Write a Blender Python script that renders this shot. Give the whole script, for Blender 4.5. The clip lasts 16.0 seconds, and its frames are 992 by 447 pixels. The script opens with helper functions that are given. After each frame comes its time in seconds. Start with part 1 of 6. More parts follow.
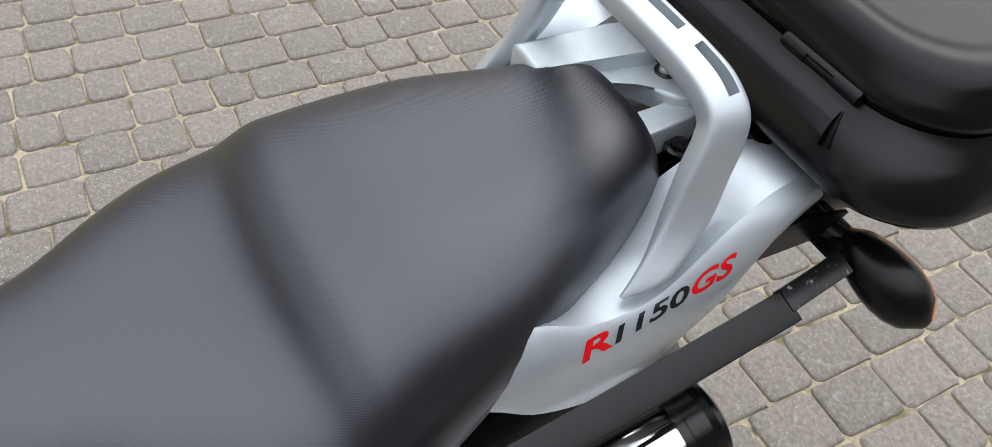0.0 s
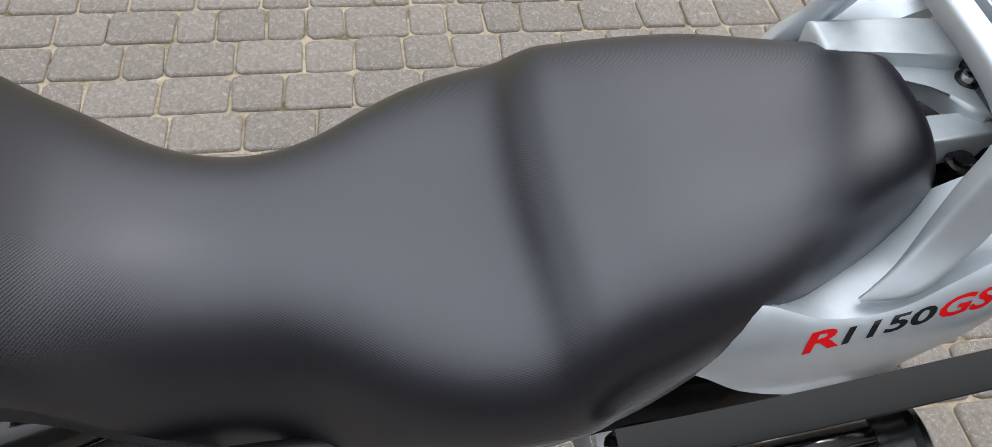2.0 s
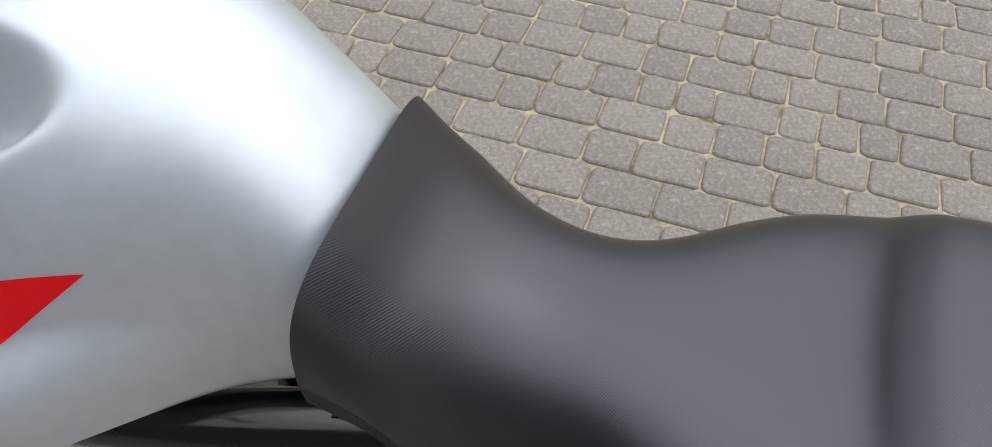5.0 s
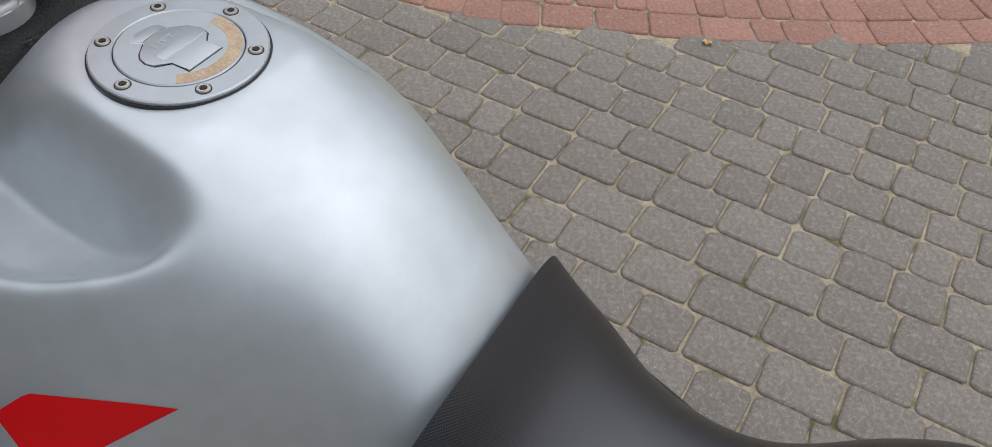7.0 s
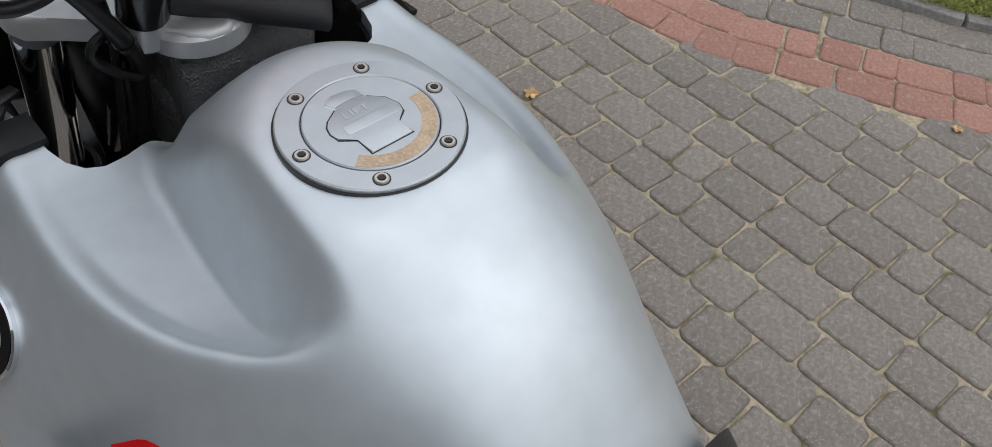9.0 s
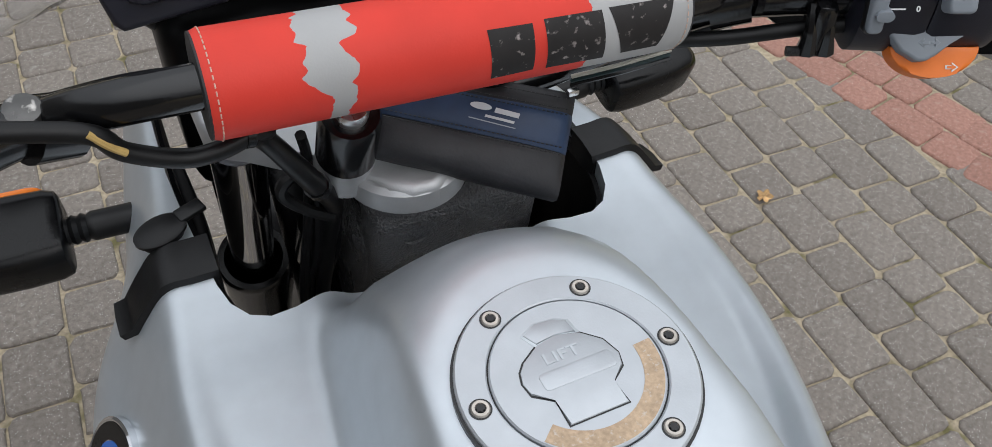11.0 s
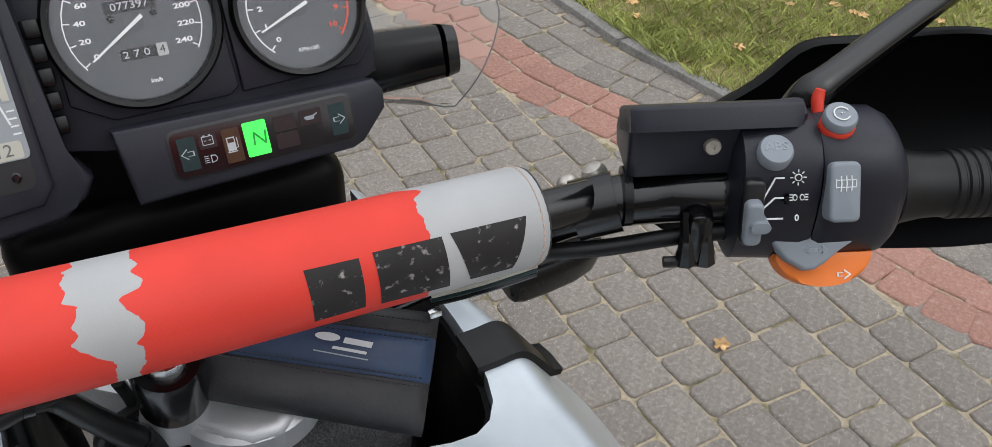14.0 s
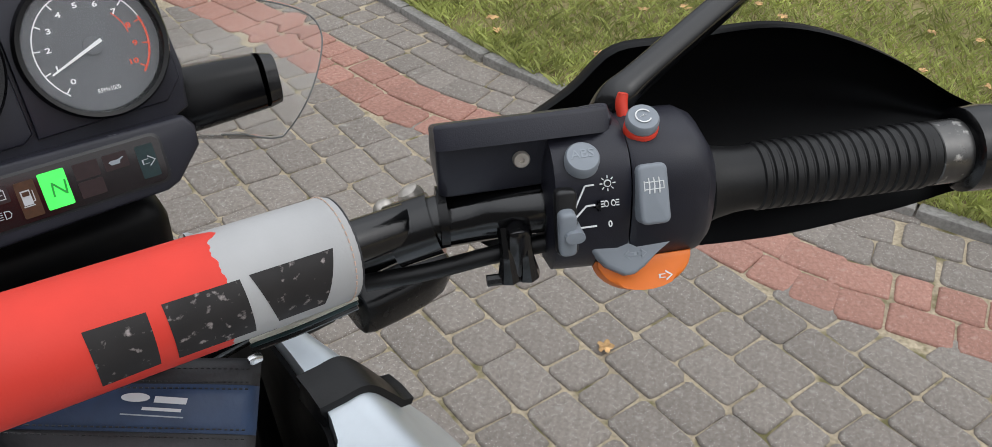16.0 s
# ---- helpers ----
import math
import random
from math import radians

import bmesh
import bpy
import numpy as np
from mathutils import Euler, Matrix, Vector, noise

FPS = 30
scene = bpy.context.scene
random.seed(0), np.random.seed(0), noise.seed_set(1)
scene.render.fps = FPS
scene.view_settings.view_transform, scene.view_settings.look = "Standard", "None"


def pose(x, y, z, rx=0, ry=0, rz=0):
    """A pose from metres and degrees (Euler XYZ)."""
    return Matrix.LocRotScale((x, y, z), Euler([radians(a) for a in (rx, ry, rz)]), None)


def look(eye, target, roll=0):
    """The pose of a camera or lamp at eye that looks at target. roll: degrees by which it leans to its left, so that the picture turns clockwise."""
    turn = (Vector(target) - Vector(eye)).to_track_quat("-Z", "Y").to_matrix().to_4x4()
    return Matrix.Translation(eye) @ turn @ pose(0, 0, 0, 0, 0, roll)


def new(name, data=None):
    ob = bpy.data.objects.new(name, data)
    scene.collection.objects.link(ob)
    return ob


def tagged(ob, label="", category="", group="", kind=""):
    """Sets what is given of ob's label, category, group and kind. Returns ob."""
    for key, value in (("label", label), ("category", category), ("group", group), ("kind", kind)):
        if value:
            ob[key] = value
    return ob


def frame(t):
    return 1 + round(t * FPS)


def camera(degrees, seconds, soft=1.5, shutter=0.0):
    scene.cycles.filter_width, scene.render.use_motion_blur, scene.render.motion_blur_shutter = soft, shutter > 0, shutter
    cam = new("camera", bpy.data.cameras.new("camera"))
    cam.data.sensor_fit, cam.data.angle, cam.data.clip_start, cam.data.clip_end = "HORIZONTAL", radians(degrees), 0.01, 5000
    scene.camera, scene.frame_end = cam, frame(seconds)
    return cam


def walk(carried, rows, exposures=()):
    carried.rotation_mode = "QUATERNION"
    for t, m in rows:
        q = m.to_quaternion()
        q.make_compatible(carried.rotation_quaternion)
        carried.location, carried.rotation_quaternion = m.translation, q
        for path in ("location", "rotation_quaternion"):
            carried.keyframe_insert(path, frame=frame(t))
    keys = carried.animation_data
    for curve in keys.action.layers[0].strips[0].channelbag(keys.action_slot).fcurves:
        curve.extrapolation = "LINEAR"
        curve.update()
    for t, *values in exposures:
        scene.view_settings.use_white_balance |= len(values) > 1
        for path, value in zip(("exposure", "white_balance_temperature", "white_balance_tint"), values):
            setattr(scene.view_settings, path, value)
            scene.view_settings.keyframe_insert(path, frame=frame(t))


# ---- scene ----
cam = camera(58.69, 16.0, soft=0.7)
# seconds, place of the lens, turn about x, y and z
PATH = [
    (0, -0.4108, -0.5161, 1.4000, 43.422, -5.726, -117.560),
    (0.5, -0.4132, -0.5085, 1.3981, 42.240, -5.935, -112.571),
    (1, -0.4163, -0.4971, 1.3998, 40.925, -5.549, -107.669),
    (1.5, -0.4223, -0.4943, 1.4019, 39.797, -5.289, -103.318),
    (2, -0.4227, -0.4843, 1.4023, 38.978, -4.358, -98.199),
    (2.5, -0.4189, -0.4739, 1.4052, 38.587, -2.950, -93.357),
    (3, -0.4181, -0.4723, 1.4054, 38.441, -2.707, -88.452),
    (3.5, -0.4135, -0.4737, 1.4085, 39.025, -2.266, -83.742),
    (4, -0.4058, -0.4555, 1.4067, 39.541, -1.348, -78.121),
    (4.2, -0.4013, -0.4493, 1.4052, 39.708, -1.298, -76.283),
    (6.3, -0.3491, -0.3838, 1.4279, 43.267, -2.642, -67.470),
    (6.5, -0.3380, -0.3720, 1.4304, 43.344, -3.032, -66.527),
    (7, -0.3040, -0.3687, 1.4351, 43.148, -3.990, -60.364),
    (7.5, -0.2646, -0.3874, 1.4424, 42.244, -3.672, -49.263),
    (8, -0.2456, -0.3884, 1.4436, 41.547, -4.321, -44.518),
    (8.2, -0.2400, -0.3778, 1.4450, 41.433, -4.406, -43.824),
    (10.3, -0.1575, -0.1966, 1.4285, 41.311, -3.363, -34.398),
    (10.5, -0.1456, -0.1887, 1.4267, 41.237, -2.772, -30.958),
    (11, -0.1334, -0.1685, 1.4241, 42.563, -2.443, -25.230),
    (11.5, -0.1155, -0.1409, 1.4211, 43.942, -1.530, -22.377),
    (12, -0.1005, -0.1336, 1.4209, 44.520, -1.278, -21.735),
    (12.5, -0.0859, -0.1344, 1.4263, 46.674, -1.263, -21.654),
    (13, -0.0725, -0.1334, 1.4256, 49.193, -2.182, -23.795),
    (13.5, -0.0619, -0.1312, 1.4232, 50.739, -2.066, -26.017),
    (14, -0.0478, -0.1320, 1.4233, 51.537, -1.757, -28.087),
    (14.5, -0.0371, -0.1328, 1.4232, 52.085, -1.977, -30.242),
    (15, -0.0276, -0.1342, 1.4213, 52.437, -1.962, -32.613),
    (15.5, -0.0204, -0.1377, 1.4216, 52.729, -1.896, -35.087),
    (16, -0.0107, -0.1389, 1.4175, 53.016, -1.851, -37.020),
]
EXPO = [(0.0, 0.52), (1.5, 0.46), (3.5, 0.38), (4.2, 0.36), (6.3, 0.14), (7.0, -0.20), (8.2, -0.26), (10.3, -0.32), (11.0, -0.1), (11.5, 0.26), (12.0, 0.30), (12.5, 0.26), (13.0, 0.08), (16.0, 0.08)]
walk(cam, [(r[0], pose(*r[1:])) for r in PATH], EXPO)
# ---- world ----
from mathutils.bvhtree import BVHTree

world = bpy.data.worlds.new("overcast sky")
scene.world = world
world.use_nodes = True
wn = world.node_tree
sky = wn.nodes.new("ShaderNodeTexSky")
sky.sky_type = "NISHITA"
sky.sun_disc = False
sky.sun_elevation, sky.sun_rotation = radians(48), radians(150)
sky.air_density, sky.dust_density, sky.ozone_density = 1.0, 5.0, 1.0
soften = wn.nodes.new("ShaderNodeHueSaturation")
soften.inputs["Saturation"].default_value = 0.12
soften.inputs["Value"].default_value = 0.25
wn.links.new(sky.outputs[0], soften.inputs["Color"])
# cloud cover: brightest overhead, dim above the roofs and trees round the yard
where = wn.nodes.new("ShaderNodeTexCoord")
height = wn.nodes.new("ShaderNodeSeparateXYZ")
wn.links.new(where.outputs["Generated"], height.inputs[0])
rise = wn.nodes.new("ShaderNodeMapRange")
for slot, value in zip(("From Min", "From Max", "To Min", "To Max"), (0.05, 1.0, 0.05, 1.0)):
    rise.inputs[slot].default_value = value
wn.links.new(height.outputs["Z"], rise.inputs["Value"])
cloud = wn.nodes.new("ShaderNodeVectorMath")
cloud.operation = "SCALE"
cloud.inputs[0].default_value = (10.2, 10.7, 11.5)
wn.links.new(rise.outputs[0], cloud.inputs["Scale"])
both = wn.nodes.new("ShaderNodeVectorMath")
both.operation = "ADD"
wn.links.new(soften.outputs[0], both.inputs[0])
wn.links.new(cloud.outputs[0], both.inputs[1])
wn.links.new(both.outputs[0], wn.nodes["Background"].inputs[0])
wn.nodes["Background"].inputs[1].default_value = 0.13
sun = new("sun", bpy.data.lights.new("sun", "SUN"))
sun.data.energy, sun.data.angle, sun.data.color = 0.6, radians(105), (1.0, 0.98, 0.95)
sun.matrix_world = look((1.0, -1.6, 4.5), (0, 0, 0))
scene.view_settings.exposure = 0.0


# ---- materials ----
def material(name, color, rough=0.5, metal=0.0, spec=0.5, vary=0.12, grain=40.0, bump=0.0, bump_scale=300.0, coat=0.0, wear=0.0, wear_color=(0.3, 0.3, 0.3), wear_scale=9.0, vary_rough=0.08, emit=None, per_object=0.0, coat_rough=0.08):
    m = bpy.data.materials.new(name)
    m.use_nodes = True
    nt, nodes, links = m.node_tree, m.node_tree.nodes, m.node_tree.links
    b = nodes["Principled BSDF"]
    b.inputs["Metallic"].default_value = metal
    b.inputs["Specular IOR Level"].default_value = spec
    b.inputs["Coat Weight"].default_value = coat
    b.inputs["Coat Roughness"].default_value = coat_rough
    tc = nodes.new("ShaderNodeTexCoord")

    def tex(scale, detail=4.0):
        n = nodes.new("ShaderNodeTexNoise")
        n.inputs["Scale"].default_value, n.inputs["Detail"].default_value = scale, detail
        links.new(tc.outputs["Object"], n.inputs["Vector"])
        return n.outputs["Fac"]

    def span(fac, lo, hi, a=0.3, z=0.7):
        r = nodes.new("ShaderNodeMapRange")
        for k, v in zip(("From Min", "From Max", "To Min", "To Max"), (a, z, lo, hi)):
            r.inputs[k].default_value = v
        links.new(fac, r.inputs["Value"])
        return r.outputs[0]

    def maths(op, x, y):
        n = nodes.new("ShaderNodeMath")
        n.operation = op
        for i, v in enumerate((x, y)):
            if not isinstance(v, (int, float)):
                links.new(v, n.inputs[i])
            else:
                n.inputs[i].default_value = v
        return n.outputs[0]

    shade = maths("MULTIPLY", span(tex(grain), 1 - vary, 1 + vary), span(tex(grain * 0.13), 1 - vary * 0.8, 1 + vary * 0.8))
    if per_object:
        info = nodes.new("ShaderNodeObjectInfo")
        geo = nodes.new("ShaderNodeNewGeometry")
        both = maths("FRACT", maths("ADD", info.outputs["Random"], geo.outputs["Random Per Island"]), 0)
        shade = maths("MULTIPLY", shade, span(both, 1 - per_object, 1 + per_object, 0, 1))
    mul = nodes.new("ShaderNodeVectorMath")
    mul.operation = "SCALE"
    mul.inputs[0].default_value = color
    links.new(shade, mul.inputs["Scale"])
    out = mul.outputs[0]
    if wear:
        mix = nodes.new("ShaderNodeMix")
        mix.data_type = "RGBA"
        links.new(span(tex(wear_scale, 8.0), 0, 1, 0.62 - wear * 0.2, 0.75 - wear * 0.2), mix.inputs[0])
        links.new(out, mix.inputs[6])
        mix.inputs[7].default_value = (*wear_color, 1)
        out = mix.outputs[2]
    links.new(out, b.inputs["Base Color"])
    links.new(span(tex(grain * 0.6), max(0.02, rough - vary_rough), min(1, rough + vary_rough)), b.inputs["Roughness"])
    if bump:
        bp = nodes.new("ShaderNodeBump")
        bp.inputs["Strength"].default_value, bp.inputs["Distance"].default_value = 0.6, bump
        links.new(tex(bump_scale, 3.0), bp.inputs["Height"])
        links.new(bp.outputs[0], b.inputs["Normal"])
    if emit:
        b.inputs["Emission Color"].default_value = (*emit[:3], 1)
        b.inputs["Emission Strength"].default_value = emit[3]
    return m


def woven(m, pitch, depth):
    """Adds an embossed diagonal grain of small dots, as on seat vinyl; it follows the UV map, which is in metres."""
    nodes, links = m.node_tree.nodes, m.node_tree.links
    uv = nodes.new("ShaderNodeUVMap")
    turn = nodes.new("ShaderNodeVectorRotate")
    turn.rotation_type = "Z_AXIS"
    turn.inputs["Angle"].default_value = radians(38)
    links.new(uv.outputs[0], turn.inputs["Vector"])
    cut = nodes.new("ShaderNodeSeparateXYZ")
    links.new(turn.outputs[0], cut.inputs[0])

    def wave(slot, width):
        k = nodes.new("ShaderNodeMath")
        k.operation, k.inputs[1].default_value = "MULTIPLY", 2 * math.pi / width
        links.new(cut.outputs[slot], k.inputs[0])
        w = nodes.new("ShaderNodeMath")
        w.operation = "SINE"
        links.new(k.outputs[0], w.inputs[0])
        return w.outputs[0]

    both = nodes.new("ShaderNodeMath")
    both.operation = "ADD"
    links.new(wave("X", pitch), both.inputs[0])
    links.new(wave("Y", pitch * 1.15), both.inputs[1])
    bp = nodes.new("ShaderNodeBump")
    bp.inputs["Strength"].default_value, bp.inputs["Distance"].default_value = 1.0, depth
    links.new(both.outputs[0], bp.inputs["Height"])
    links.new(bp.outputs[0], nodes["Principled BSDF"].inputs["Normal"])
    return m


def speckled(m, scale, size, share, color, dust=0.0):
    """Adds small pale grains to the base colour, and a coarse bump."""
    nodes, links = m.node_tree.nodes, m.node_tree.links
    b = nodes["Principled BSDF"]
    tc = nodes.new("ShaderNodeTexCoord")
    v = nodes.new("ShaderNodeTexVoronoi")
    v.inputs["Scale"].default_value = scale
    links.new(tc.outputs["Object"], v.inputs["Vector"])
    chip = nodes.new("ShaderNodeMapRange")
    for k, x in zip(("From Min", "From Max", "To Min", "To Max"), (size, size * 0.6, 0.0, 1.0)):
        chip.inputs[k].default_value = x
    links.new(v.outputs["Distance"], chip.inputs["Value"])
    cut = nodes.new("ShaderNodeSeparateColor")
    links.new(v.outputs["Color"], cut.inputs[0])
    pick = nodes.new("ShaderNodeMath")
    pick.operation, pick.inputs[1].default_value = "LESS_THAN", share
    links.new(cut.outputs[0], pick.inputs[0])
    both = nodes.new("ShaderNodeMath")
    both.operation = "MULTIPLY"
    links.new(chip.outputs[0], both.inputs[0])
    links.new(pick.outputs[0], both.inputs[1])
    mix = nodes.new("ShaderNodeMix")
    mix.data_type = "RGBA"
    links.new(both.outputs[0], mix.inputs[0])
    links.new(b.inputs["Base Color"].links[0].from_socket, mix.inputs[6])
    mix.inputs[7].default_value = (*color, 1)
    links.new(mix.outputs[2], b.inputs["Base Color"])
    return m


SILVER = material("silver_blue_paint", (0.592, 0.641, 0.683), 0.45, 0.65, 0.5, 0.03, 60, coat=0.35, bump=0.00003, bump_scale=2200, vary_rough=0.03, coat_rough=0.12)
SILVER_TRIM = material("silver_trim_paint", (0.56, 0.61, 0.64), 0.45, 0.45, 0.5, 0.05, 60, bump=0.00005, bump_scale=1500, vary_rough=0.05)
CAST = material("cast_aluminium", (0.47, 0.48, 0.49), 0.45, 0.6, 0.5, 0.08, 50, bump=0.0002, bump_scale=700)
VINYL = woven(material("black_seat_vinyl", (0.0065, 0.0065, 0.0100), 0.34, 0, 1.0, 0.10, 14, vary_rough=0.05), 0.0017, 0.000025)
VINYL.node_tree.nodes["Principled BSDF"].inputs["Specular Tint"].default_value = (0.92, 0.93, 1.0, 1.0)
PLASTIC = material("black_plastic", (0.0035, 0.0035, 0.004), 0.20, 0, 0.28, 0.15, 30, bump=0.00012, bump_scale=1200)
TEXTURED = material("grained_black_plastic", (0.0035, 0.0035, 0.004), 0.20, 0, 0.42, 0.06, 60, bump=0.00015, bump_scale=1400, vary_rough=0.03)
PANEL = material("dark_grey_dash_plastic", (0.0185, 0.0188, 0.027), 0.38, 0, 0.34, 0.1, 40, bump=0.00015, bump_scale=1500)
GLOSS = material("gloss_black_paint", (0.003, 0.003, 0.0035), 0.25, 0, 0.28, 0.1, 30)
GUARD = material("black_guard_plastic", (0.003, 0.003, 0.0035), 0.4, 0, 0.12, 0.1, 30)
SATIN = material("satin_black_steel", (0.003, 0.003, 0.0035), 0.15, 0, 0.6, 0.15, 40, bump=0.00008, bump_scale=600)
RUBBER = material("black_rubber", (0.007, 0.007, 0.0075), 0.40, 0, 0.3, 0.2, 60, bump=0.0001, bump_scale=500)
SCRATCHED = material("scratched_black_steel", (0.006, 0.006, 0.007), 0.3, 0.0, 0.5, 0.1, 60, wear=0.02, wear_color=(0.30, 0.30, 0.31), wear_scale=170)
CRACKLE = material("crackle_black_casting", (0.060, 0.060, 0.063), 0.30, 0, 0.9, 0.2, 60, bump=0.006, bump_scale=520)
WORNSTEEL = material("worn_dark_steel", (0.12, 0.118, 0.115), 0.32, 0.9, 0.5, 0.15, 120, wear=0.12, wear_color=(0.55, 0.53, 0.50), wear_scale=160)
CHROME = material("chrome", (0.80, 0.81, 0.83), 0.07, 1.0, 0.5, 0.03, 20, vary_rough=0.02)
BRIGHT = material("bright_steel", (0.62, 0.62, 0.62), 0.28, 1.0, 0.5, 0.12, 200)
CAPGREY = material("cap_silver_paint", (0.50, 0.53, 0.56), 0.4, 0.5, 0.5, 0.04, 80, bump=0.0001, bump_scale=900)
BOLTSTEEL = material("dull_bolt_steel", (0.55, 0.51, 0.46), 0.4, 0.7, 0.5, 0.12, 400)
YELLOWED = material("yellowed_sleeve", (0.50, 0.34, 0.12), 0.5, 0, 0.4, 0.12, 200)
BRUSHED = material("worn_adhesive_ring", (0.48, 0.36, 0.25), 0.85, 0, 0.2, 0.16, 500, wear=0.2, wear_color=(0.56, 0.50, 0.44), wear_scale=420, bump=0.0003, bump_scale=900)
REDVINYL = material("red_vinyl", (0.68, 0.052, 0.036), 0.5, 0, 0.22, 0.06, 30, bump=0.00012, bump_scale=900)
GREYVINYL = material("grey_vinyl", (0.40, 0.40, 0.40), 0.55, 0, 0.4, 0.06, 30, bump=0.00012, bump_scale=900)
WORNBLACK = material("worn_black_print", (0.02, 0.018, 0.018), 0.6, 0, 0.3, 0.2, 60, wear=0.10, wear_color=(0.34, 0.3, 0.29), wear_scale=260)
REDPRINT = material("red_decal", (0.70, 0.006, 0.010), 0.5, 0, 0.18, 0.03, 30)
BLACKDECAL = material("black_tank_decal", (0.006, 0.006, 0.007), 0.5, 0, 0.18, 0.05, 30)
BLACKPRINT = material("black_decal", (0.012, 0.012, 0.013), 0.35, 0, 0.5, 0.05, 30)
WHITEPRINT = material("white_print", (0.75, 0.76, 0.76), 0.6, 0, 0.3, 0.04, 60)
GREYPRINT = material("pale_grey_print", (0.50, 0.51, 0.53), 0.6, 0, 0.3, 0.04, 60)
REDMARK = material("red_dial_print", (0.75, 0.10, 0.05), 0.6, 0, 0.3, 0.04, 60)
THREAD = material("pale_thread", (0.62, 0.45, 0.36), 0.8, 0, 0.2, 0.15, 300)
BLUELEATHER = material("dark_blue_leather", (0.016, 0.036, 0.085), 0.5, 0, 0.4, 0.15, 60, bump=0.0003, bump_scale=420)
BLACKLEATHER = material("black_leather", (0.022, 0.022, 0.025), 0.55, 0, 0.4, 0.2, 50, bump=0.0005, bump_scale=320)
GREYKEY = material("grey_switch_plastic", (0.23, 0.255, 0.285), 0.5, 0, 0.4, 0.06, 60)
REDKEY = material("red_switch_plastic", (0.70, 0.05, 0.025), 0.45, 0, 0.5, 0.06, 60)
ORANGE = material("orange_switch_plastic", (0.85, 0.19, 0.015), 0.45, 0, 0.5, 0.05, 60)
AMBER = material("amber_lens", (0.80, 0.20, 0.02), 0.25, 0, 0.6, 0.05, 60)
SWITCHMARK = material("pale_switch_print", (0.29, 0.32, 0.355), 0.6, 0, 0.3, 0.04, 60)
SCREENEDGE = material("polished_screen_edge", (0.12, 0.125, 0.125), 0.2, 0, 0.6, 0.1, 60)
DIAL = material("charcoal_dial_face", (0.090, 0.095, 0.103), 0.55, 0, 0.4, 0.05, 60)
LCDGREY = material("lcd_glass_grey", (0.30, 0.32, 0.34), 0.25, 0, 0.5, 0.05, 30)
LCDDARK = material("lcd_dark_segment", (0.13, 0.135, 0.14), 0.4, 0, 0.5, 0.05, 30)
LCDCREAM = material("lcd_cream_segment", (0.50, 0.48, 0.41), 0.4, 0, 0.5, 0.05, 30)
SMOKED = material("smoked_lamp_window", (0.012, 0.008, 0.009), 0.14, 0, 0.6, 0.15, 30)
LAMPGREEN = material("lit_neutral_lamp", (0.05, 0.7, 0.08), 0.4, 0, 0.4, 0.2, 220, emit=(0.06, 0.95, 0.10, 0.9))
LAMPTEAL = material("unlit_teal_lamp", (0.010, 0.028, 0.030), 0.4, 0, 0.4, 0.2, 300)
LAMPRED = material("unlit_red_lamp", (0.022, 0.009, 0.010), 0.4, 0, 0.4, 0.2, 300)
LAMPAMBER = material("unlit_amber_lamp", (0.06, 0.022, 0.007), 0.4, 0, 0.4, 0.2, 300)
BADGEBLUE = material("blue_enamel", (0.02, 0.14, 0.55), 0.2, 0, 0.6, 0.03, 30)
STONE = speckled(material("grey_paving_stone", (0.224, 0.198, 0.174), 0.85, 0, 0.25, 0.24, 700, bump=0.0012, bump_scale=900, wear=0.10, wear_color=(0.31, 0.29, 0.26), wear_scale=34, per_object=0.09), 260, 0.34, 0.24, (0.58, 0.56, 0.53))
REDSTONE = speckled(material("red_paving_stone", (0.35, 0.190, 0.150), 0.85, 0, 0.25, 0.24, 700, bump=0.0012, bump_scale=900, wear=0.14, wear_color=(0.42, 0.27, 0.22), wear_scale=34, per_object=0.10), 260, 0.32, 0.16, (0.58, 0.42, 0.36))
KERBSTONE = material("grey_concrete_kerb", (0.26, 0.25, 0.235), 0.9, 0, 0.2, 0.2, 90, bump=0.0015, bump_scale=300, per_object=0.08)
SAND = material("sandy_joint_fill", (0.38, 0.32, 0.23), 0.95, 0, 0.15, 0.25, 120, bump=0.004, bump_scale=160, wear=0.45, wear_color=(0.15, 0.135, 0.065), wear_scale=14)
# dark coat of the added wall that dims reflections from the west
RENDER = material("dark_shade_wall", (0.17, 0.168, 0.165), 0.9, 0, 0.2, 0.12, 30, bump=0.003, bump_scale=200)
SOIL = material("dark_lawn_soil", (0.22, 0.19, 0.09), 0.95, 0, 0.1, 0.3, 60, bump=0.01, bump_scale=60)
GRASS = material("lawn_grass", (0.40, 0.435, 0.145), 0.6, 0, 0.25, 0.3, 9, per_object=0.35, wear=0.12, wear_color=(0.36, 0.30, 0.13), wear_scale=20)
LEAF = material("fallen_autumn_leaf", (0.50, 0.31, 0.14), 0.7, 0, 0.3, 0.25, 120, per_object=0.3)


def glass(name, color, rough, alpha):
    m = bpy.data.materials.new(name)
    m.use_nodes = True
    b = m.node_tree.nodes["Principled BSDF"]
    b.inputs["Base Color"].default_value = (*color, 1)
    b.inputs["Roughness"].default_value = rough
    b.inputs["Transmission Weight"].default_value = alpha
    b.inputs["IOR"].default_value = 1.02
    b.inputs["Coat Weight"].default_value = 0.35
    b.inputs["Coat Roughness"].default_value = 0.02
    return m


GLASS = glass("clear_dial_glass", (1, 1, 1), 0.0, 1.0)
SCREEN = glass("clear_windscreen", (0.94, 0.95, 0.95), 0.0, 1.0)


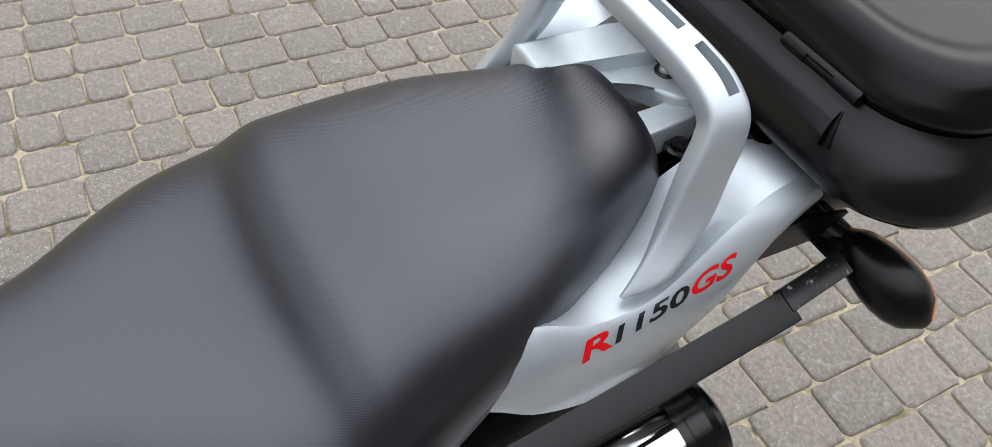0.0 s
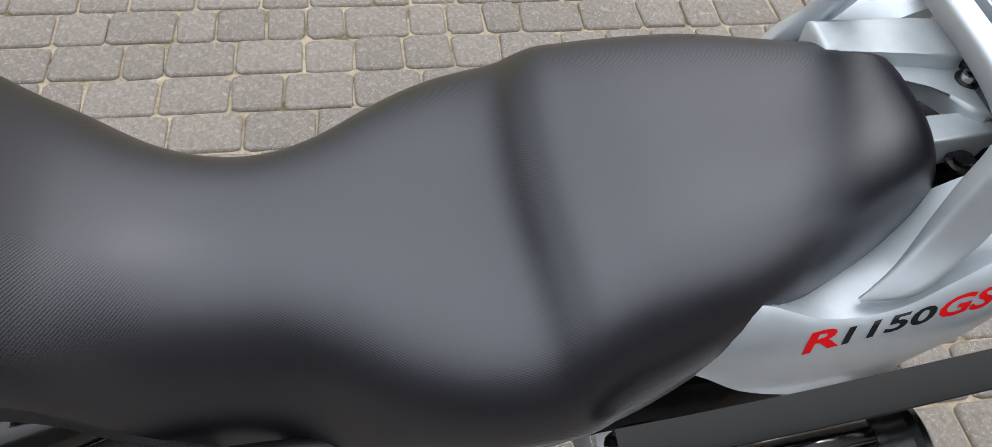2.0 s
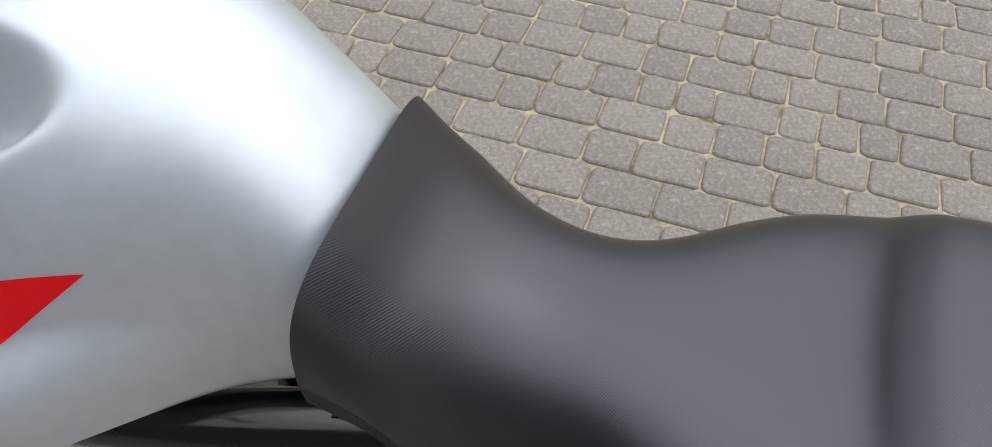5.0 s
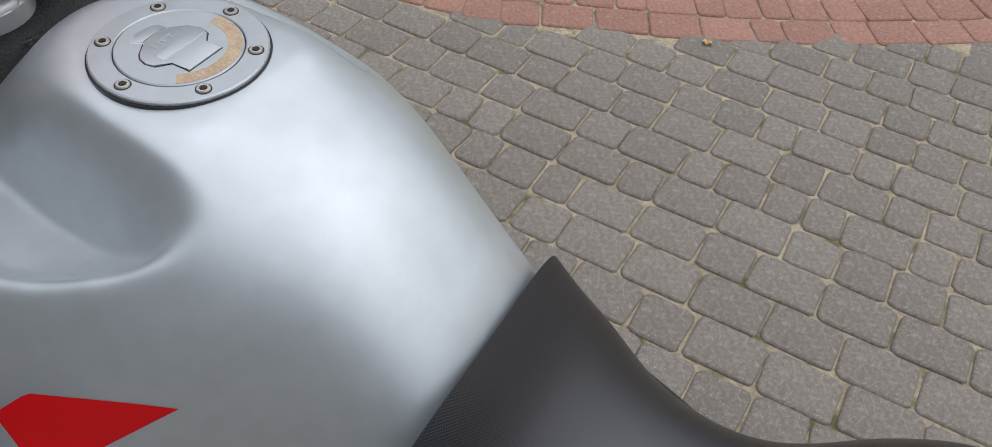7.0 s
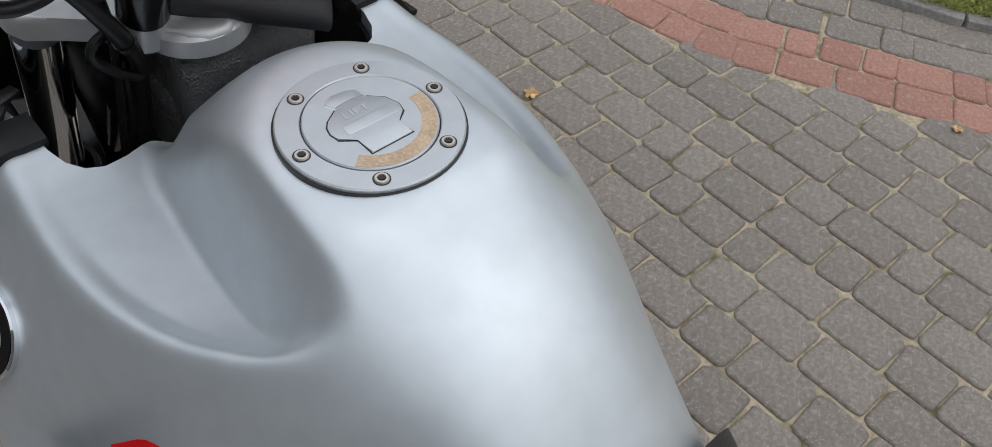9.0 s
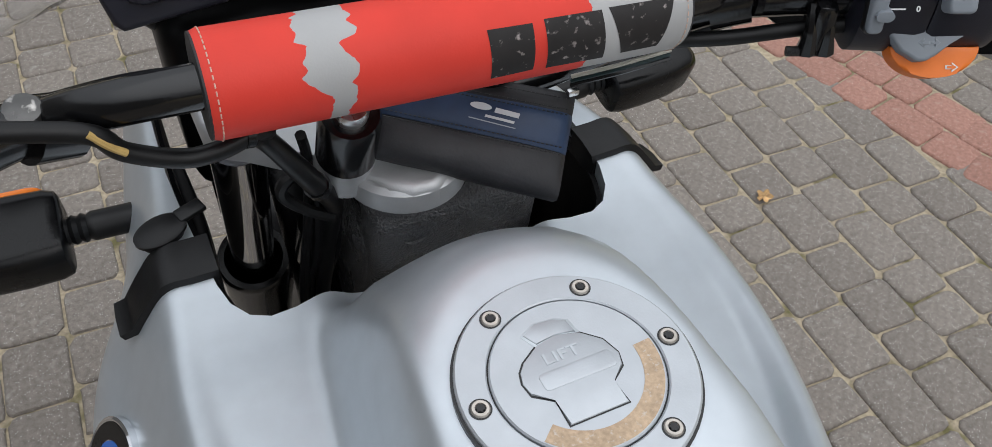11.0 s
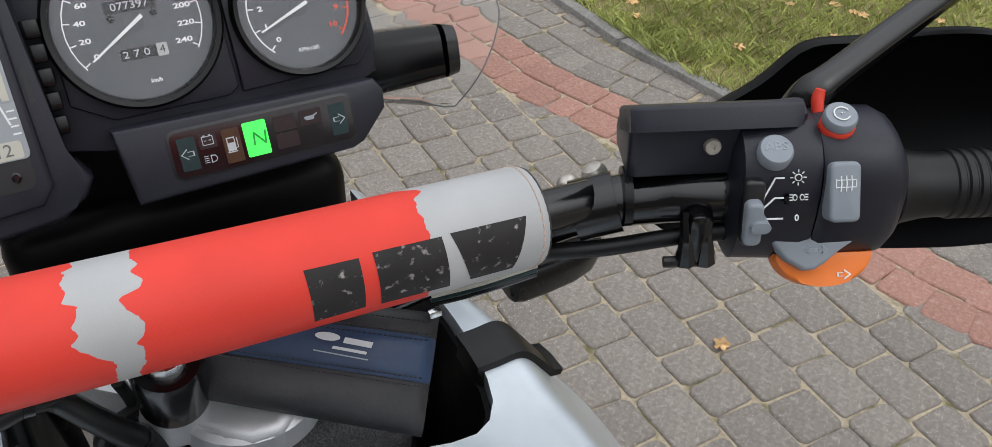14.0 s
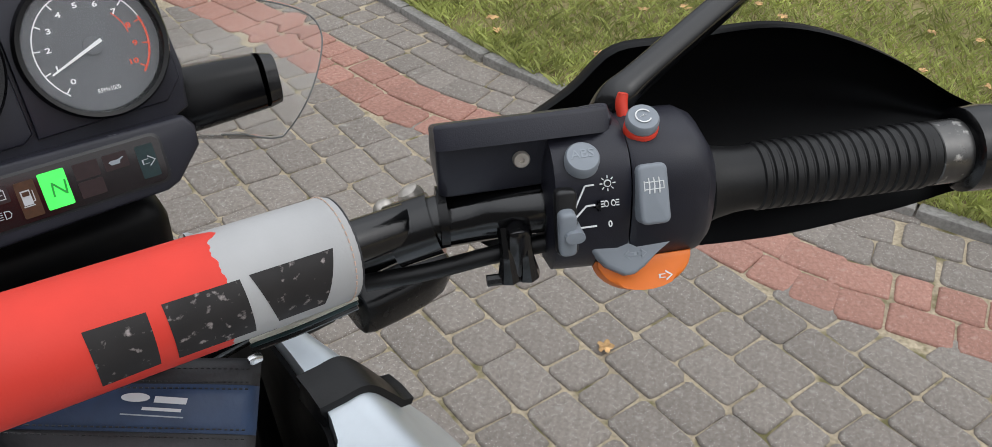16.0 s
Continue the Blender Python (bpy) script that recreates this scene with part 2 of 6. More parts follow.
# ---- mesh tools ----
def V(*a):
    return Vector(a)


def thing(name, base, label, category, group="", kind=""):
    e = new(name)
    e.location = base
    e.empty_display_size = 0.05
    return tagged(e, label, category, group, kind)


def part(name, bm, mat, parent=None, label="", angle=38):
    """Links a bmesh as one mesh object; bm may also be a finished mesh."""
    if isinstance(bm, bmesh.types.BMesh):
        bmesh.ops.recalc_face_normals(bm, faces=bm.faces)
        me = bpy.data.meshes.new(name)
        bm.to_mesh(me)
        bm.free()
    else:
        me = bm
    many = isinstance(mat, (list, tuple))
    if not many:
        me.materials.clear()
    for one in mat if many else [mat]:
        me.materials.append(one)
    me.shade_smooth()
    me.set_sharp_from_angle(angle=radians(angle))
    ob = new(name, me)
    if parent is not None:
        ob.parent = parent
        if parent.type == "EMPTY":
            ob.matrix_parent_inverse = Matrix.Translation(-Vector(parent.location))
    if label:
        tagged(ob, label)
    return ob


def axes(o, x, z):
    """A frame at o with its x axis along x and its z axis near z."""
    x = Vector(x).normalized()
    y = Vector(z).cross(x).normalized()
    return Matrix.Translation(o) @ Matrix((x, y, x.cross(y))).transposed().to_4x4()


def along(a, b, up=(0, 0, 1)):
    """A frame at a whose z axis runs to b."""
    z = (Vector(b) - Vector(a)).normalized()
    x = Vector(up).cross(z)
    if x.length < 1e-4:
        x = Vector((1, 0, 0))
    x.normalize()
    return Matrix.Translation(a) @ Matrix((x, z.cross(x), z)).transposed().to_4x4()


def rbox(bm, size, bevel, m, segs=2):
    made = bmesh.ops.create_cube(bm, size=1.0)["verts"]
    bmesh.ops.scale(bm, vec=size, verts=made)
    if bevel:
        es = list({e for v in made for e in v.link_edges})
        made = [v for v in bmesh.ops.bevel(bm, geom=es, offset=bevel, segments=segs, profile=0.5, affect="EDGES", clamp_overlap=True)["verts"]] + [v for v in made if v.is_valid]
    bmesh.ops.transform(bm, matrix=m, verts=list({v for v in made if v.is_valid}))
    return bm


def loft(bm, rings, cap=True, closed=True):
    rows = [[bm.verts.new(p) for p in r] for r in rings]
    for a, b in zip(rows, rows[1:]):
        n = len(a)
        for i in range(n if closed else n - 1):
            j = (i + 1) % n
            bm.faces.new((a[i], a[j], b[j], b[i]))
    if cap and closed:
        bm.faces.new(rows[0][::-1])
        bm.faces.new(rows[-1])
    return bm


def lathe(bm, profile, m, seg=32, cap=True):
    """Turns a profile of (radius, height) about the z axis of m."""
    rings = [[m @ V(r * math.cos(2 * math.pi * i / seg), r * math.sin(2 * math.pi * i / seg), h) for i in range(seg)] for r, h in profile]
    return loft(bm, rings, cap)


def smooth_line(pts, steps=6):
    pts = [Vector(p) for p in pts]
    if len(pts) < 3:
        return pts
    out = []
    for i in range(len(pts) - 1):
        a, b, c, d = pts[max(i - 1, 0)], pts[i], pts[i + 1], pts[min(i + 2, len(pts) - 1)]
        for k in range(steps):
            t = k / steps
            out.append(0.5 * ((2 * b) + (c - a) * t + (2 * a - 5 * b + 4 * c - d) * t * t + (3 * b - a - 3 * c + d) * t ** 3))
    return out + [pts[-1]]


def sweep(bm, pts, radii, seg=14, shape=None, up=(0, 0, 1), steps=6, cap=True):
    """A tube along a smoothed line. radii: one, or one a point. shape: points (x, y) of a unit section in place of a circle."""
    if not isinstance(radii, (list, tuple)):
        radii = [radii] * len(pts)
    line = smooth_line(pts, steps)
    rad = [r[0] for r in smooth_line([(r, 0, 0) for r in radii], steps)]
    if len(rad) != len(line):
        rad = [radii[0]] * len(line)
    shape = shape or [(math.cos(2 * math.pi * i / seg), math.sin(2 * math.pi * i / seg)) for i in range(seg)]
    rings, x = [], None
    for i, p in enumerate(line):
        z = (line[min(i + 1, len(line) - 1)] - line[max(i - 1, 0)]).normalized()
        if x is None:
            x = Vector(up).cross(z)
            x = x if x.length > 1e-3 else V(1, 0, 0)
        x = (x - z * x.dot(z)).normalized()
        y = z.cross(x)
        rings.append([p + rad[i] * (a * x + b * y) for a, b in shape])
    return loft(bm, rings, cap)


def prism(bm, outline, z0, z1, m, bevel=0.0, segs=2):
    lo = [bm.verts.new((x, y, z0)) for x, y in outline]
    hi = [bm.verts.new((x, y, z1)) for x, y in outline]
    n = len(lo)
    top = bm.faces.new(hi)
    bm.faces.new(lo[::-1])
    for i in range(n):
        bm.faces.new((lo[i], lo[(i + 1) % n], hi[(i + 1) % n], hi[i]))
    vs = lo + hi
    if bevel:
        got = bmesh.ops.bevel(bm, geom=list(top.edges), offset=bevel, segments=segs, profile=0.5, affect="EDGES", clamp_overlap=True)
        vs = list({v for v in vs + got["verts"] if v.is_valid})
    bmesh.ops.transform(bm, matrix=m, verts=vs)
    return bm


def rounded(w, h, r, n=5, cx=0.0, cy=0.0):
    """The outline of a rounded rectangle."""
    out = []
    for sx, sy, a in ((1, 1, 0), (-1, 1, 90), (-1, -1, 180), (1, -1, 270)):
        for k in range(n + 1):
            t = radians(a + 90 * k / n)
            out.append((cx + sx * (w / 2 - r) + r * math.cos(t), cy + sy * (h / 2 - r) + r * math.sin(t)))
    return out


def curve_at(table, y):
    """Smooth value of a table of (place, value), in rising order."""
    if y <= table[0][0]:
        return table[0][1]
    for i in range(len(table) - 1):
        (a, va), (b, vb) = table[i], table[i + 1]
        if y <= b:
            t = (y - a) / (b - a)
            sa = (vb - table[i - 1][1]) / (b - table[i - 1][0]) if i else (vb - va) / (b - a)
            sb = (table[i + 2][1] - va) / (table[i + 2][0] - a) if i + 2 < len(table) else (vb - va) / (b - a)
            h = b - a
            return (2 * t ** 3 - 3 * t * t + 1) * va + (t ** 3 - 2 * t * t + t) * h * sa + (3 * t * t - 2 * t ** 3) * vb + (t ** 3 - t * t) * h * sb
    return table[-1][1]


def step(a, b, x):
    t = min(1.0, max(0.0, (x - a) / (b - a)))
    return t * t * (3 - 2 * t)


def text_mesh(body, size, m, depth=0.0002, shear=0.0, align="CENTER", width=1.0, bold=0.0):
    cu = bpy.data.curves.new("lettering", "FONT")
    cu.body, cu.size, cu.extrude, cu.shear, cu.align_x, cu.align_y, cu.offset = body, size, depth, shear, align, "CENTER", bold * size
    cu.resolution_u = 3
    ob = new("lettering", cu)
    dg = bpy.context.evaluated_depsgraph_get()
    me = bpy.data.meshes.new_from_object(ob.evaluated_get(dg))
    bpy.data.objects.remove(ob)
    me.transform(m @ Matrix.Diagonal((width, 1, 1, 1)))
    return me


def subtract(ob, cutter_bm):
    """Cuts a solid away from a mesh object, for good."""
    me = bpy.data.meshes.new("cutter")
    bmesh.ops.recalc_face_normals(cutter_bm, faces=cutter_bm.faces)
    cutter_bm.to_mesh(me)
    cutter_bm.free()
    knife = new("cutter", me)
    mod = ob.modifiers.new("cut", "BOOLEAN")
    mod.operation, mod.object, mod.solver = "DIFFERENCE", knife, "EXACT"
    dg = bpy.context.evaluated_depsgraph_get()
    done = bpy.data.meshes.new_from_object(ob.evaluated_get(dg))
    ob.modifiers.clear()
    old = ob.data
    ob.data = done
    bpy.data.objects.remove(knife)
    bpy.data.meshes.remove(old)
    done.shade_smooth()
    done.set_sharp_from_angle(angle=radians(55))


def surface_of(ob):
    bm = bmesh.new()
    bm.from_mesh(ob.data)
    tree = BVHTree.FromBMesh(bm)
    bm.free()
    return tree


def lay_on(me, tree, way, lift=0.0006, far=0.1):
    """Moves each corner of a flat print onto a surface, along way."""
    way = Vector(way).normalized()
    for v in me.vertices:
        hit = tree.ray_cast(v.co - way * far, way, 2 * far)
        if hit[0] is not None:
            v.co = hit[0] - way * lift
    return me


def fine_print(me, cell=0.004):
    """Splits a print into small faces so that it can follow a curved surface."""
    bm = bmesh.new()
    bm.from_mesh(me)
    bmesh.ops.triangulate(bm, faces=bm.faces)
    for _ in range(3):
        es = [e for e in bm.edges if e.calc_length() > cell]
        if es:
            bmesh.ops.subdivide_edges(bm, edges=es, cuts=1)
            bmesh.ops.triangulate(bm, faces=[f for f in bm.faces if len(f.verts) > 3])
    bm.to_mesh(me)
    bm.free()
    return me


def flat(outline, m):
    """A flat print with the given outline."""
    bm = bmesh.new()
    bm.faces.new([bm.verts.new(m @ V(x, y, 0)) for x, y in outline])
    me = bpy.data.meshes.new("print")
    bmesh.ops.triangulate(bm, faces=bm.faces)
    bm.to_mesh(me)
    bm.free()
    return me


B = bmesh.new


# ---- ground ----
R_IN = [(-4.6, 5.9), (-3.0, 4.45), (-1.6, 3.2), (-0.66, 2.376), (-0.07, 1.959), (0.40, 1.71), (0.614, 1.60), (0.95, 1.52), (1.4, 1.41), (1.775, 1.275), (2.0, 1.20), (2.32, 1.155), (2.86, 1.06), (3.6, 0.85), (4.4, 0.5)]
KERB = [(-4.6, 6.6), (-3.0, 5.15), (-1.4, 3.75), (-0.6, 2.98), (0.08, 2.427), (0.32, 2.27), (0.52, 2.19), (0.80, 2.10), (1.03, 2.00), (1.45, 1.86), (1.84, 1.72), (2.36, 1.68), (2.8, 1.665), (3.6, 1.66), (5.0, 1.66)]
PITCH = 0.1215


def slab(name, x0, x1, y0, y1, z, mat, label, category, thick=0.3):
    bm = B()
    rbox(bm, (x1 - x0, y1 - y0, thick), 0, Matrix.Translation(((x0 + x1) / 2, (y0 + y1) / 2, z - thick / 2)))
    return tagged(part(name, bm, mat), label, category, kind="structure")


ground = slab("ground", -300, 300, -300, 300, -0.0085, SAND, "sandy ground showing in the joints between the paving stones", "ground")


def lawn_sheet():
    bm = B()
    ys = [-4.4 + 0.1 * i for i in range(101)]
    rows = []
    for y in ys:
        k = curve_at(KERB, y) + 0.055
        rows.append([bm.verts.new((k + d, y, 0.012 + 0.018 * min(1, d * 4) + 0.012 * noise.noise((k * 3 + d * 3, y * 3, 0)))) for d in (0, 0.05, 0.12, 0.25, 0.5, 0.9, 1.5, 2.5, 4.0)])
    for a, b in zip(rows, rows[1:]):
        for i in range(len(a) - 1):
            bm.faces.new((a[i], a[i + 1], b[i + 1], b[i]))
    return tagged(part("lawn_ground", bm, SOIL), "dark soil of the lawn beyond the kerb", "lawn", kind="structure")


lawn_sheet()
# unseen wall, added to block low western sky and darken seat and tank flanks
slab("wall_west", -3.55, -3.2, -7.0, 6.0, 3.2, RENDER, "plain dark wall added out of view to shade the left side", "wall", 3.5)


def grass_blades():
    rnd = random.Random(5)
    verts, faces = [], []
    for _ in range(80000):
        y = rnd.uniform(-0.6, 4.4)
        d = rnd.random() ** 1.4 * 2.3
        x = curve_at(KERB, y) + 0.045 + d
        if noise.noise((x * 4, y * 4, 3)) < -0.33 and rnd.random() < 0.8:
            continue
        h = rnd.uniform(0.022, 0.06) * (0.7 + 0.6 * rnd.random())
        a, lean = rnd.uniform(0, 6.283), rnd.uniform(0.2, 1.3) * h
        w = rnd.uniform(0.0012, 0.0026)
        c, s = math.cos(a), math.sin(a)
        b = rnd.uniform(0, 6.283)
        k = len(verts)
        z = 0.018
        verts += [(x - w * s, y + w * c, z), (x + w * s, y - w * c, z), (x + 0.45 * lean * math.cos(b) + w * 0.6 * s, y + 0.45 * lean * math.sin(b) - w * 0.6 * c, z + h * 0.65), (x + lean * math.cos(b), y + lean * math.sin(b), z + h)]
        faces += [(k, k + 1, k + 2), (k, k + 2, k + 3)]
    me = bpy.data.meshes.new("grass")
    me.from_pydata(verts, [], faces)
    return tagged(part("grass", me, GRASS), "short green lawn grass with dry patches", "grass", kind="stuff")


grass_blades()


def stone_mesh(length, width, seed):
    """A tumbled paving stone with worn rounded edges; its top lies at z = 0."""
    rnd = random.Random(seed)
    bm = B()
    r = 0.017
    out = rounded(length, width, r, 3)
    jit = [(x + rnd.uniform(-0.0026, 0.0026), y + rnd.uniform(-0.0026, 0.0026)) for x, y in out]
    rings = []
    for inset, z in ((0.0, -0.035), (0.0, -0.0065), (0.0028, -0.0022), (0.008, -0.0004)):
        rings.append([V(x * (1 - 2 * inset / length), y * (1 - 2 * inset / width), z + rnd.uniform(-0.0005, 0.0005)) for x, y in jit])
    loft(bm, rings, cap=False)
    bm.verts.ensure_lookup_table()
    n = len(out)
    mid = bm.verts.new((0, 0, 0.0006))
    top = bm.verts[-1 - n:-1]
    for i in range(n):
        bm.faces.new((top[i], top[(i + 1) % n], mid))
    bmesh.ops.recalc_face_normals(bm, faces=bm.faces)
    me = bpy.data.meshes.new("paving_stone")
    bm.to_mesh(me)
    bm.free()
    me.shade_smooth()
    me.set_sharp_from_angle(angle=radians(50))
    return me


GAP = 0.0048
LENGTHS = (0.094, 0.118, 0.158)
STONES = {(k, s): stone_mesh(LENGTHS[k] - GAP, PITCH - GAP, 10 * k + s) for k in range(3) for s in range(5)}
for me in STONES.values():
    me.materials.append(STONE)
REDS = {(k, s): stone_mesh(LENGTHS[k] - GAP, PITCH - GAP, 50 + 10 * k + s) for k in range(3) for s in range(4)}
for me in REDS.values():
    me.materials.append(REDSTONE)


def lay_stones():
    """Rows that run beside the motorcycle, then two red rows along a bend, then grey rows up to the kerb."""
    rnd = random.Random(11)
    laid = []

    def put(kind, k, x, y, turn, sink=0.0):
        laid.append((kind, (k, rnd.randrange(5 if kind == "grey" else 4)), x + rnd.uniform(-0.002, 0.002), y, sink + rnd.uniform(-0.0025, 0.0015), radians(90) + turn + rnd.uniform(-0.015, 0.015)))

    for row in range(-38, 34):
        x = 0.811 + PITCH * (row + 0.5)
        y = -4.6 + rnd.random() * 0.1
        while y < 5.0:
            k = rnd.choice((0, 1, 1, 2, 2))
            mid = y + LENGTHS[k] / 2
            edge = curve_at(R_IN, mid) - x
            if edge > -0.02 and x < curve_at(KERB, mid) + 0.02:
                put("grey", k, x, mid, rnd.uniform(-0.01, 0.01), 0.0 if edge > 0.055 else -0.0035)
            y += LENGTHS[k]
    for line in range(9):
        kind = "red" if line < 2 else "grey"
        y = -4.4
        while y < 5.0:
            k = rnd.choice((0, 1, 2, 2))
            slope = (curve_at(R_IN, y + 0.05) - curve_at(R_IN, y - 0.05)) / 0.1
            nx, ny = 1 / math.hypot(1, slope), -slope / math.hypot(1, slope)
            d = PITCH * (line + 0.5)
            yy = y + LENGTHS[k] / 2 / math.hypot(1, slope)
            x0 = curve_at(R_IN, yy)
            x, yp = x0 + nx * d, yy + ny * d
            if x < curve_at(KERB, yp) + 0.03:
                put(kind, k, x, yp, -math.atan(slope))
            y += LENGTHS[k] / math.hypot(1, slope)
    return laid


LAID = lay_stones()


# ---- motorcycle ----
bike = thing("motorcycle", (0, -0.3, 0), "silver-blue touring motorcycle with a black seat, parked on grey paving", "motorcycle")

# fuel tank
TANK_VIEW = (-0.2456, -0.3884, 1.4436)
TAIL_VIEW = (-0.4108, -0.5161, 1.4000)
PENNANT = [(-0.1317, -0.0739), (-0.1713, 0.0123), (-0.1752, 0.0151), (-0.1902, 0.0189), (-0.1994, -0.0422)]
LETTER = ((-0.2276, -0.0280), (0.0258, -0.0107), (0.0065, 0.0555))
T_W = [(-0.255, 0.100), (-0.20, 0.1080), (-0.15, 0.1260), (-0.05, 0.1800), (0.05, 0.2210), (0.13, 0.2430), (0.20, 0.2330), (0.28, 0.1900), (0.35, 0.1735), (0.43, 0.1547)]
T_Z = [(-0.255, 0.925), (-0.23, 0.970), (-0.20, 1.0080), (-0.15, 1.0470), (-0.10, 1.0691), (-0.05, 1.0760), (0.05, 1.0690), (0.15, 1.0470), (0.22, 1.0510), (0.30, 1.0386), (0.43, 1.0150)]
T_B = [(-0.255, 0.870), (-0.20, 0.850), (-0.15, 0.835), (-0.065, 0.830), (0.03, 0.805), (0.10, 0.790), (0.20, 0.830), (0.28, 0.9045), (0.43, 0.9612)]
SCOOP = [(-0.09, 0.082), (-0.07, 0.080), (-0.03, 0.078), (0.03, 0.073), (0.08, 0.068), (0.115, 0.064), (0.16, 0.05), (0.20, 0.03)]
RIDGE = [(-0.09, 0.088), (-0.07, 0.103), (-0.045, 0.121), (0.0, 0.144), (0.055, 0.159), (0.115, 0.163), (0.18, 0.158), (0.28, 0.15), (0.43, 0.138)]


T_CREST = [(-0.255, 0.925), (-0.23, 0.977), (-0.20, 1.012), (-0.15, 1.057), (-0.10, 1.087), (-0.066, 1.0985), (-0.056, 1.1004), (0.0, 1.1005), (0.058, 1.1004), (0.085, 1.0970), (0.112, 1.0870), (0.130, 1.0680), (0.145, 1.0380), (0.165, 1.0100), (0.20, 1.0)]


def tank_height(x, y, t):
    a = abs(x)
    zb, zt = curve_at(T_B, y), curve_at(T_Z, y)
    z = zb + (zt - zb) * max(0.0, 1 - abs(t) ** 3.2) ** 0.49
    if y > 0:
        z += (1.1005 - zt) * (1 - step(0.057, 0.118, math.hypot(x, 0.80 * y)))
        z -= 0.055 * step(0.116, 0.158, y) * (1 - step(0.055, 0.105, a))
    else:
        z += (curve_at(T_CREST, y) - zt) * (1 - step(0.054 * step(-0.12, -0.03, y), 0.125, a))
    # hollow between the dome and the shoulder ridge
    lip = curve_at(RIDGE, y)
    tl = lip / curve_at(T_W, y)
    floor = zb + (zt - zb) * max(0.0, 1 - tl ** 3.2) ** 0.49 + 0.002 - 0.014 * (1 - step(-0.03, 0.17, y))
    inner = curve_at(SCOOP, y)
    inside = step(inner - 0.012, inner + 0.030, a) * (1 - step(lip - 0.018, lip + 0.012, a)) * step(-0.092, -0.052, y)
    z -= 0.014 * math.exp(-((a - lip - 0.034) / 0.022) ** 2) * step(-0.12, 0.0, y)
    return z + (floor - 0.002 * (1 - step(inner, lip, a)) - z) * inside


def fuel_tank():
    rings, n = [], 110
    for i in range(191):
        y = -0.255 + 0.685 * i / 190
        w = curve_at(T_W, y)
        ring = []
        for k in range(-n, n + 1):
            t = math.sin(math.pi / 2 * k / n)
            x = w * t
            flare = 0.036 * step(0.945, 1.0, abs(t)) * step(-0.17, -0.04, y) * (1 - step(0.05, 0.14, y))
            ring.append(V(x + math.copysign(flare, t), y, tank_height(x, y, t)))
        zb = curve_at(T_B, y)
        ring += [V(w * 0.93, y, zb - 0.012), V(w * 0.5, y, zb - 0.02), V(-w * 0.5, y, zb - 0.02), V(-w * 0.93, y, zb - 0.012)]
        rings.append(ring)
    bm = B()
    loft(bm, rings)
    tank = part("fuel_tank", bm, SILVER, bike, "silver-blue painted fuel tank with a wide front cutout")
    half = [(0.0, 0.165), (0.04, 0.163), (0.07, 0.157), (0.09, 0.152), (0.105, 0.151), (0.116, 0.156), (0.124, 0.167), (0.128, 0.182), (0.131, 0.21), (0.134, 0.25), (0.1365, 0.30), (0.1355, 0.36), (0.132, 0.43), (0.132, 0.6)]
    # black sheet just inside the cut walls, from below the rim down
    liner = B()
    edge = [V(-x, y, 0) for x, y in half[-2:0:-1]] + [V(x, y, 0) for x, y in half[:-1]]
    rows = []
    for i, p in enumerate(edge):
        way = (edge[min(i + 1, len(edge) - 1)] - edge[max(i - 1, 0)]).normalized()
        inward = V(-way.y, way.x, 0)
        top = tank_height(p.x, min(p.y, 0.42), p.x / curve_at(T_W, min(p.y, 0.42))) - 0.011
        rows.append([p + inward * 0.0012 + V(0, 0, top), p + inward * 0.0042 + V(0, 0, top - 0.001), p + inward * 0.0042 + V(0, 0, 0.79), p + inward * 0.0012 + V(0, 0, 0.79)])
    part("cutout_liner", loft(liner, rows), GUARD, tank, "black sheet along the inside of the tank cutout")
    cut = B()
    prism(cut, [(-x, y) for x, y in half[:0:-1]] + half, 0.5, 1.4, Matrix())
    subtract(tank, cut)
    return tank


tank = fuel_tank()
tank_skin = surface_of(tank)


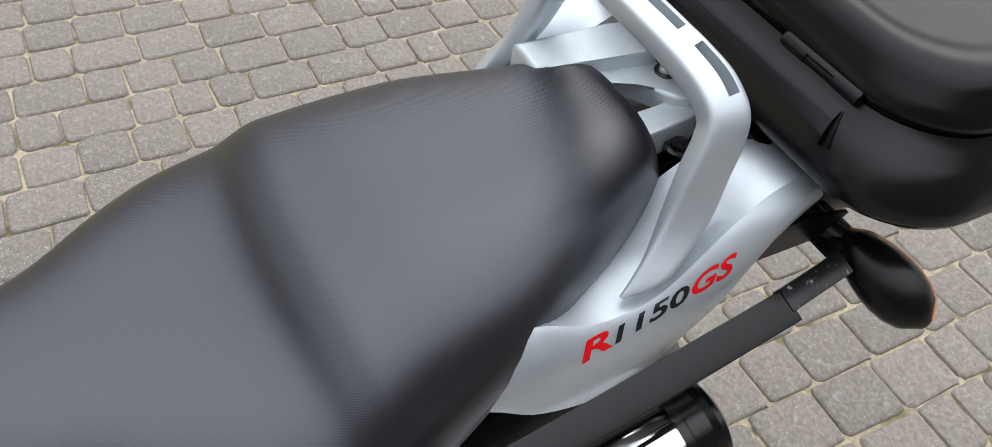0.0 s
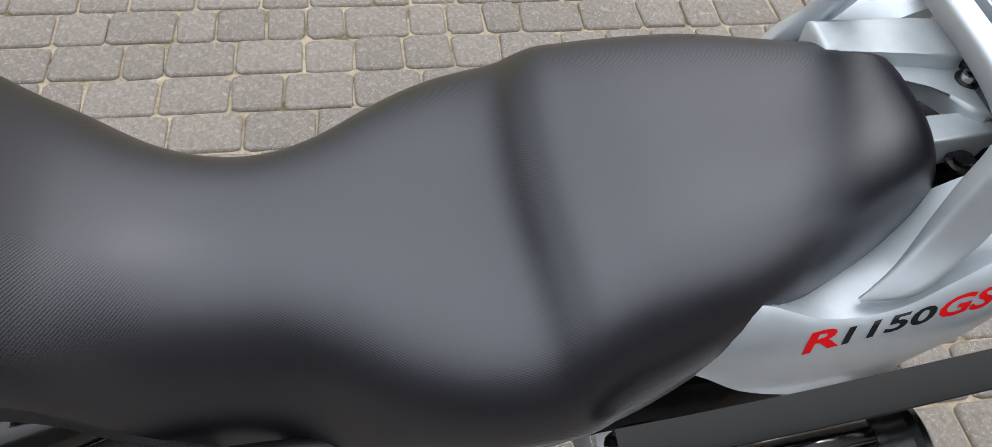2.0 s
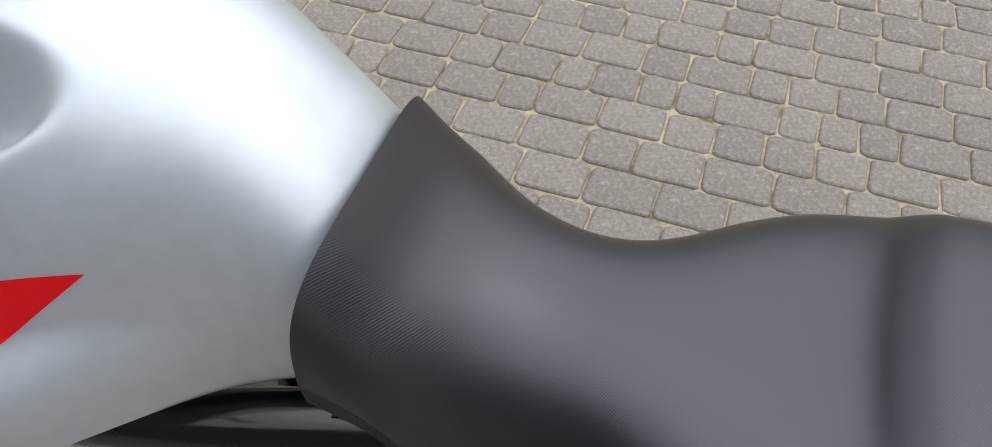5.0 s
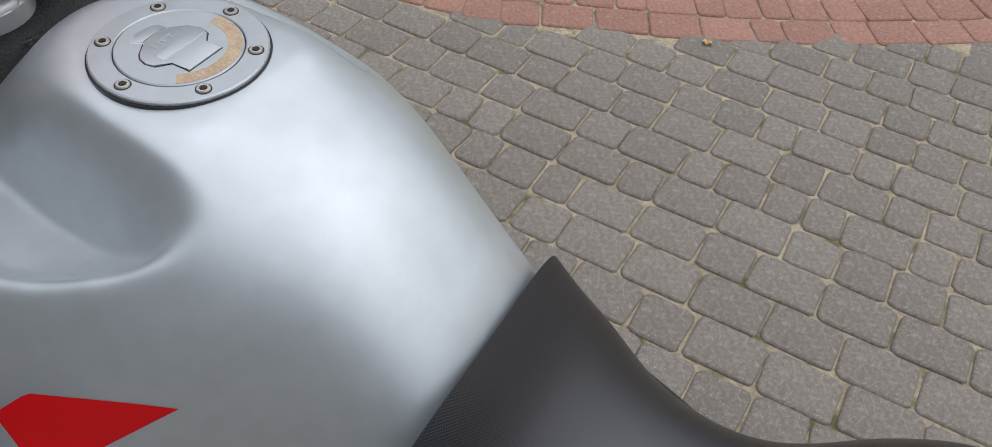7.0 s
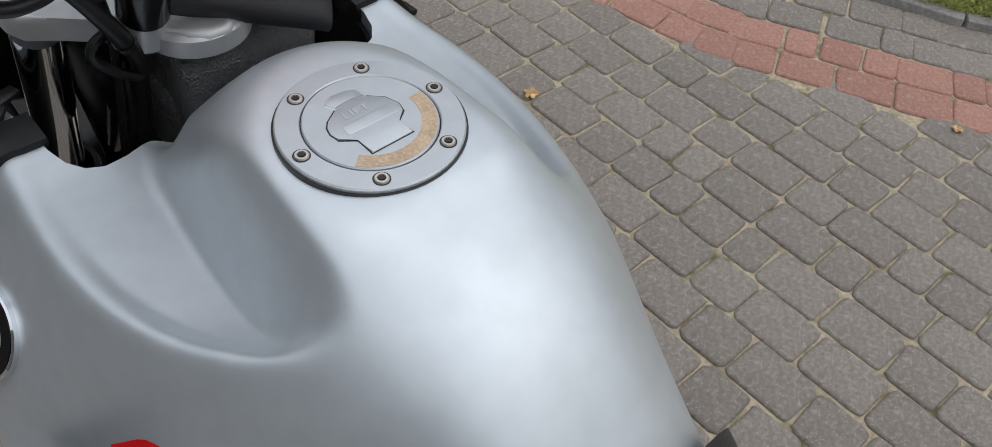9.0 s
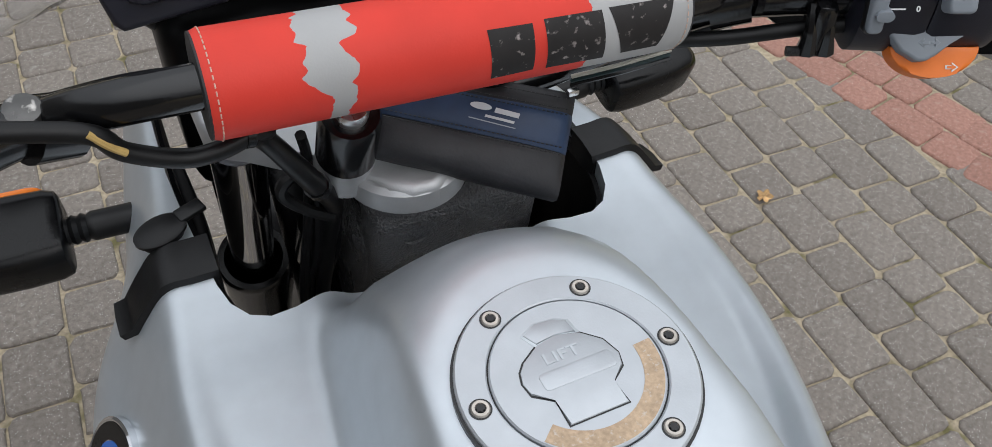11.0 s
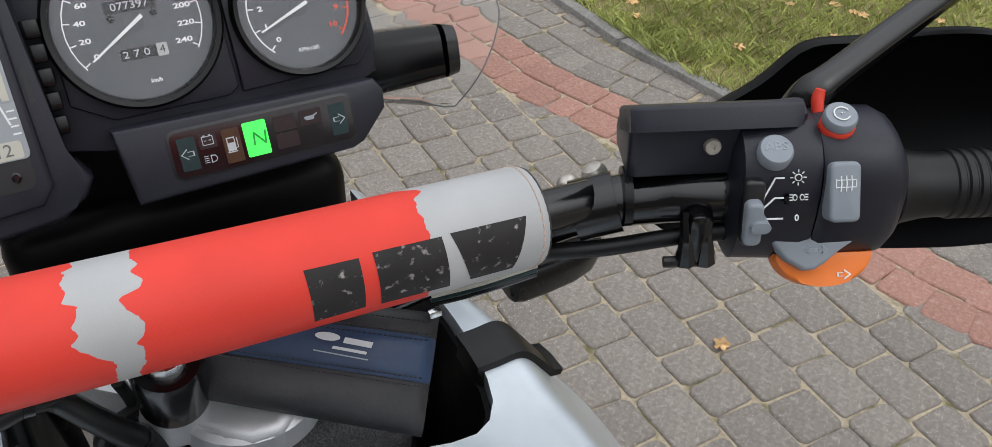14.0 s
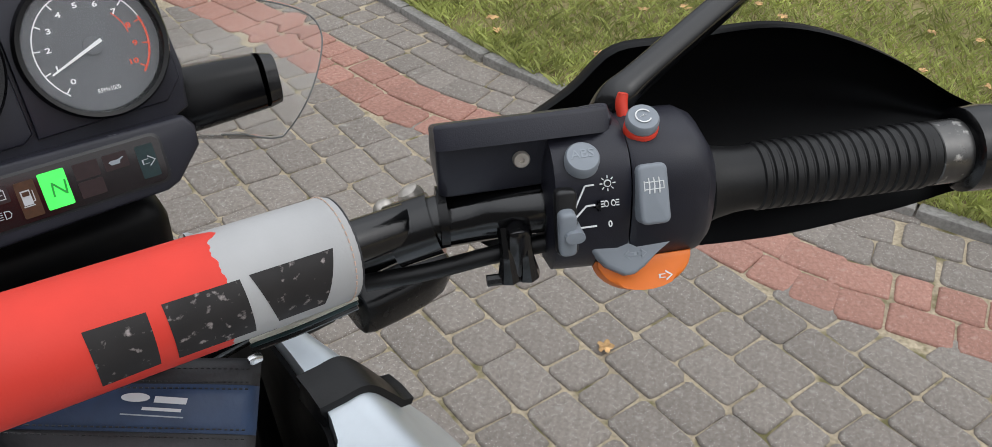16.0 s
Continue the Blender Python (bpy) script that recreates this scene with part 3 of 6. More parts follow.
def tank_decals():
    """A red pennant and two stencil letters on the left flank."""
    eye = V(*TANK_VIEW)

    def lay(me, mat, label):
        fine_print(me, 0.004)
        for v in me.vertices:
            way = (v.co - eye).normalized()
            got = tank_skin.ray_cast(eye, way, 2.0)
            v.co = got[0] - way * 0.0008 if got[0] is not None else v.co
        part("decal", me, mat, tank, label)

    plane = Matrix.Translation((0, 0, 0.93))
    lay(flat(PENNANT, plane), REDPRINT, "red pennant decal")
    (ox, oz), (rx, rz), (ux, uz) = LETTER

    def bend(cx, cy, rx, ry, a0, a1):
        return [(cx + rx * math.cos(radians(a0 + (a1 - a0) * i / 8)), cy + ry * math.sin(radians(a0 + (a1 - a0) * i / 8))) for i in range(9)]

    first = [
        [(0.45, 1.0), (0.89, 1.0), (0.93, 0.97), (0.93, 0.82), (0.45, 0.82)],
        [(0.36, 1.0)] + bend(0.30, 0.705, 0.30, 0.295, 90, 270) + bend(0.62, 0.300, 0.12, 0.11, 90, -90) + [(0.48, 0.19), (0.48, 0.0)] + bend(0.68, 0.3025, 0.32, 0.3025, -90, 90) + bend(0.35, 0.71, 0.10, 0.105, 270, 90) + [(0.36, 0.815)],
        [(0.0, 0.19), (0.40, 0.19), (0.40, 0.0), (0.0, 0.0)],
    ]
    second = [
        [(0.45, 1.0), (0.89, 1.0), (0.955, 0.95), (0.955, 0.82), (0.45, 0.82)],
        [(0.36, 1.0)] + bend(0.30, 0.70, 0.30, 0.30, 90, 180) + bend(0.30, 0.30, 0.30, 0.30, 180, 270) + [(0.36, 0.0), (0.36, 0.19)] + bend(0.36, 0.31, 0.11, 0.12, 270, 180) + bend(0.36, 0.70, 0.11, 0.12, 180, 90),
        [(0.99, 0.02), (1.0, 0.50), (0.94, 0.60), (0.50, 0.60), (0.50, 0.44), (0.76, 0.44), (0.84, 0.39), (0.81, 0.26), (0.69, 0.22), (0.71, 0.02)],
        [(0.44, 0.19), (0.62, 0.19), (0.64, 0.0), (0.44, 0.0)],
    ]
    for shift, strokes in ((0.0, first), (-1.16, second)):
        m = plane @ Matrix(((rx, ux, 0, ox + shift * rx), (rz, uz, 0, oz + shift * rz), (0, 0, 1, 0), (0, 0, 0, 1)))
        for stroke in strokes:
            lay(flat(stroke, m), BLACKDECAL, "black stencil letter stroke")


tank_decals()


def filler():
    m = Matrix.Translation((0, 0, 1.1005))
    part("filler_seam", lathe(B(), [(0.0550, -0.004), (0.0550, 0.0006), (0.0530, 0.0008)], m, 64, True), BLACKPRINT, tank)
    part("filler_ring", lathe(B(), [(0.0537, -0.003), (0.0537, 0.0026), (0.0528, 0.0035), (0.0401, 0.0037), (0.0394, 0.0030), (0.0394, -0.003)], m, 64, False), CAPGREY, tank, "silver-painted filler ring")
    part("filler_gap", lathe(B(), [(0.0397, -0.002), (0.0397, 0.0014), (0.029, 0.0014)], m, 48, True), BLACKPRINT, tank)
    part("filler_lid", lathe(B(), [(0.0386, -0.002), (0.0386, 0.0032), (0.0379, 0.0040), (0.0, 0.0040)], m, 64, False), CAPGREY, tank, "silver fuel filler lid")
    arc = [(0.0374 * math.cos(radians(a)), 0.0374 * math.sin(radians(a))) for a in range(-140, 8, 4)]
    arc += [(0.0286 * math.cos(radians(a)), 0.0286 * math.sin(radians(a))) for a in range(4, -142, -4)]
    part("glue_residue", prism(B(), arc, 0.0038, 0.0042, m), BRUSHED, tank, "sandy worn glue residue on the filler lid")
    flap = [(-0.025, 0.003), (-0.0235, 0.0085), (-0.020, 0.0125), (-0.0105, 0.0185), (0.0, 0.0202), (0.010, 0.0172), (0.0178, 0.010), (0.0208, 0.001), (0.019, -0.005), (0.0112, -0.0105), (0.0125, -0.022), (-0.0155, -0.022), (-0.0155, -0.009), (-0.0238, -0.003)]
    part("flap_seam", prism(B(), [(x + math.copysign(0.0006, x), y + math.copysign(0.0006, y)) for x, y in flap], 0.0035, 0.0042, m), BLACKPRINT, tank)
    part("lid_flap", prism(B(), flap, 0.003, 0.0049, m, 0.0005), CAPGREY, tank, "raised silver lid flap")
    tab = [(-0.0155, 0.0255), (-0.007, 0.0300), (0.003, 0.0290), (0.009, 0.0260), (0.0105, 0.0172), (0.0, 0.0205), (-0.0115, 0.0178)]
    part("finger_recess", prism(B(), tab, 0.003, 0.00425, m, 0.0003), SILVER_TRIM, tank, "finger recess of the lid flap")
    part("finger_tab", prism(B(), [(x * 0.88 - 0.0003, 0.0035 + y * 0.86) for x, y in tab], 0.003, 0.0047, m, 0.0006), CAPGREY, tank)
    part("flap_plate", prism(B(), rounded(0.035, 0.0088, 0.002, 3, 0.0, 0.0), 0.0045, 0.0052, m, 0.0003), CAPGREY, tank)
    part("lettering", text_mesh("LIFT", 0.0078, m @ Matrix.Translation((-0.003, 0.0098, 0.0049)), 0.0003, bold=0.012, width=1.25), CAPGREY, tank)
    for k in range(6):
        a = radians(60 * k)
        b = m @ Matrix.Translation((0.0460 * math.cos(a), 0.0460 * math.sin(a), 0))
        bolt = part("bolt", lathe(B(), [(0.0043, 0.003), (0.0043, 0.0040), (0.0037, 0.0048), (0.0025, 0.0048), (0.0020, 0.0034)], b, 20), BOLTSTEEL, tank, "small steel torx bolt")
        part("bolt_seam", lathe(B(), [(0.0050, 0.0), (0.0050, 0.0039), (0.0042, 0.0039)], b, 20), BLACKPRINT, tank)
        star = [((0.0023 if i % 2 else 0.0015) * math.cos(math.pi * i / 6), (0.0023 if i % 2 else 0.0015) * math.sin(math.pi * i / 6)) for i in range(12)]
        part("socket", prism(B(), star, 0.0047, 0.0050, b), BLACKPRINT, tank)


filler()

# seat
S_TOP = [(-0.952, 0.888), (-0.951, 0.906), (-0.9485, 0.918), (-0.944, 0.9260), (-0.936, 0.9308), (-0.925, 0.9338), (-0.90, 0.9350), (-0.84, 0.9326), (-0.78, 0.9290), (-0.70, 0.9235), (-0.66, 0.917), (-0.633, 0.911), (-0.613, 0.899), (-0.597, 0.885), (-0.58, 0.8785), (-0.55, 0.8745), (-0.50, 0.873), (-0.42, 0.8765), (-0.37, 0.882), (-0.33, 0.896), (-0.29, 0.920), (-0.255, 0.951), (-0.228, 0.984)]
S_W = [(-0.952, 0.050), (-0.945, 0.076), (-0.93, 0.090), (-0.90, 0.104), (-0.84, 0.127), (-0.76, 0.157), (-0.66, 0.181), (-0.58, 0.190), (-0.50, 0.168), (-0.42, 0.130), (-0.35, 0.120), (-0.28, 0.125), (-0.228, 0.120)]
S_BOT = [(-0.952, 0.880), (-0.88, 0.859), (-0.78, 0.850), (-0.68, 0.802), (-0.55, 0.780), (-0.42, 0.710), (-0.33, 0.765), (-0.27, 0.860), (-0.228, 0.8932)]
S_MID = [(-0.952, 0.069), (-0.75, 0.048), (-0.55, 0.0365), (-0.42, 0.0250), (-0.33, 0.0145), (-0.28, 0.0020), (-0.228, -0.0120)]
S_E = [(-0.952, 2.7), (-0.90, 2.9), (-0.80, 3.3), (-0.70, 3.7), (-0.52, 3.6), (-0.45, 2.8), (-0.36, 2.5), (-0.27, 2.7), (-0.228, 3.6)]
S_P = [(-0.952, 0.48), (-0.90, 0.47), (-0.80, 0.47), (-0.70, 0.47), (-0.52, 0.45), (-0.45, 0.44), (-0.36, 0.45), (-0.27, 0.42), (-0.228, 0.26)]


def seat():
    rings, n = [], 48
    for i in range(170):
        y = -0.952 + 0.724 * (i / 169) ** 1.3
        w, top, bot, cx = curve_at(S_W, y), curve_at(S_TOP, y), curve_at(S_BOT, y), curve_at(S_MID, y)
        e, p = curve_at(S_E, y), curve_at(S_P, y)
        ring = []
        for k in range(-n, n + 1):
            t = math.sin(math.pi / 2 * k / n)
            z = bot + (top - bot) * max(0.0, 1 - abs(t) ** e) ** p
            bow = -0.025 * t * t * math.exp(-((y + 0.61) / 0.05) ** 2)
            front = -0.004 * (1 - t * t) * step(-0.28, -0.238, y)
            ring.append(V(cx + w * t, y + bow + front, z))
        ring += [V(cx + w * 0.96, y, bot - 0.03), V(cx + w * 0.6, y, bot - 0.034), V(cx - w * 0.6, y, bot - 0.034), V(cx - w * 0.96, y, bot - 0.03)]
        rings.append(ring)
    bm = B()
    loft(bm, rings)
    # a map in metres: across the seat and along it
    count = len(rings[0])
    flat_at = {}
    run = 0.0
    for i, ring in enumerate(rings):
        run += (ring[n] - rings[max(i - 1, 0)][n]).length
        for side in (1, -1):
            across = 0.0
            for k in range(0, n + 1):
                here = n + side * k
                across += (ring[here] - ring[n + side * max(k - 1, 0)]).length
                flat_at[i * count + here] = (side * across, run)
    bm.verts.index_update()
    chart = bm.loops.layers.uv.new("grain")
    for f in bm.faces:
        for l in f.loops:
            l[chart].uv = flat_at.get(l.vert.index, (0.0, 0.0))
    return part("seat", bm, VINYL, bike, "stepped two-person black vinyl seat", 60)


seat()


# tail
def mid_x(y):
    return 0.08 * (-0.3 - y) if y < -0.3 else 0.0


def mirror(p):
    return V(2 * mid_x(p[1]) - p[0], p[1], p[2])


P_STATIONS = (
    (-0.695, (-0.085, 0.835), (-0.095, 0.790), (-0.070, 0.830)),
    (-0.734, (-0.098, 0.855), (-0.112, 0.802), (-0.075, 0.845)),
    (-0.770, (-0.1045, 0.875), (-0.122, 0.789), (-0.070, 0.850)),
    (-0.814, (-0.112, 0.863), (-0.123, 0.776), (-0.060, 0.846)),
    (-0.848, (-0.111, 0.857), (-0.121, 0.772), (-0.036, 0.851)),
    (-0.883, (-0.111, 0.866), (-0.119, 0.777), (-0.026, 0.858)),
    (-0.912, (-0.110, 0.893), (-0.120, 0.815), (-0.016, 0.874)),
    (-0.940, (-0.108, 0.920), (-0.121, 0.850), (-0.014, 0.897)),
    (-0.980, (-0.101, 0.936), (-0.114, 0.897), (-0.020, 0.925)),
    (-1.025, (-0.096, 0.940), (-0.104, 0.921), (-0.040, 0.934)),
)


def tail_panel(flip):
    rings = []
    for y, (cx, cz), (bx, bz), (ix, iz) in P_STATIONS:
        ix = min(ix, -0.055) if flip else ix
        ring = [V(ix, y, iz - 0.012), V(ix, y, iz), V((ix + cx) / 2, y, (iz + cz) / 2 + 0.005), V(cx + 0.006, y, cz + 0.001), V(cx, y, cz - 0.004)]
        ring += [V(cx + (bx - cx) * t - 0.008 * math.sin(math.pi * t), y, cz + (bz - cz) * t) for t in (0.25, 0.5, 0.75)]
        ring += [V(bx, y, bz), V(bx + 0.008, y, bz), V(cx + 0.012, y, cz - 0.012)]
        rings.append([mirror(p) if flip else p for p in ring])
    smooth = []
    for k in range(len(rings[0])):
        smooth.append(smooth_line([r[k] for r in rings], 4))
    bm = B()
    loft(bm, [list(r) for r in zip(*smooth)])
    return part("tail_panel", bm, SILVER, bike, "silver-blue tail side panel with printed lettering" if not flip else "silver-blue tail side panel", 30)


panel = tail_panel(False)
tail_panel(True)


def tail_letters():
    tree = surface_of(panel)
    a, run, up = V(-0.14, -0.790, 0.873), V(0, -0.127, 0.049).normalized(), V(0, 0.006, 0.046).normalized()
    way = (V(-0.14, -0.86, 0.90) - V(*TAIL_VIEW)).normalized()
    for word, start, size, tall, mat in (("R", -0.010, 0.031, 1.45, REDPRINT), ("1150", 0.0155, 0.0275, 1.3, BLACKPRINT), ("GS", 0.0905, 0.032, 1.3, REDPRINT)):
        m = Matrix.Translation(a + run * start + up * (0.35 * size * tall)) @ Matrix((run, up * tall, V(-1, 0, 0))).transposed().to_4x4()
        me = fine_print(text_mesh(word, size, m, 0.0, 0.10 if word == "GS" else 0.0, "LEFT", {"R": 1.5, "1150": 1.36, "GS": 1.05}[word], 0.026), 0.006)
        lay_on(me, tree, way)
        part("lettering", me, mat, panel, ("red" if mat is REDPRINT else "black") + " model lettering")


tail_letters()


R_EDGES = (
    ((-0.095, -0.851, 0.868), (-0.098, -0.854, 0.868), 0.004),
    ((-0.089, -0.867, 0.893), (-0.110, -0.882, 0.891), 0.010),
    ((-0.084, -0.886, 0.928), (-0.099, -0.919, 0.927), 0.0115),
    ((-0.081, -0.898, 0.962), (-0.088, -0.937, 0.962), 0.0115),
    ((-0.078, -0.908, 0.990), (-0.080, -0.949, 0.990), 0.0115),
    ((-0.070, -0.914, 1.010), (-0.068, -0.954, 1.010), 0.0115),
    ((-0.052, -0.913, 1.026), (-0.043, -0.953, 1.026), 0.0115),
    ((-0.028, -0.909, 1.036), (-0.016, -0.946, 1.036), 0.0115),
    ((0.000, -0.905, 1.041), (0.008, -0.941, 1.041), 0.0115),
    ((0.026, -0.902, 1.044), (0.030, -0.938, 1.044), 0.0115),
)


def grab_rail():
    """A broad flat loop from panel to panel, with three slots through its rear."""
    half = [(V(*a), V(*b), h) for a, b, h in R_EDGES]
    rows = half + [(mirror(a), mirror(b), h) for a, b, h in half[::-1]]
    inner = smooth_line([r[0] for r in rows], 6)
    outer = smooth_line([r[1] for r in rows], 6)
    deep = [p.x for p in smooth_line([(r[2], 0, 0) for r in rows], 6)]
    mids = [(a + b) / 2 for a, b in zip(inner, outer)]
    frames = []
    for i, (a, b) in enumerate(zip(inner, outer)):
        way = mids[min(i + 1, len(mids) - 1)] - mids[max(i - 1, 0)]
        side = b - a
        up = way.cross(side).normalized()
        frames.append((mids[i], side / 2, up if up.z > 0 else -up))
    rings = []
    for (c, side, up), h in zip(frames, deep):
        ring = []
        for k in range(28):
            t = 2 * math.pi * k / 28
            x, y = math.cos(t), math.sin(t)
            ring.append(c + side * math.copysign(abs(x) ** 0.38, x) + up * (h * math.copysign(abs(y) ** 0.5, y) - h))
        rings.append(ring)
    bm = B()
    loft(bm, rings)
    rail = part("grab_rail", bm, SILVER, bike, "silver passenger grab rail with three slots", 50)
    last = len(frames) - 1
    for a, b in ((33, 43), (47, last - 47), (last - 43, last - 33)):
        knife = B()
        rings = []
        for i in range(a, b + 1):
            c, side, up = frames[i]
            rings.append([c + side * u + up * v for u, v in ((-0.02, 0.012), (0.56, 0.012), (0.56, -0.035), (-0.02, -0.035))])
        loft(knife, rings)
        subtract(rail, knife)
    return rail


grab_rail()


def tail_inside():
    bm = B()
    rbox(bm, (0.19, 0.26, 0.05), 0.012, Matrix.Translation((0.070, -0.955, 0.843)))
    part("under_seat_tray", bm, TEXTURED, bike, "black plastic tray behind the seat")
    spine = B()
    prism(spine, [(0.056, -0.925), (0.065, -1.06), (0.040, -1.06), (0.022, -0.925)], 0.876, 0.907, Matrix(), 0.004, 3)
    part("subframe_strut", spine, SILVER_TRIM, bike, "silver box-section strut behind the seat")
    shelf = B()
    prism(shelf, [(0.160, -0.885), (0.156, -0.985), (0.150, -1.06), (0.118, -1.06), (0.102, -1.001), (0.107, -0.975), (0.115, -0.899), (0.118, -0.885)], 0.905, 0.931, Matrix(), 0.006, 3)
    part("rear_shelf", shelf, SILVER_TRIM, bike, "silver cast shelf beside the grab rail")
    bm = B()
    prism(bm, [(0.140, -0.880), (0.131, -0.909), (0.122, -0.986), (0.119, -1.02), (0.107, -1.030), (0.085, -1.040), (0.050, -1.030), (0.045, -1.009), (0.054, -0.994), (0.071, -0.987), (0.087, -0.977), (0.098, -0.953), (0.102, -0.931), (0.108, -0.880)], 0.894, 0.916, Matrix(), 0.006, 3)
    part("rear_bracket", bm, SILVER_TRIM, bike, "silver cast bracket behind the seat")
    part("bolt_recess", lathe(B(), [(0.012, 0.0), (0.012, 0.0008), (0.0, 0.0008)], Matrix.Translation((0.088, -1.012, 0.9165)), 24), BLACKPRINT, bike)
    part("bolt", lathe(B(), [(0.008, 0), (0.008, 0.001), (0.0075, 0.002), (0.0075, 0.006), (0.004, 0.006), (0.0035, 0.002)], Matrix.Translation((0.088, -1.012, 0.9175)), 20), BRIGHT, bike)
    part("bolt", lathe(B(), [(0.014, 0), (0.014, 0.003), (0.009, 0.004), (0.009, 0.008), (0.0, 0.008)], Matrix.Translation((0.018, -0.985, 0.886)), 20), SCRATCHED, bike)
    bm = B()
    prism(bm, [(0.075, -0.925), (0.10, -0.945), (0.098, -0.955), (0.088, -0.948), (0.088, -0.957), (0.08, -0.952), (0.078, -0.94)], 0.884, 0.888, Matrix())
    part("seat_latch", bm, GREYVINYL, bike, "small off-white latch tab")
    bm = B()
    rbox(bm, (0.22, 0.16, 0.022), 0.006, Matrix.Translation((0.045, -1.09, 0.925)))
    part("luggage_plate", bm, TEXTURED, bike, "black luggage carrier plate")
    # rear mudguard and lamp holder
    bm = B()
    rbox(bm, (0.16, 0.20, 0.05), 0.015, Matrix.Translation((0.0, -1.11, 0.865)))
    rbox(bm, (0.10, 0.03, 0.03), 0.01, Matrix.Translation((-0.09, -1.07, 0.862)))
    part("rear_mudguard", bm, PLASTIC, bike, "black rear mudguard")
    part("number_lamp", rbox(B(), (0.03, 0.022, 0.012), 0.004, Matrix.Translation((-0.088, -1.085, 0.897))), GREYVINYL, bike, "clear grey lamp lens")


tail_inside()


def pannier_rack():
    path = [V(-0.170, -0.655, 0.812), V(-0.163, -0.80, 0.829), V(-0.152, -0.983, 0.858)]
    sec = rounded(1.2, 2.5, 0.10, 2)
    rack = part("pannier_rack", sweep(B(), path, 0.0115, shape=sec, up=(0.9, 0, 0.4), steps=3), PLASTIC, bike, "black flat pannier carrier bar", 30)
    part("rack_end", sweep(B(), [(-0.149, -0.978, 0.862), (-0.139, -1.050, 0.868)], 0.0085, shape=sec, up=(0.9, 0, 0.4)), SCRATCHED, rack, "scratched black bar end", 30)
    part("rack_hook", sweep(B(), [(-0.168, -0.668, 0.814), (-0.160, -0.655, 0.80), (-0.150, -0.672, 0.795), (-0.152, -0.70, 0.80)], 0.006, seg=8), PLASTIC, rack)
    bm = B()
    prism(bm, [(-0.95, 0.890), (-1.02, 0.905), (-1.075, 0.89), (-1.05, 0.868), (-0.965, 0.868)], 0, 0.005, Matrix.Translation((-0.108, 0, 0)) @ Matrix(((0, 0, 1), (1, 0, 0), (0, 1, 0))).to_4x4(), 0.001)
    part("rack_bracket", bm, PLASTIC, rack, "black triangular bracket plate")


pannier_rack()


def rear_indicator():
    body = B()
    m = axes((-0.160, -1.085, 0.855), (-0.78, -0.30, -0.35), (0.1, -0.2, 1))
    rings = []
    for k in range(9):
        t = k / 8
        a = -0.052 + 0.104 * t
        w = 0.030 * math.sqrt(max(0.02, 1 - (2 * t - 1.0) ** 2 * 0.96)) * (0.80 + 0.28 * t)
        rings.append([m @ V(a, w * 1.0 * math.cos(u), w * 0.95 * math.sin(u)) for u in [2 * math.pi * i / 20 for i in range(20)]])
    loft(body, rings)
    one = part("rear_indicator", body, GLOSS, bike, "black teardrop rear indicator with an amber lens")
    rings = []
    for k in range(9):
        t = k / 8
        a = -0.050 + 0.104 * t
        w = 0.0290 * math.sqrt(max(0.02, 1 - (2 * t - 1.0) ** 2 * 0.96)) * (0.80 + 0.28 * t)
        rings.append([m @ V(a, w * math.cos(u) * 1.02 + 0.0080, w * 0.88 * math.sin(u)) for u in [2 * math.pi * i / 20 for i in range(20)]])
    part("amber_lens", loft(B(), rings), AMBER, one, "amber indicator lens")
    part("indicator_stem", sweep(B(), [(-0.075, -1.055, 0.875), (-0.10, -1.062, 0.872), (-0.13, -1.075, 0.865)], [0.013, 0.010, 0.012], seg=12), RUBBER, one)


rear_indicator()


def silencer():
    a, b = V(-0.139, -0.962, 0.682), V(-0.176, -0.45, 0.60)
    m = along(a, b)
    can = part("silencer", lathe(B(), [(0.036, 0.035), (0.044, 0.042), (0.045, 0.046), (0.052, 0.42), (0.045, 0.50), (0.02, 0.52)], m, 40), CHROME, bike, "polished chrome silencer with a black end cap")
    part("end_cap", lathe(B(), [(0.018, 0.006), (0.022, -0.006), (0.037, -0.004), (0.047, 0.002), (0.0485, 0.008), (0.0435, 0.014), (0.0435, 0.034), (0.046, 0.036), (0.046, 0.044)], m, 40), TEXTURED, can, "black silencer end cap")


silencer()


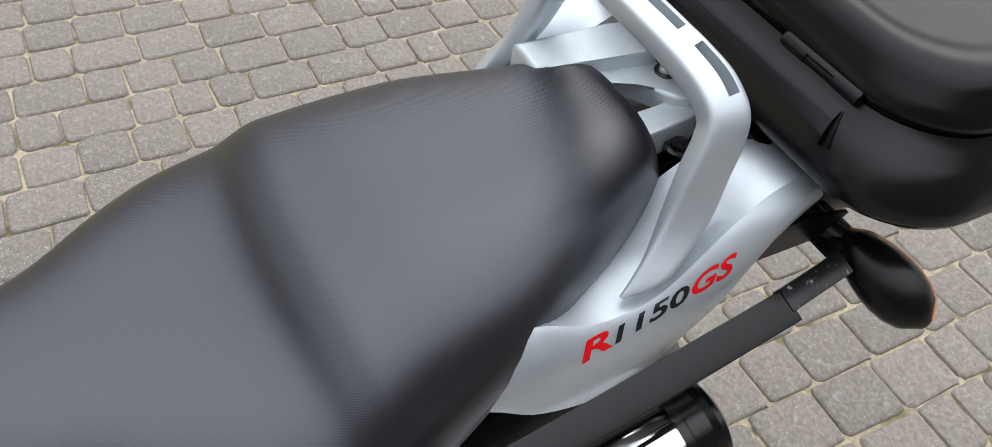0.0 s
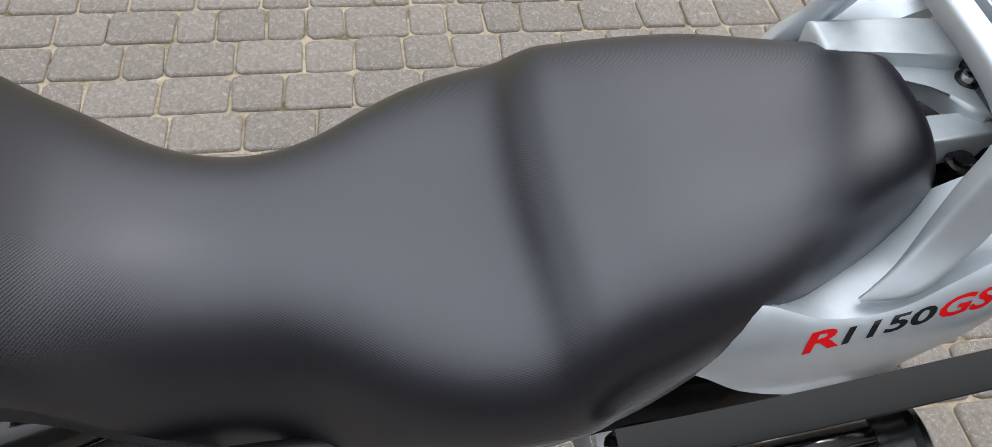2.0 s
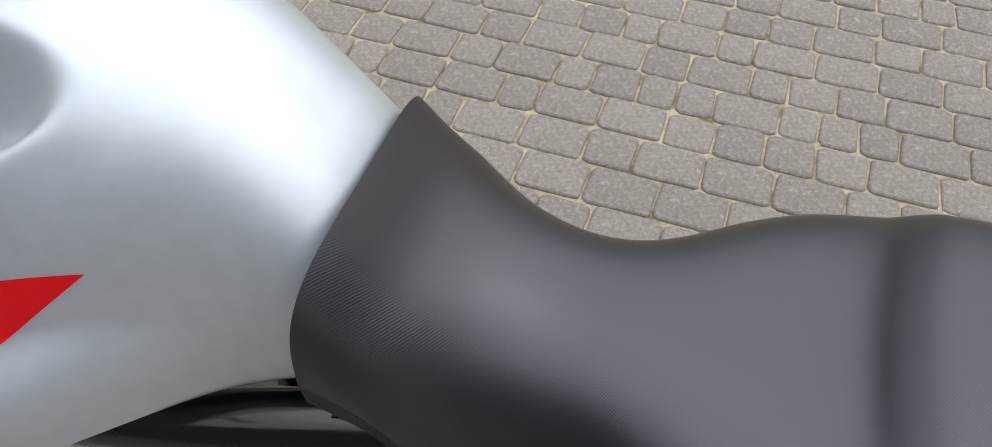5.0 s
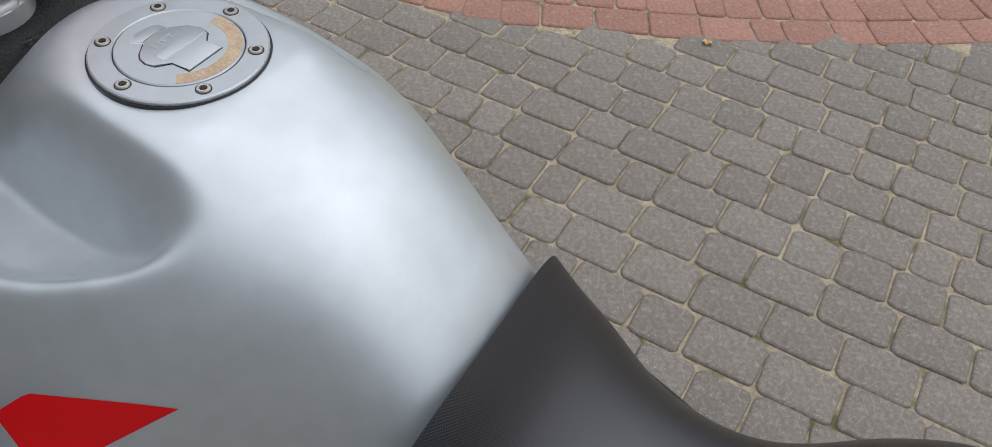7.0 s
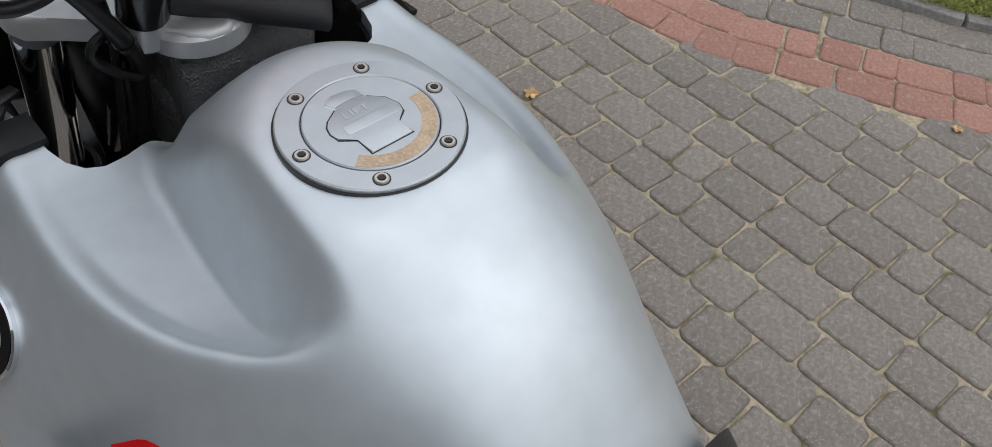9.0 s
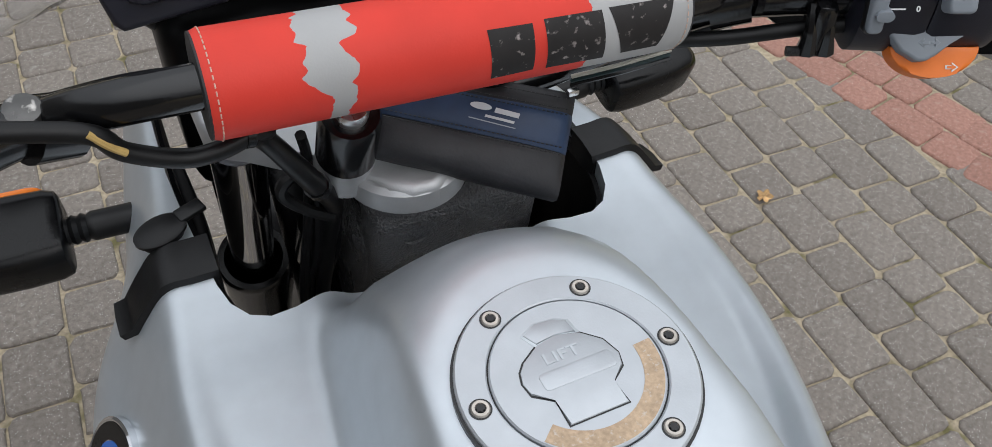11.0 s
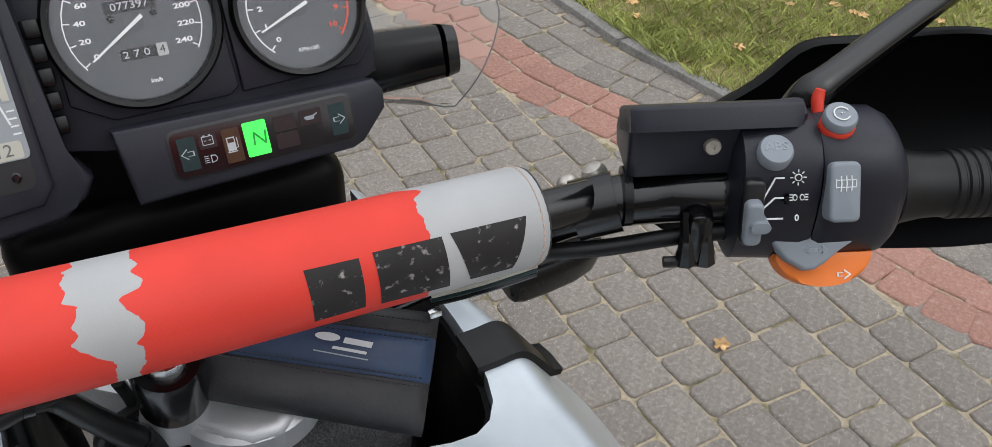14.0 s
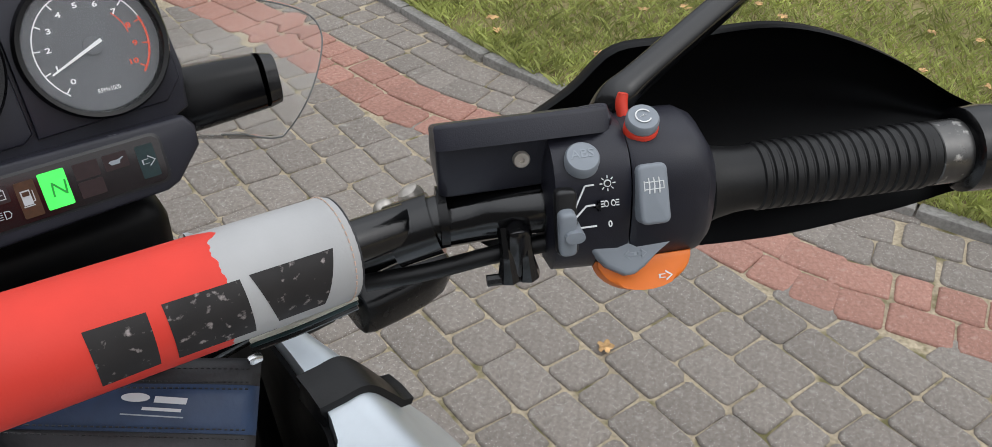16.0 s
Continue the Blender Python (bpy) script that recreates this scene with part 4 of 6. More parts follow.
def wheel(y, x, r, w):
    m = Matrix.Translation((x, y, r)) @ Matrix.Rotation(radians(90), 4, "Y")
    prof = []
    for i in range(17):
        t = math.pi * i / 16
        prof.append((r - 0.075 + 0.075 * math.sin(t) ** 0.7, -w / 2 * math.cos(t)))
    bm = B()
    lathe(bm, prof, m, 72, False)
    tyre = part("wheel", bm, RUBBER, bike, "spoked wheel with a black tyre")
    part("rim", lathe(B(), [(r - 0.075, -w * 0.36), (r - 0.095, -w * 0.30), (r - 0.10, 0), (r - 0.095, w * 0.30), (r - 0.075, w * 0.36)], m, 64, False), CAST, tyre)
    part("hub", lathe(B(), [(0.03, -0.07), (0.055, -0.05), (0.04, -0.03), (0.04, 0.03), (0.055, 0.05), (0.03, 0.07)], m, 32), CAST, tyre)
    for k in range(12):
        a = math.pi * k / 6
        p, q = m @ V(0.045 * math.cos(a), 0.045 * math.sin(a), 0.03 * (-1) ** k), m @ V((r - 0.095) * math.cos(a + 0.2), (r - 0.095) * math.sin(a + 0.2), 0)
        part("spoke", sweep(B(), [p, q], 0.0035, seg=6), BRIGHT, tyre)
    for k in range(36):
        a = 2 * math.pi * k / 36
        for s in (-1, 1):
            bm = B()
            rbox(bm, (0.010, 0.030, w * 0.36), 0.003, m @ Matrix.Rotation(a + 0.04 * s, 4, "Z") @ Matrix.Translation((r - 0.006, 0, s * w * 0.22)) @ Matrix.Rotation(radians(20 * s), 4, "X"), 1)
            part("tread_block", bm, RUBBER, tyre)


wheel(-0.78, 0.03, 0.325, 0.15)
wheel(0.64, 0.0, 0.335, 0.11)


# frame, engine and what shows under the tank
def lower_parts():
    part("frame_tube", sweep(B(), [(-0.150, 0.05, 0.735), (-0.140, -0.05, 0.757), (-0.126, -0.15, 0.785), (-0.100, -0.25, 0.80), (-0.065, -0.34, 0.79), (-0.04, -0.42, 0.77)], [0.020, 0.026, 0.029, 0.028, 0.026, 0.024], seg=16), SATIN, bike, "black tapered frame tube")
    part("frame_tube", sweep(B(), [(0.150, 0.05, 0.735), (0.140, -0.05, 0.757), (0.126, -0.15, 0.79), (0.108, -0.27, 0.825), (0.10, -0.38, 0.80)], [0.020, 0.026, 0.030, 0.032, 0.028], seg=16), SATIN, bike, "black tapered frame tube")
    part("air_hose", sweep(B(), [(-0.11, -0.45, 0.735), (-0.125, -0.33, 0.755), (-0.13, -0.25, 0.75), (-0.14, -0.19, 0.735)], 0.011, seg=12), RUBBER, bike)
    part("cable", sweep(B(), [(-0.155, -0.07, 0.78), (-0.16, -0.08, 0.72), (-0.16, -0.085, 0.60)], 0.005, seg=8), RUBBER, bike)
    part("cable", sweep(B(), [(-0.13, -0.16, 0.745), (-0.145, -0.20, 0.715), (-0.14, -0.27, 0.72), (-0.13, -0.33, 0.735)], 0.006, seg=8), RUBBER, bike)
    part("cable", sweep(B(), [(-0.13, -0.22, 0.755), (-0.15, -0.24, 0.715), (-0.14, -0.26, 0.66)], 0.0055, seg=8), RUBBER, bike)
    boot = [(0.016 + 0.003 * (k % 2), 0.006 * k) for k in range(14)]
    part("rubber_boot", lathe(B(), boot, along((-0.15, -0.15, 0.66), (-0.145, -0.15, 0.745)), 20), RUBBER, bike)
    part("engine_case", rbox(B(), (0.26, 0.42, 0.28), 0.04, Matrix.Translation((0, -0.12, 0.48)), 3), CAST, bike, "silver boxer engine casing")
    for s in (-1, 1):
        cyl = part("cylinder", rbox(B(), (0.16, 0.15, 0.13), 0.03, Matrix.Translation((s * 0.20, 0.02, 0.50)), 3), CAST, bike, "silver boxer cylinder")
        for k in range(6):
            part("cooling_fin", rbox(B(), (0.006, 0.17, 0.15), 0.002, Matrix.Translation((s * (0.145 + 0.017 * k), 0.02, 0.50)), 1), CAST, cyl)
        part("intake_pipe", sweep(B(), [(s * 0.12, -0.22, 0.66), (s * 0.17, -0.14, 0.62), (s * 0.19, -0.05, 0.58)], [0.030, 0.030, 0.026], seg=16), CAST, bike, "silver intake pipe")
    part("gearbox", rbox(B(), (0.20, 0.34, 0.24), 0.04, Matrix.Translation((0.01, -0.45, 0.52)), 3), CAST, bike, "silver gearbox casing")
    part("airbox", rbox(B(), (0.18, 0.46, 0.20), 0.03, Matrix.Translation((0.01, -0.38, 0.69)), 3), TEXTURED, bike, "black airbox below the seat")
    part("battery_cover", rbox(B(), (0.012, 0.12, 0.07), 0.006, Matrix.Translation((-0.118, -0.30, 0.70)), 2), SATIN, bike)
    part("swing_arm", sweep(B(), [(0.12, -0.50, 0.42), (0.13, -0.65, 0.36), (0.13, -0.78, 0.325)], [0.05, 0.045, 0.06], seg=16), CAST, bike)
    bm = B()
    rings = []
    for k in range(10):
        a = radians(20 + 14 * k)
        c = V(0.02, -0.78 + 0.36 * math.cos(a), 0.325 + 0.36 * math.sin(a))
        rings.append([c + V(x, d * math.cos(a), d * math.sin(a)) for x, d in ((-0.095, -0.04), (-0.08, 0.0), (0.0, 0.015), (0.08, 0.0), (0.095, -0.04), (0.08, -0.012), (0, 0.003), (-0.08, -0.012))])
    part("wheel_hugger", loft(bm, rings), TEXTURED, bike, "black rear wheel hugger")
    for s in (-1, 1):
        part("centre_stand_leg", sweep(B(), [(s * 0.09, -0.38, 0.36), (s * 0.15, -0.42, 0.15), (s * 0.19, -0.46, 0.012)], 0.014, seg=10), SATIN, bike)
    bm = B()
    for side in (0,):
        rings = []
        for k in range(12):
            a = radians(-10 + 15 * k)
            c = V(0, 0.64 + 0.39 * math.cos(a), 0.335 + 0.39 * math.sin(a))
            rings.append([c + V(x, d * math.cos(a), d * math.sin(a)) for x, d in ((-0.075, -0.05), (-0.065, 0.0), (0.0, 0.012), (0.065, 0.0), (0.075, -0.05), (0.062, -0.01), (0, 0.0), (-0.062, -0.01))])
        loft(bm, rings)
    part("front_mudguard", bm, PLASTIC, bike, "black front mudguard")


lower_parts()


# ---- top case ----
def top_case():
    root = thing("top_case", (0.042, -1.18, 0.936), "black plastic motorcycle top case with hinged lid on the carrier", "luggage case")
    turn = Matrix.Translation((0.042, -1.18, 0))

    def ring(hw, front, rear, r, z):
        return [turn @ V(x, y, z) for x, y in rounded(2 * hw, front - rear, r, 9, 0, (front + rear) / 2)]

    bm = B()
    loft(bm, [ring(0.185, 0.130, -0.19, 0.05, 0.936), ring(0.216, 0.160, -0.20, 0.07, 0.945), ring(0.231, 0.176, -0.212, 0.078, 0.952), ring(0.2355, 0.181, -0.217, 0.08, 0.961), ring(0.234, 0.179, -0.216, 0.08, 0.972), ring(0.228, 0.1735, -0.212, 0.078, 0.988), ring(0.221, 0.1665, -0.207, 0.076, 1.000), ring(0.212, 0.1570, -0.20, 0.074, 1.010), ring(0.208, 0.1530, -0.197, 0.072, 1.018)])
    shell = part("lower_shell", bm, TEXTURED, root, "grained black lower shell", 60)
    bm = B()
    loft(bm, [ring(0.2045, 0.1495, -0.193, 0.070, 1.015), ring(0.2045, 0.1495, -0.193, 0.070, 1.024)])
    part("lid_seal", bm, BLACKPRINT, shell)
    bm = B()
    loft(bm, [ring(0.208, 0.1535, -0.197, 0.072, 1.0215), ring(0.211, 0.1570, -0.20, 0.074, 1.025), ring(0.2115, 0.1575, -0.20, 0.074, 1.031), ring(0.207, 0.1535, -0.197, 0.074, 1.040), ring(0.200, 0.1500, -0.192, 0.074, 1.052), ring(0.193, 0.1450, -0.186, 0.072, 1.062), ring(0.184, 0.1370, -0.178, 0.070, 1.0665), ring(0.174, 0.1270, -0.168, 0.066, 1.0655), ring(0.164, 0.1170, -0.158, 0.060, 1.0615), ring(0.155, 0.1080, -0.149, 0.056, 1.0600), ring(0.08, 0.05, -0.08, 0.04, 1.0605)])
    part("lid", bm, PLASTIC, root, "grained black lid with a raised rim", 60)
    for s in (-1, 1):
        o = turn @ V(s * 0.101, 0.1560, 1.020)
        m = axes(o, V(1, 0, 0), (0, 0.5, 0.85))
        hinge = part("hinge", sweep(B(), [m @ V(-0.041, 0, 0), m @ V(0.041, 0, 0)], 0.0050, seg=14), PLASTIC, root, "black plastic hinge")
        for a, b in ((-0.042, -0.016), (0.015, 0.042)):
            part("knuckle", sweep(B(), [m @ V(a, 0, 0.001), m @ V(b, 0, 0.001)], 0.0060, seg=14), PLASTIC, hinge)
        part("hinge_leaf", rbox(B(), (0.084, 0.014, 0.005), 0.002, m @ Matrix.Translation((0, -0.005, 0.005))), PLASTIC, hinge)
        knife = B()
        q = turn @ V(s * 0.140, 0.169, 0.994)
        sweep(knife, [q + V(-0.004 * s, -0.008, 0.013), q, q + V(0.004 * s, 0.005, -0.012)], [0.0015, 0.0045, 0.0065], seg=10)
        subtract(shell, knife)


top_case()


# ---- front of the motorcycle ----
def arm_straps():
    """Black rubber straps over the tank's front arms."""
    for s in (-1, 1):
        bm = B()
        rings = []
        for y, lift in ((0.187, 0.001), (0.188, 0.0045), (0.203, 0.005), (0.218, 0.0045), (0.219, 0.001)):
            w = curve_at(T_W, y)
            ring = []
            for k in range(23):
                x = 0.1285 + (0.178 - 0.1285) * k / 22
                t = x / w
                z = tank_height(x, y, t)
                ring.append(V(s * (x + lift * 0.6 * (k / 22) - (0.004 if k == 0 else 0)), y, z + lift))
            ring.append(ring[-1] + V(s * 0.007, 0, -0.002))
            ring.append(V(s * 0.1245, y, ring[0].z - 0.02))
            ring.append(V(s * 0.127, y, ring[0].z - 0.006))
            rings.append(ring)
        part("rubber_strap", loft(bm, rings, cap=True), RUBBER, bike, "black rubber strap over the tank arm", 45)
    # rubber plug
    plug = axes((-0.149, 0.229, tank_height(-0.149, 0.229, 0.149 / curve_at(T_W, 0.229)) + 0.005), (1, 0.35, 0.05), (0, 0, 1))
    one = part("rubber_plug", lathe(B(), [(0.013, -0.006), (0.013, -0.001), (0.0165, 0.0), (0.0165, 0.0022), (0.0145, 0.0032), (0.0, 0.0032)], plug @ Matrix.Diagonal((1.0, 0.72, 1, 1)), 28), RUBBER, bike, "black rubber socket cover with a tab")
    part("tab", rbox(B(), (0.018, 0.011, 0.004), 0.0015, plug @ Matrix.Translation((0.021, 0.001, 0.0025))), RUBBER, one)


arm_straps()


def badge():
    spot = V(-0.205, 0.135, 0.935)
    got = tank_skin.find_nearest(spot)
    n = got[1]
    m = along(got[0], got[0] + n)
    one = part("round_badge", lathe(B(), [(0.0325, -0.002), (0.0325, 0.0025), (0.031, 0.0035), (0.0295, 0.0030), (0.0, 0.0030)], m, 48), CHROME, bike, "round enamel badge with a chrome rim")
    part("black_ring", lathe(B(), [(0.0295, 0.0), (0.0295, 0.0034), (0.019, 0.0034), (0.019, 0.0)], m, 48, False), GLOSS, one)
    for k in range(4):
        a = [(0, 0)] + [(0.0185 * math.cos(radians(90 * k + t)), 0.0185 * math.sin(radians(90 * k + t))) for t in range(0, 91, 10)]
        part("enamel_quarter", prism(B(), a, 0.0, 0.0034, m), BADGEBLUE if k % 2 else WHITEPRINT, one)


badge()

# bars
BAR_O = V(0.25, 0.10, 1.175)
BAR_A = V(0.178, -0.091, 0.013).normalized()
BAR_F = V(0.0, 0.0, 1.0).cross(BAR_A).normalized()
BAR_U = BAR_A.cross(BAR_F)
BAR = Matrix.Translation(BAR_O) @ Matrix((BAR_A, BAR_F, BAR_U)).transposed().to_4x4()


def bar(s, f, u):
    """A place by the right grip: along the bar, forward, up."""
    return BAR @ V(s, f, u)


PAD_L, PAD_R, PAD_RAD = V(-0.112, 0.152, 1.180), V(0.127, 0.148, 1.167), 0.0245


def handlebar():
    part("cross_brace", sweep(B(), [(-0.178, 0.180, 1.160), PAD_L, PAD_R, (0.166, 0.150, 1.163)], 0.0105, seg=16, steps=4), SATIN, bike, "black handlebar cross brace")
    right = [(0.035, 0.192, 1.098), (0.085, 0.190, 1.106), (0.130, 0.170, 1.135), (0.165, 0.150, 1.158), (0.192, 0.135, 1.166), bar(-0.02, 0, 0), bar(0.165, 0, 0)]
    part("handlebar", sweep(B(), right, [0.011, 0.011, 0.011, 0.0125, 0.0135, 0.0135, 0.011], seg=18), SATIN, bike, "satin black tubular handlebar")
    left = [(-0.030, 0.196, 1.130), (-0.085, 0.201, 1.138), (-0.135, 0.200, 1.147), (-0.178, 0.184, 1.156), (-0.21, 0.165, 1.165), (-0.30, 0.12, 1.172), (-0.43, 0.05, 1.18)]
    part("handlebar", sweep(B(), left, [0.011, 0.011, 0.011, 0.012, 0.0135, 0.0145, 0.014], seg=18), SATIN, bike, "satin black tubular handlebar")
    for p, q in (((-0.168, 0.186, 1.150), (-0.186, 0.176, 1.160)), ((0.158, 0.153, 1.156), (0.176, 0.143, 1.163))):
        part("brace_clamp", sweep(B(), [p, q], 0.0155, seg=20), SATIN, bike, "black brace clamp")
    m = along((0.176, 0.163, 1.165), (0.168, 0.17, 1.185))
    part("clamp_bolt", lathe(B(), [(0.0068, 0), (0.0068, 0.003), (0.0052, 0.006), (0.0026, 0.007), (0.0, 0.007)], m, 20), BOLTSTEEL, bike, "domed steel bolt")
    part("clamp_bolt", lathe(B(), [(0.0058, 0), (0.0058, 0.003), (0.0044, 0.0055), (0.0024, 0.0065), (0.0, 0.0065)], along((0.163, 0.167, 1.160), (0.155, 0.172, 1.180)), 20), BOLTSTEEL, bike, "domed steel bolt")
    part("clamp_bolt", lathe(B(), [(0.010, 0), (0.010, 0.004), (0.008, 0.008), (0.003, 0.0095), (0.0, 0.0095)], along((-0.183, 0.176, 1.166), (-0.182, 0.170, 1.185)), 20), WORNSTEEL, bike)
    part("cable_tie", sweep(B(), [bar(-0.083, 0, 0) - 0.002 * BAR_A, bar(-0.083, 0, 0) + 0.002 * BAR_A], 0.0148, seg=18), PLASTIC, bike)
    # cables
    part("cable", sweep(B(), [(0.14, 0.15, 1.138), (0.165, 0.135, 1.143), (0.195, 0.118, 1.152), (0.225, 0.102, 1.158)], 0.0045, seg=10), RUBBER, bike)
    part("cable", sweep(B(), [(0.10, 0.215, 1.08), (0.14, 0.175, 1.120), (0.18, 0.145, 1.148)], 0.005, seg=10), RUBBER, bike)
    for dz, mat in ((0.0, LAMPTEAL), (0.003, LCDCREAM), (-0.003, SATIN)):
        part("wire", sweep(B(), [(0.085, 0.165, 1.115 + dz), (0.105, 0.150, 1.128 + dz), (0.130, 0.140, 1.138 + dz)], 0.0012, seg=6), mat, bike)
    part("cable", sweep(B(), [(-0.21, 0.152, 1.186), (-0.162, 0.150, 1.172), (-0.149, 0.150, 1.157), (-0.127, 0.150, 1.145), (-0.110, 0.150, 1.144), (-0.094, 0.152, 1.147), (-0.086, 0.160, 1.140)], 0.0048, seg=10), RUBBER, bike)
    part("cable", sweep(B(), [(-0.100, 0.150, 1.148), (-0.089, 0.163, 1.134), (-0.077, 0.165, 1.112), (-0.066, 0.170, 1.088), (-0.054, 0.185, 1.055), (-0.052, 0.200, 1.026), (-0.064, 0.200, 0.962), (-0.07, 0.21, 0.88)], [0.005, 0.0055, 0.006, 0.0065, 0.006, 0.006, 0.005, 0.005], seg=10), RUBBER, bike)
    part("wire_sleeve", sweep(B(), [(-0.160, 0.1467, 1.1735), (-0.154, 0.1460, 1.1655), (-0.148, 0.1460, 1.1592)], 0.0018, seg=8), YELLOWED, bike, "yellowed wire sleeve")
    part("cable_tie", sweep(B(), [(-0.098, 0.1515, 1.1475), (-0.094, 0.152, 1.1465)], 0.0062, seg=12), PLASTIC, bike)
    part("cable_tie", sweep(B(), [(-0.0645, 0.1715, 1.084), (-0.063, 0.173, 1.080)], 0.0076, seg=12), PLASTIC, bike)
    for x in (-0.046, -0.058):
        part("cable", sweep(B(), [(x, 0.205, 1.045), (x - 0.006, 0.20, 1.0), (x - 0.016, 0.205, 0.95), (x - 0.02, 0.225, 0.80)], 0.0035, seg=8), RUBBER, bike)
    part("cable", sweep(B(), [(-0.065, 0.19, 1.105), (-0.062, 0.198, 1.075), (-0.067, 0.20, 1.025), (-0.077, 0.20, 0.963), (-0.08, 0.21, 0.87)], 0.0032, seg=8), RUBBER, bike)
    part("cable", sweep(B(), [(-0.060, 0.195, 1.078), (-0.077, 0.190, 1.075), (-0.080, 0.190, 1.064), (-0.068, 0.190, 1.048), (-0.054, 0.190, 1.037)], 0.0038, seg=8), RUBBER, bike)


handlebar()


def handlebar_pad():
    ax = (PAD_R - PAD_L)
    length = ax.length
    m = along(PAD_L, PAD_R, (0, -0.75, 0.66))
    # the print colours swap along torn edges; the surface is divided along them
    seg = 180

    def torn(k, table, seed):
        a = 360 * k / seg
        p = (7 * math.cos(radians(a)), 7 * math.sin(radians(a)), seed)
        spread = table if a <= 160 else [(160, table[-1][1]), (360 + table[0][0], table[0][1])]
        return curve_at(spread, a) + 0.0012 * noise.noise(p) + 0.0007 * noise.noise((p[0] * 3, p[1] * 3, seed))

    TORN_A = [(7, 0.044), (25, 0.046), (32, 0.042), (39, 0.0435), (48, 0.040), (59, 0.042), (68, 0.040), (74, 0.045), (87, 0.042), (102, 0.042), (105, 0.040), (118, 0.045), (125, 0.049), (131, 0.052), (160, 0.052)]
    TORN_B = [(7, 0.067), (34, 0.066), (43, 0.068), (52, 0.065), (64, 0.068), (70, 0.066), (75, 0.059), (79, 0.059), (93, 0.063), (100, 0.065), (112, 0.064), (118, 0.060), (123, 0.063), (142, 0.062), (160, 0.060)]
    TORN_C = [(7, 0.178), (16, 0.181), (26, 0.186), (32, 0.186), (40, 0.182), (58, 0.180), (71, 0.181), (104, 0.181), (121, 0.179), (160, 0.180)]
    bm = B()
    grid = []
    spans = ((0, 24), (24, 34), (34, 70), (70, 86))
    for k in range(seg):
        e1, e2, e3 = torn(k, TORN_A, 1.3), torn(k, TORN_B, 6.1), torn(k, TORN_C, 9.7)
        marks = [0.0, e1, e2, e3, length]
        col = []
        for (i0, i1), h0, h1 in zip(spans, marks, marks[1:]):
            for i in range(i0, i1):
                col.append(h0 + (h1 - h0) * (i - i0) / (i1 - i0))
        col.append(length)
        line = []
        for h in col:
            edge = min(h, length - h)
            r = PAD_RAD * (1 - 0.05 * (1 - step(0, 0.004, edge)))
            line.append(bm.verts.new(m @ V(r * math.cos(2 * math.pi * k / seg), r * math.sin(2 * math.pi * k / seg), h)))
        grid.append(line)
    for k in range(seg):
        p, q = grid[k], grid[(k + 1) % seg]
        for i in range(86):
            f = bm.faces.new((p[i], q[i], q[i + 1], p[i + 1]))
            f.material_index = 1 if 24 <= i < 34 or i >= 70 else 0
    pad = part("handlebar_pad", bm, [REDVINYL, GREYVINYL], bike, "red and grey vinyl handlebar pad with torn-edge print")
    for a, b in ((0.0, 0.0), (length, length)):
        part("pad_end", lathe(B(), [(0.0105, a), (PAD_RAD * 0.965, a), (PAD_RAD * 0.965, a + (0.001 if a == 0 else -0.001))], m, 36), BLACKLEATHER, pad)
    for h in (0.0045, length - 0.0045):
        for k in range(46):
            a0, a1 = 2 * math.pi * k / 46, 2 * math.pi * (k + 0.62) / 46
            r = PAD_RAD + 0.0002
            part("stitch", sweep(B(), [m @ V(r * math.cos(a0), r * math.sin(a0), h), m @ V(r * math.cos(a1), r * math.sin(a1), h)], 0.00035, seg=5), THREAD, pad)
    # worn print as plain blocks; each edge is (place along the pad, degrees round it)
    def block(top0, top1, low1, low0):
        bmb = B()
        n = 12
        rows = []
        for i in range(n + 1):
            row = []
            for j in range(7):
                (h0, a0), (h1, a1), (h2, a2), (h3, a3) = top0, top1, low1, low0
                v, u = i / n, j / 6
                h = (h0 * (1 - u) + h1 * u) * (1 - v) + (h3 * (1 - u) + h2 * u) * v
                a = radians((a0 * (1 - u) + a1 * u) * (1 - v) + (a3 * (1 - u) + a2 * u) * v)
                r = PAD_RAD + 0.00025
                row.append(bmb.verts.new(m @ V(r * math.cos(a), r * math.sin(a), h)))
            rows.append(row)
        for p, q in zip(rows, rows[1:]):
            for j in range(6):
                bmb.faces.new((p[j], p[j + 1], q[j + 1], q[j]))
        part("print_block", bmb, WORNBLACK, pad, "worn black print block")

    block((0.126, 90), (0.149, 91), (0.150, 148), (0.128, 150))
    block((0.155, 89), (0.186, 90), (0.189, 152), (0.157, 150))
    block((0.190, 89), (0.227, 90), (0.220, 150), (0.199, 150))
    return pad


handlebar_pad()


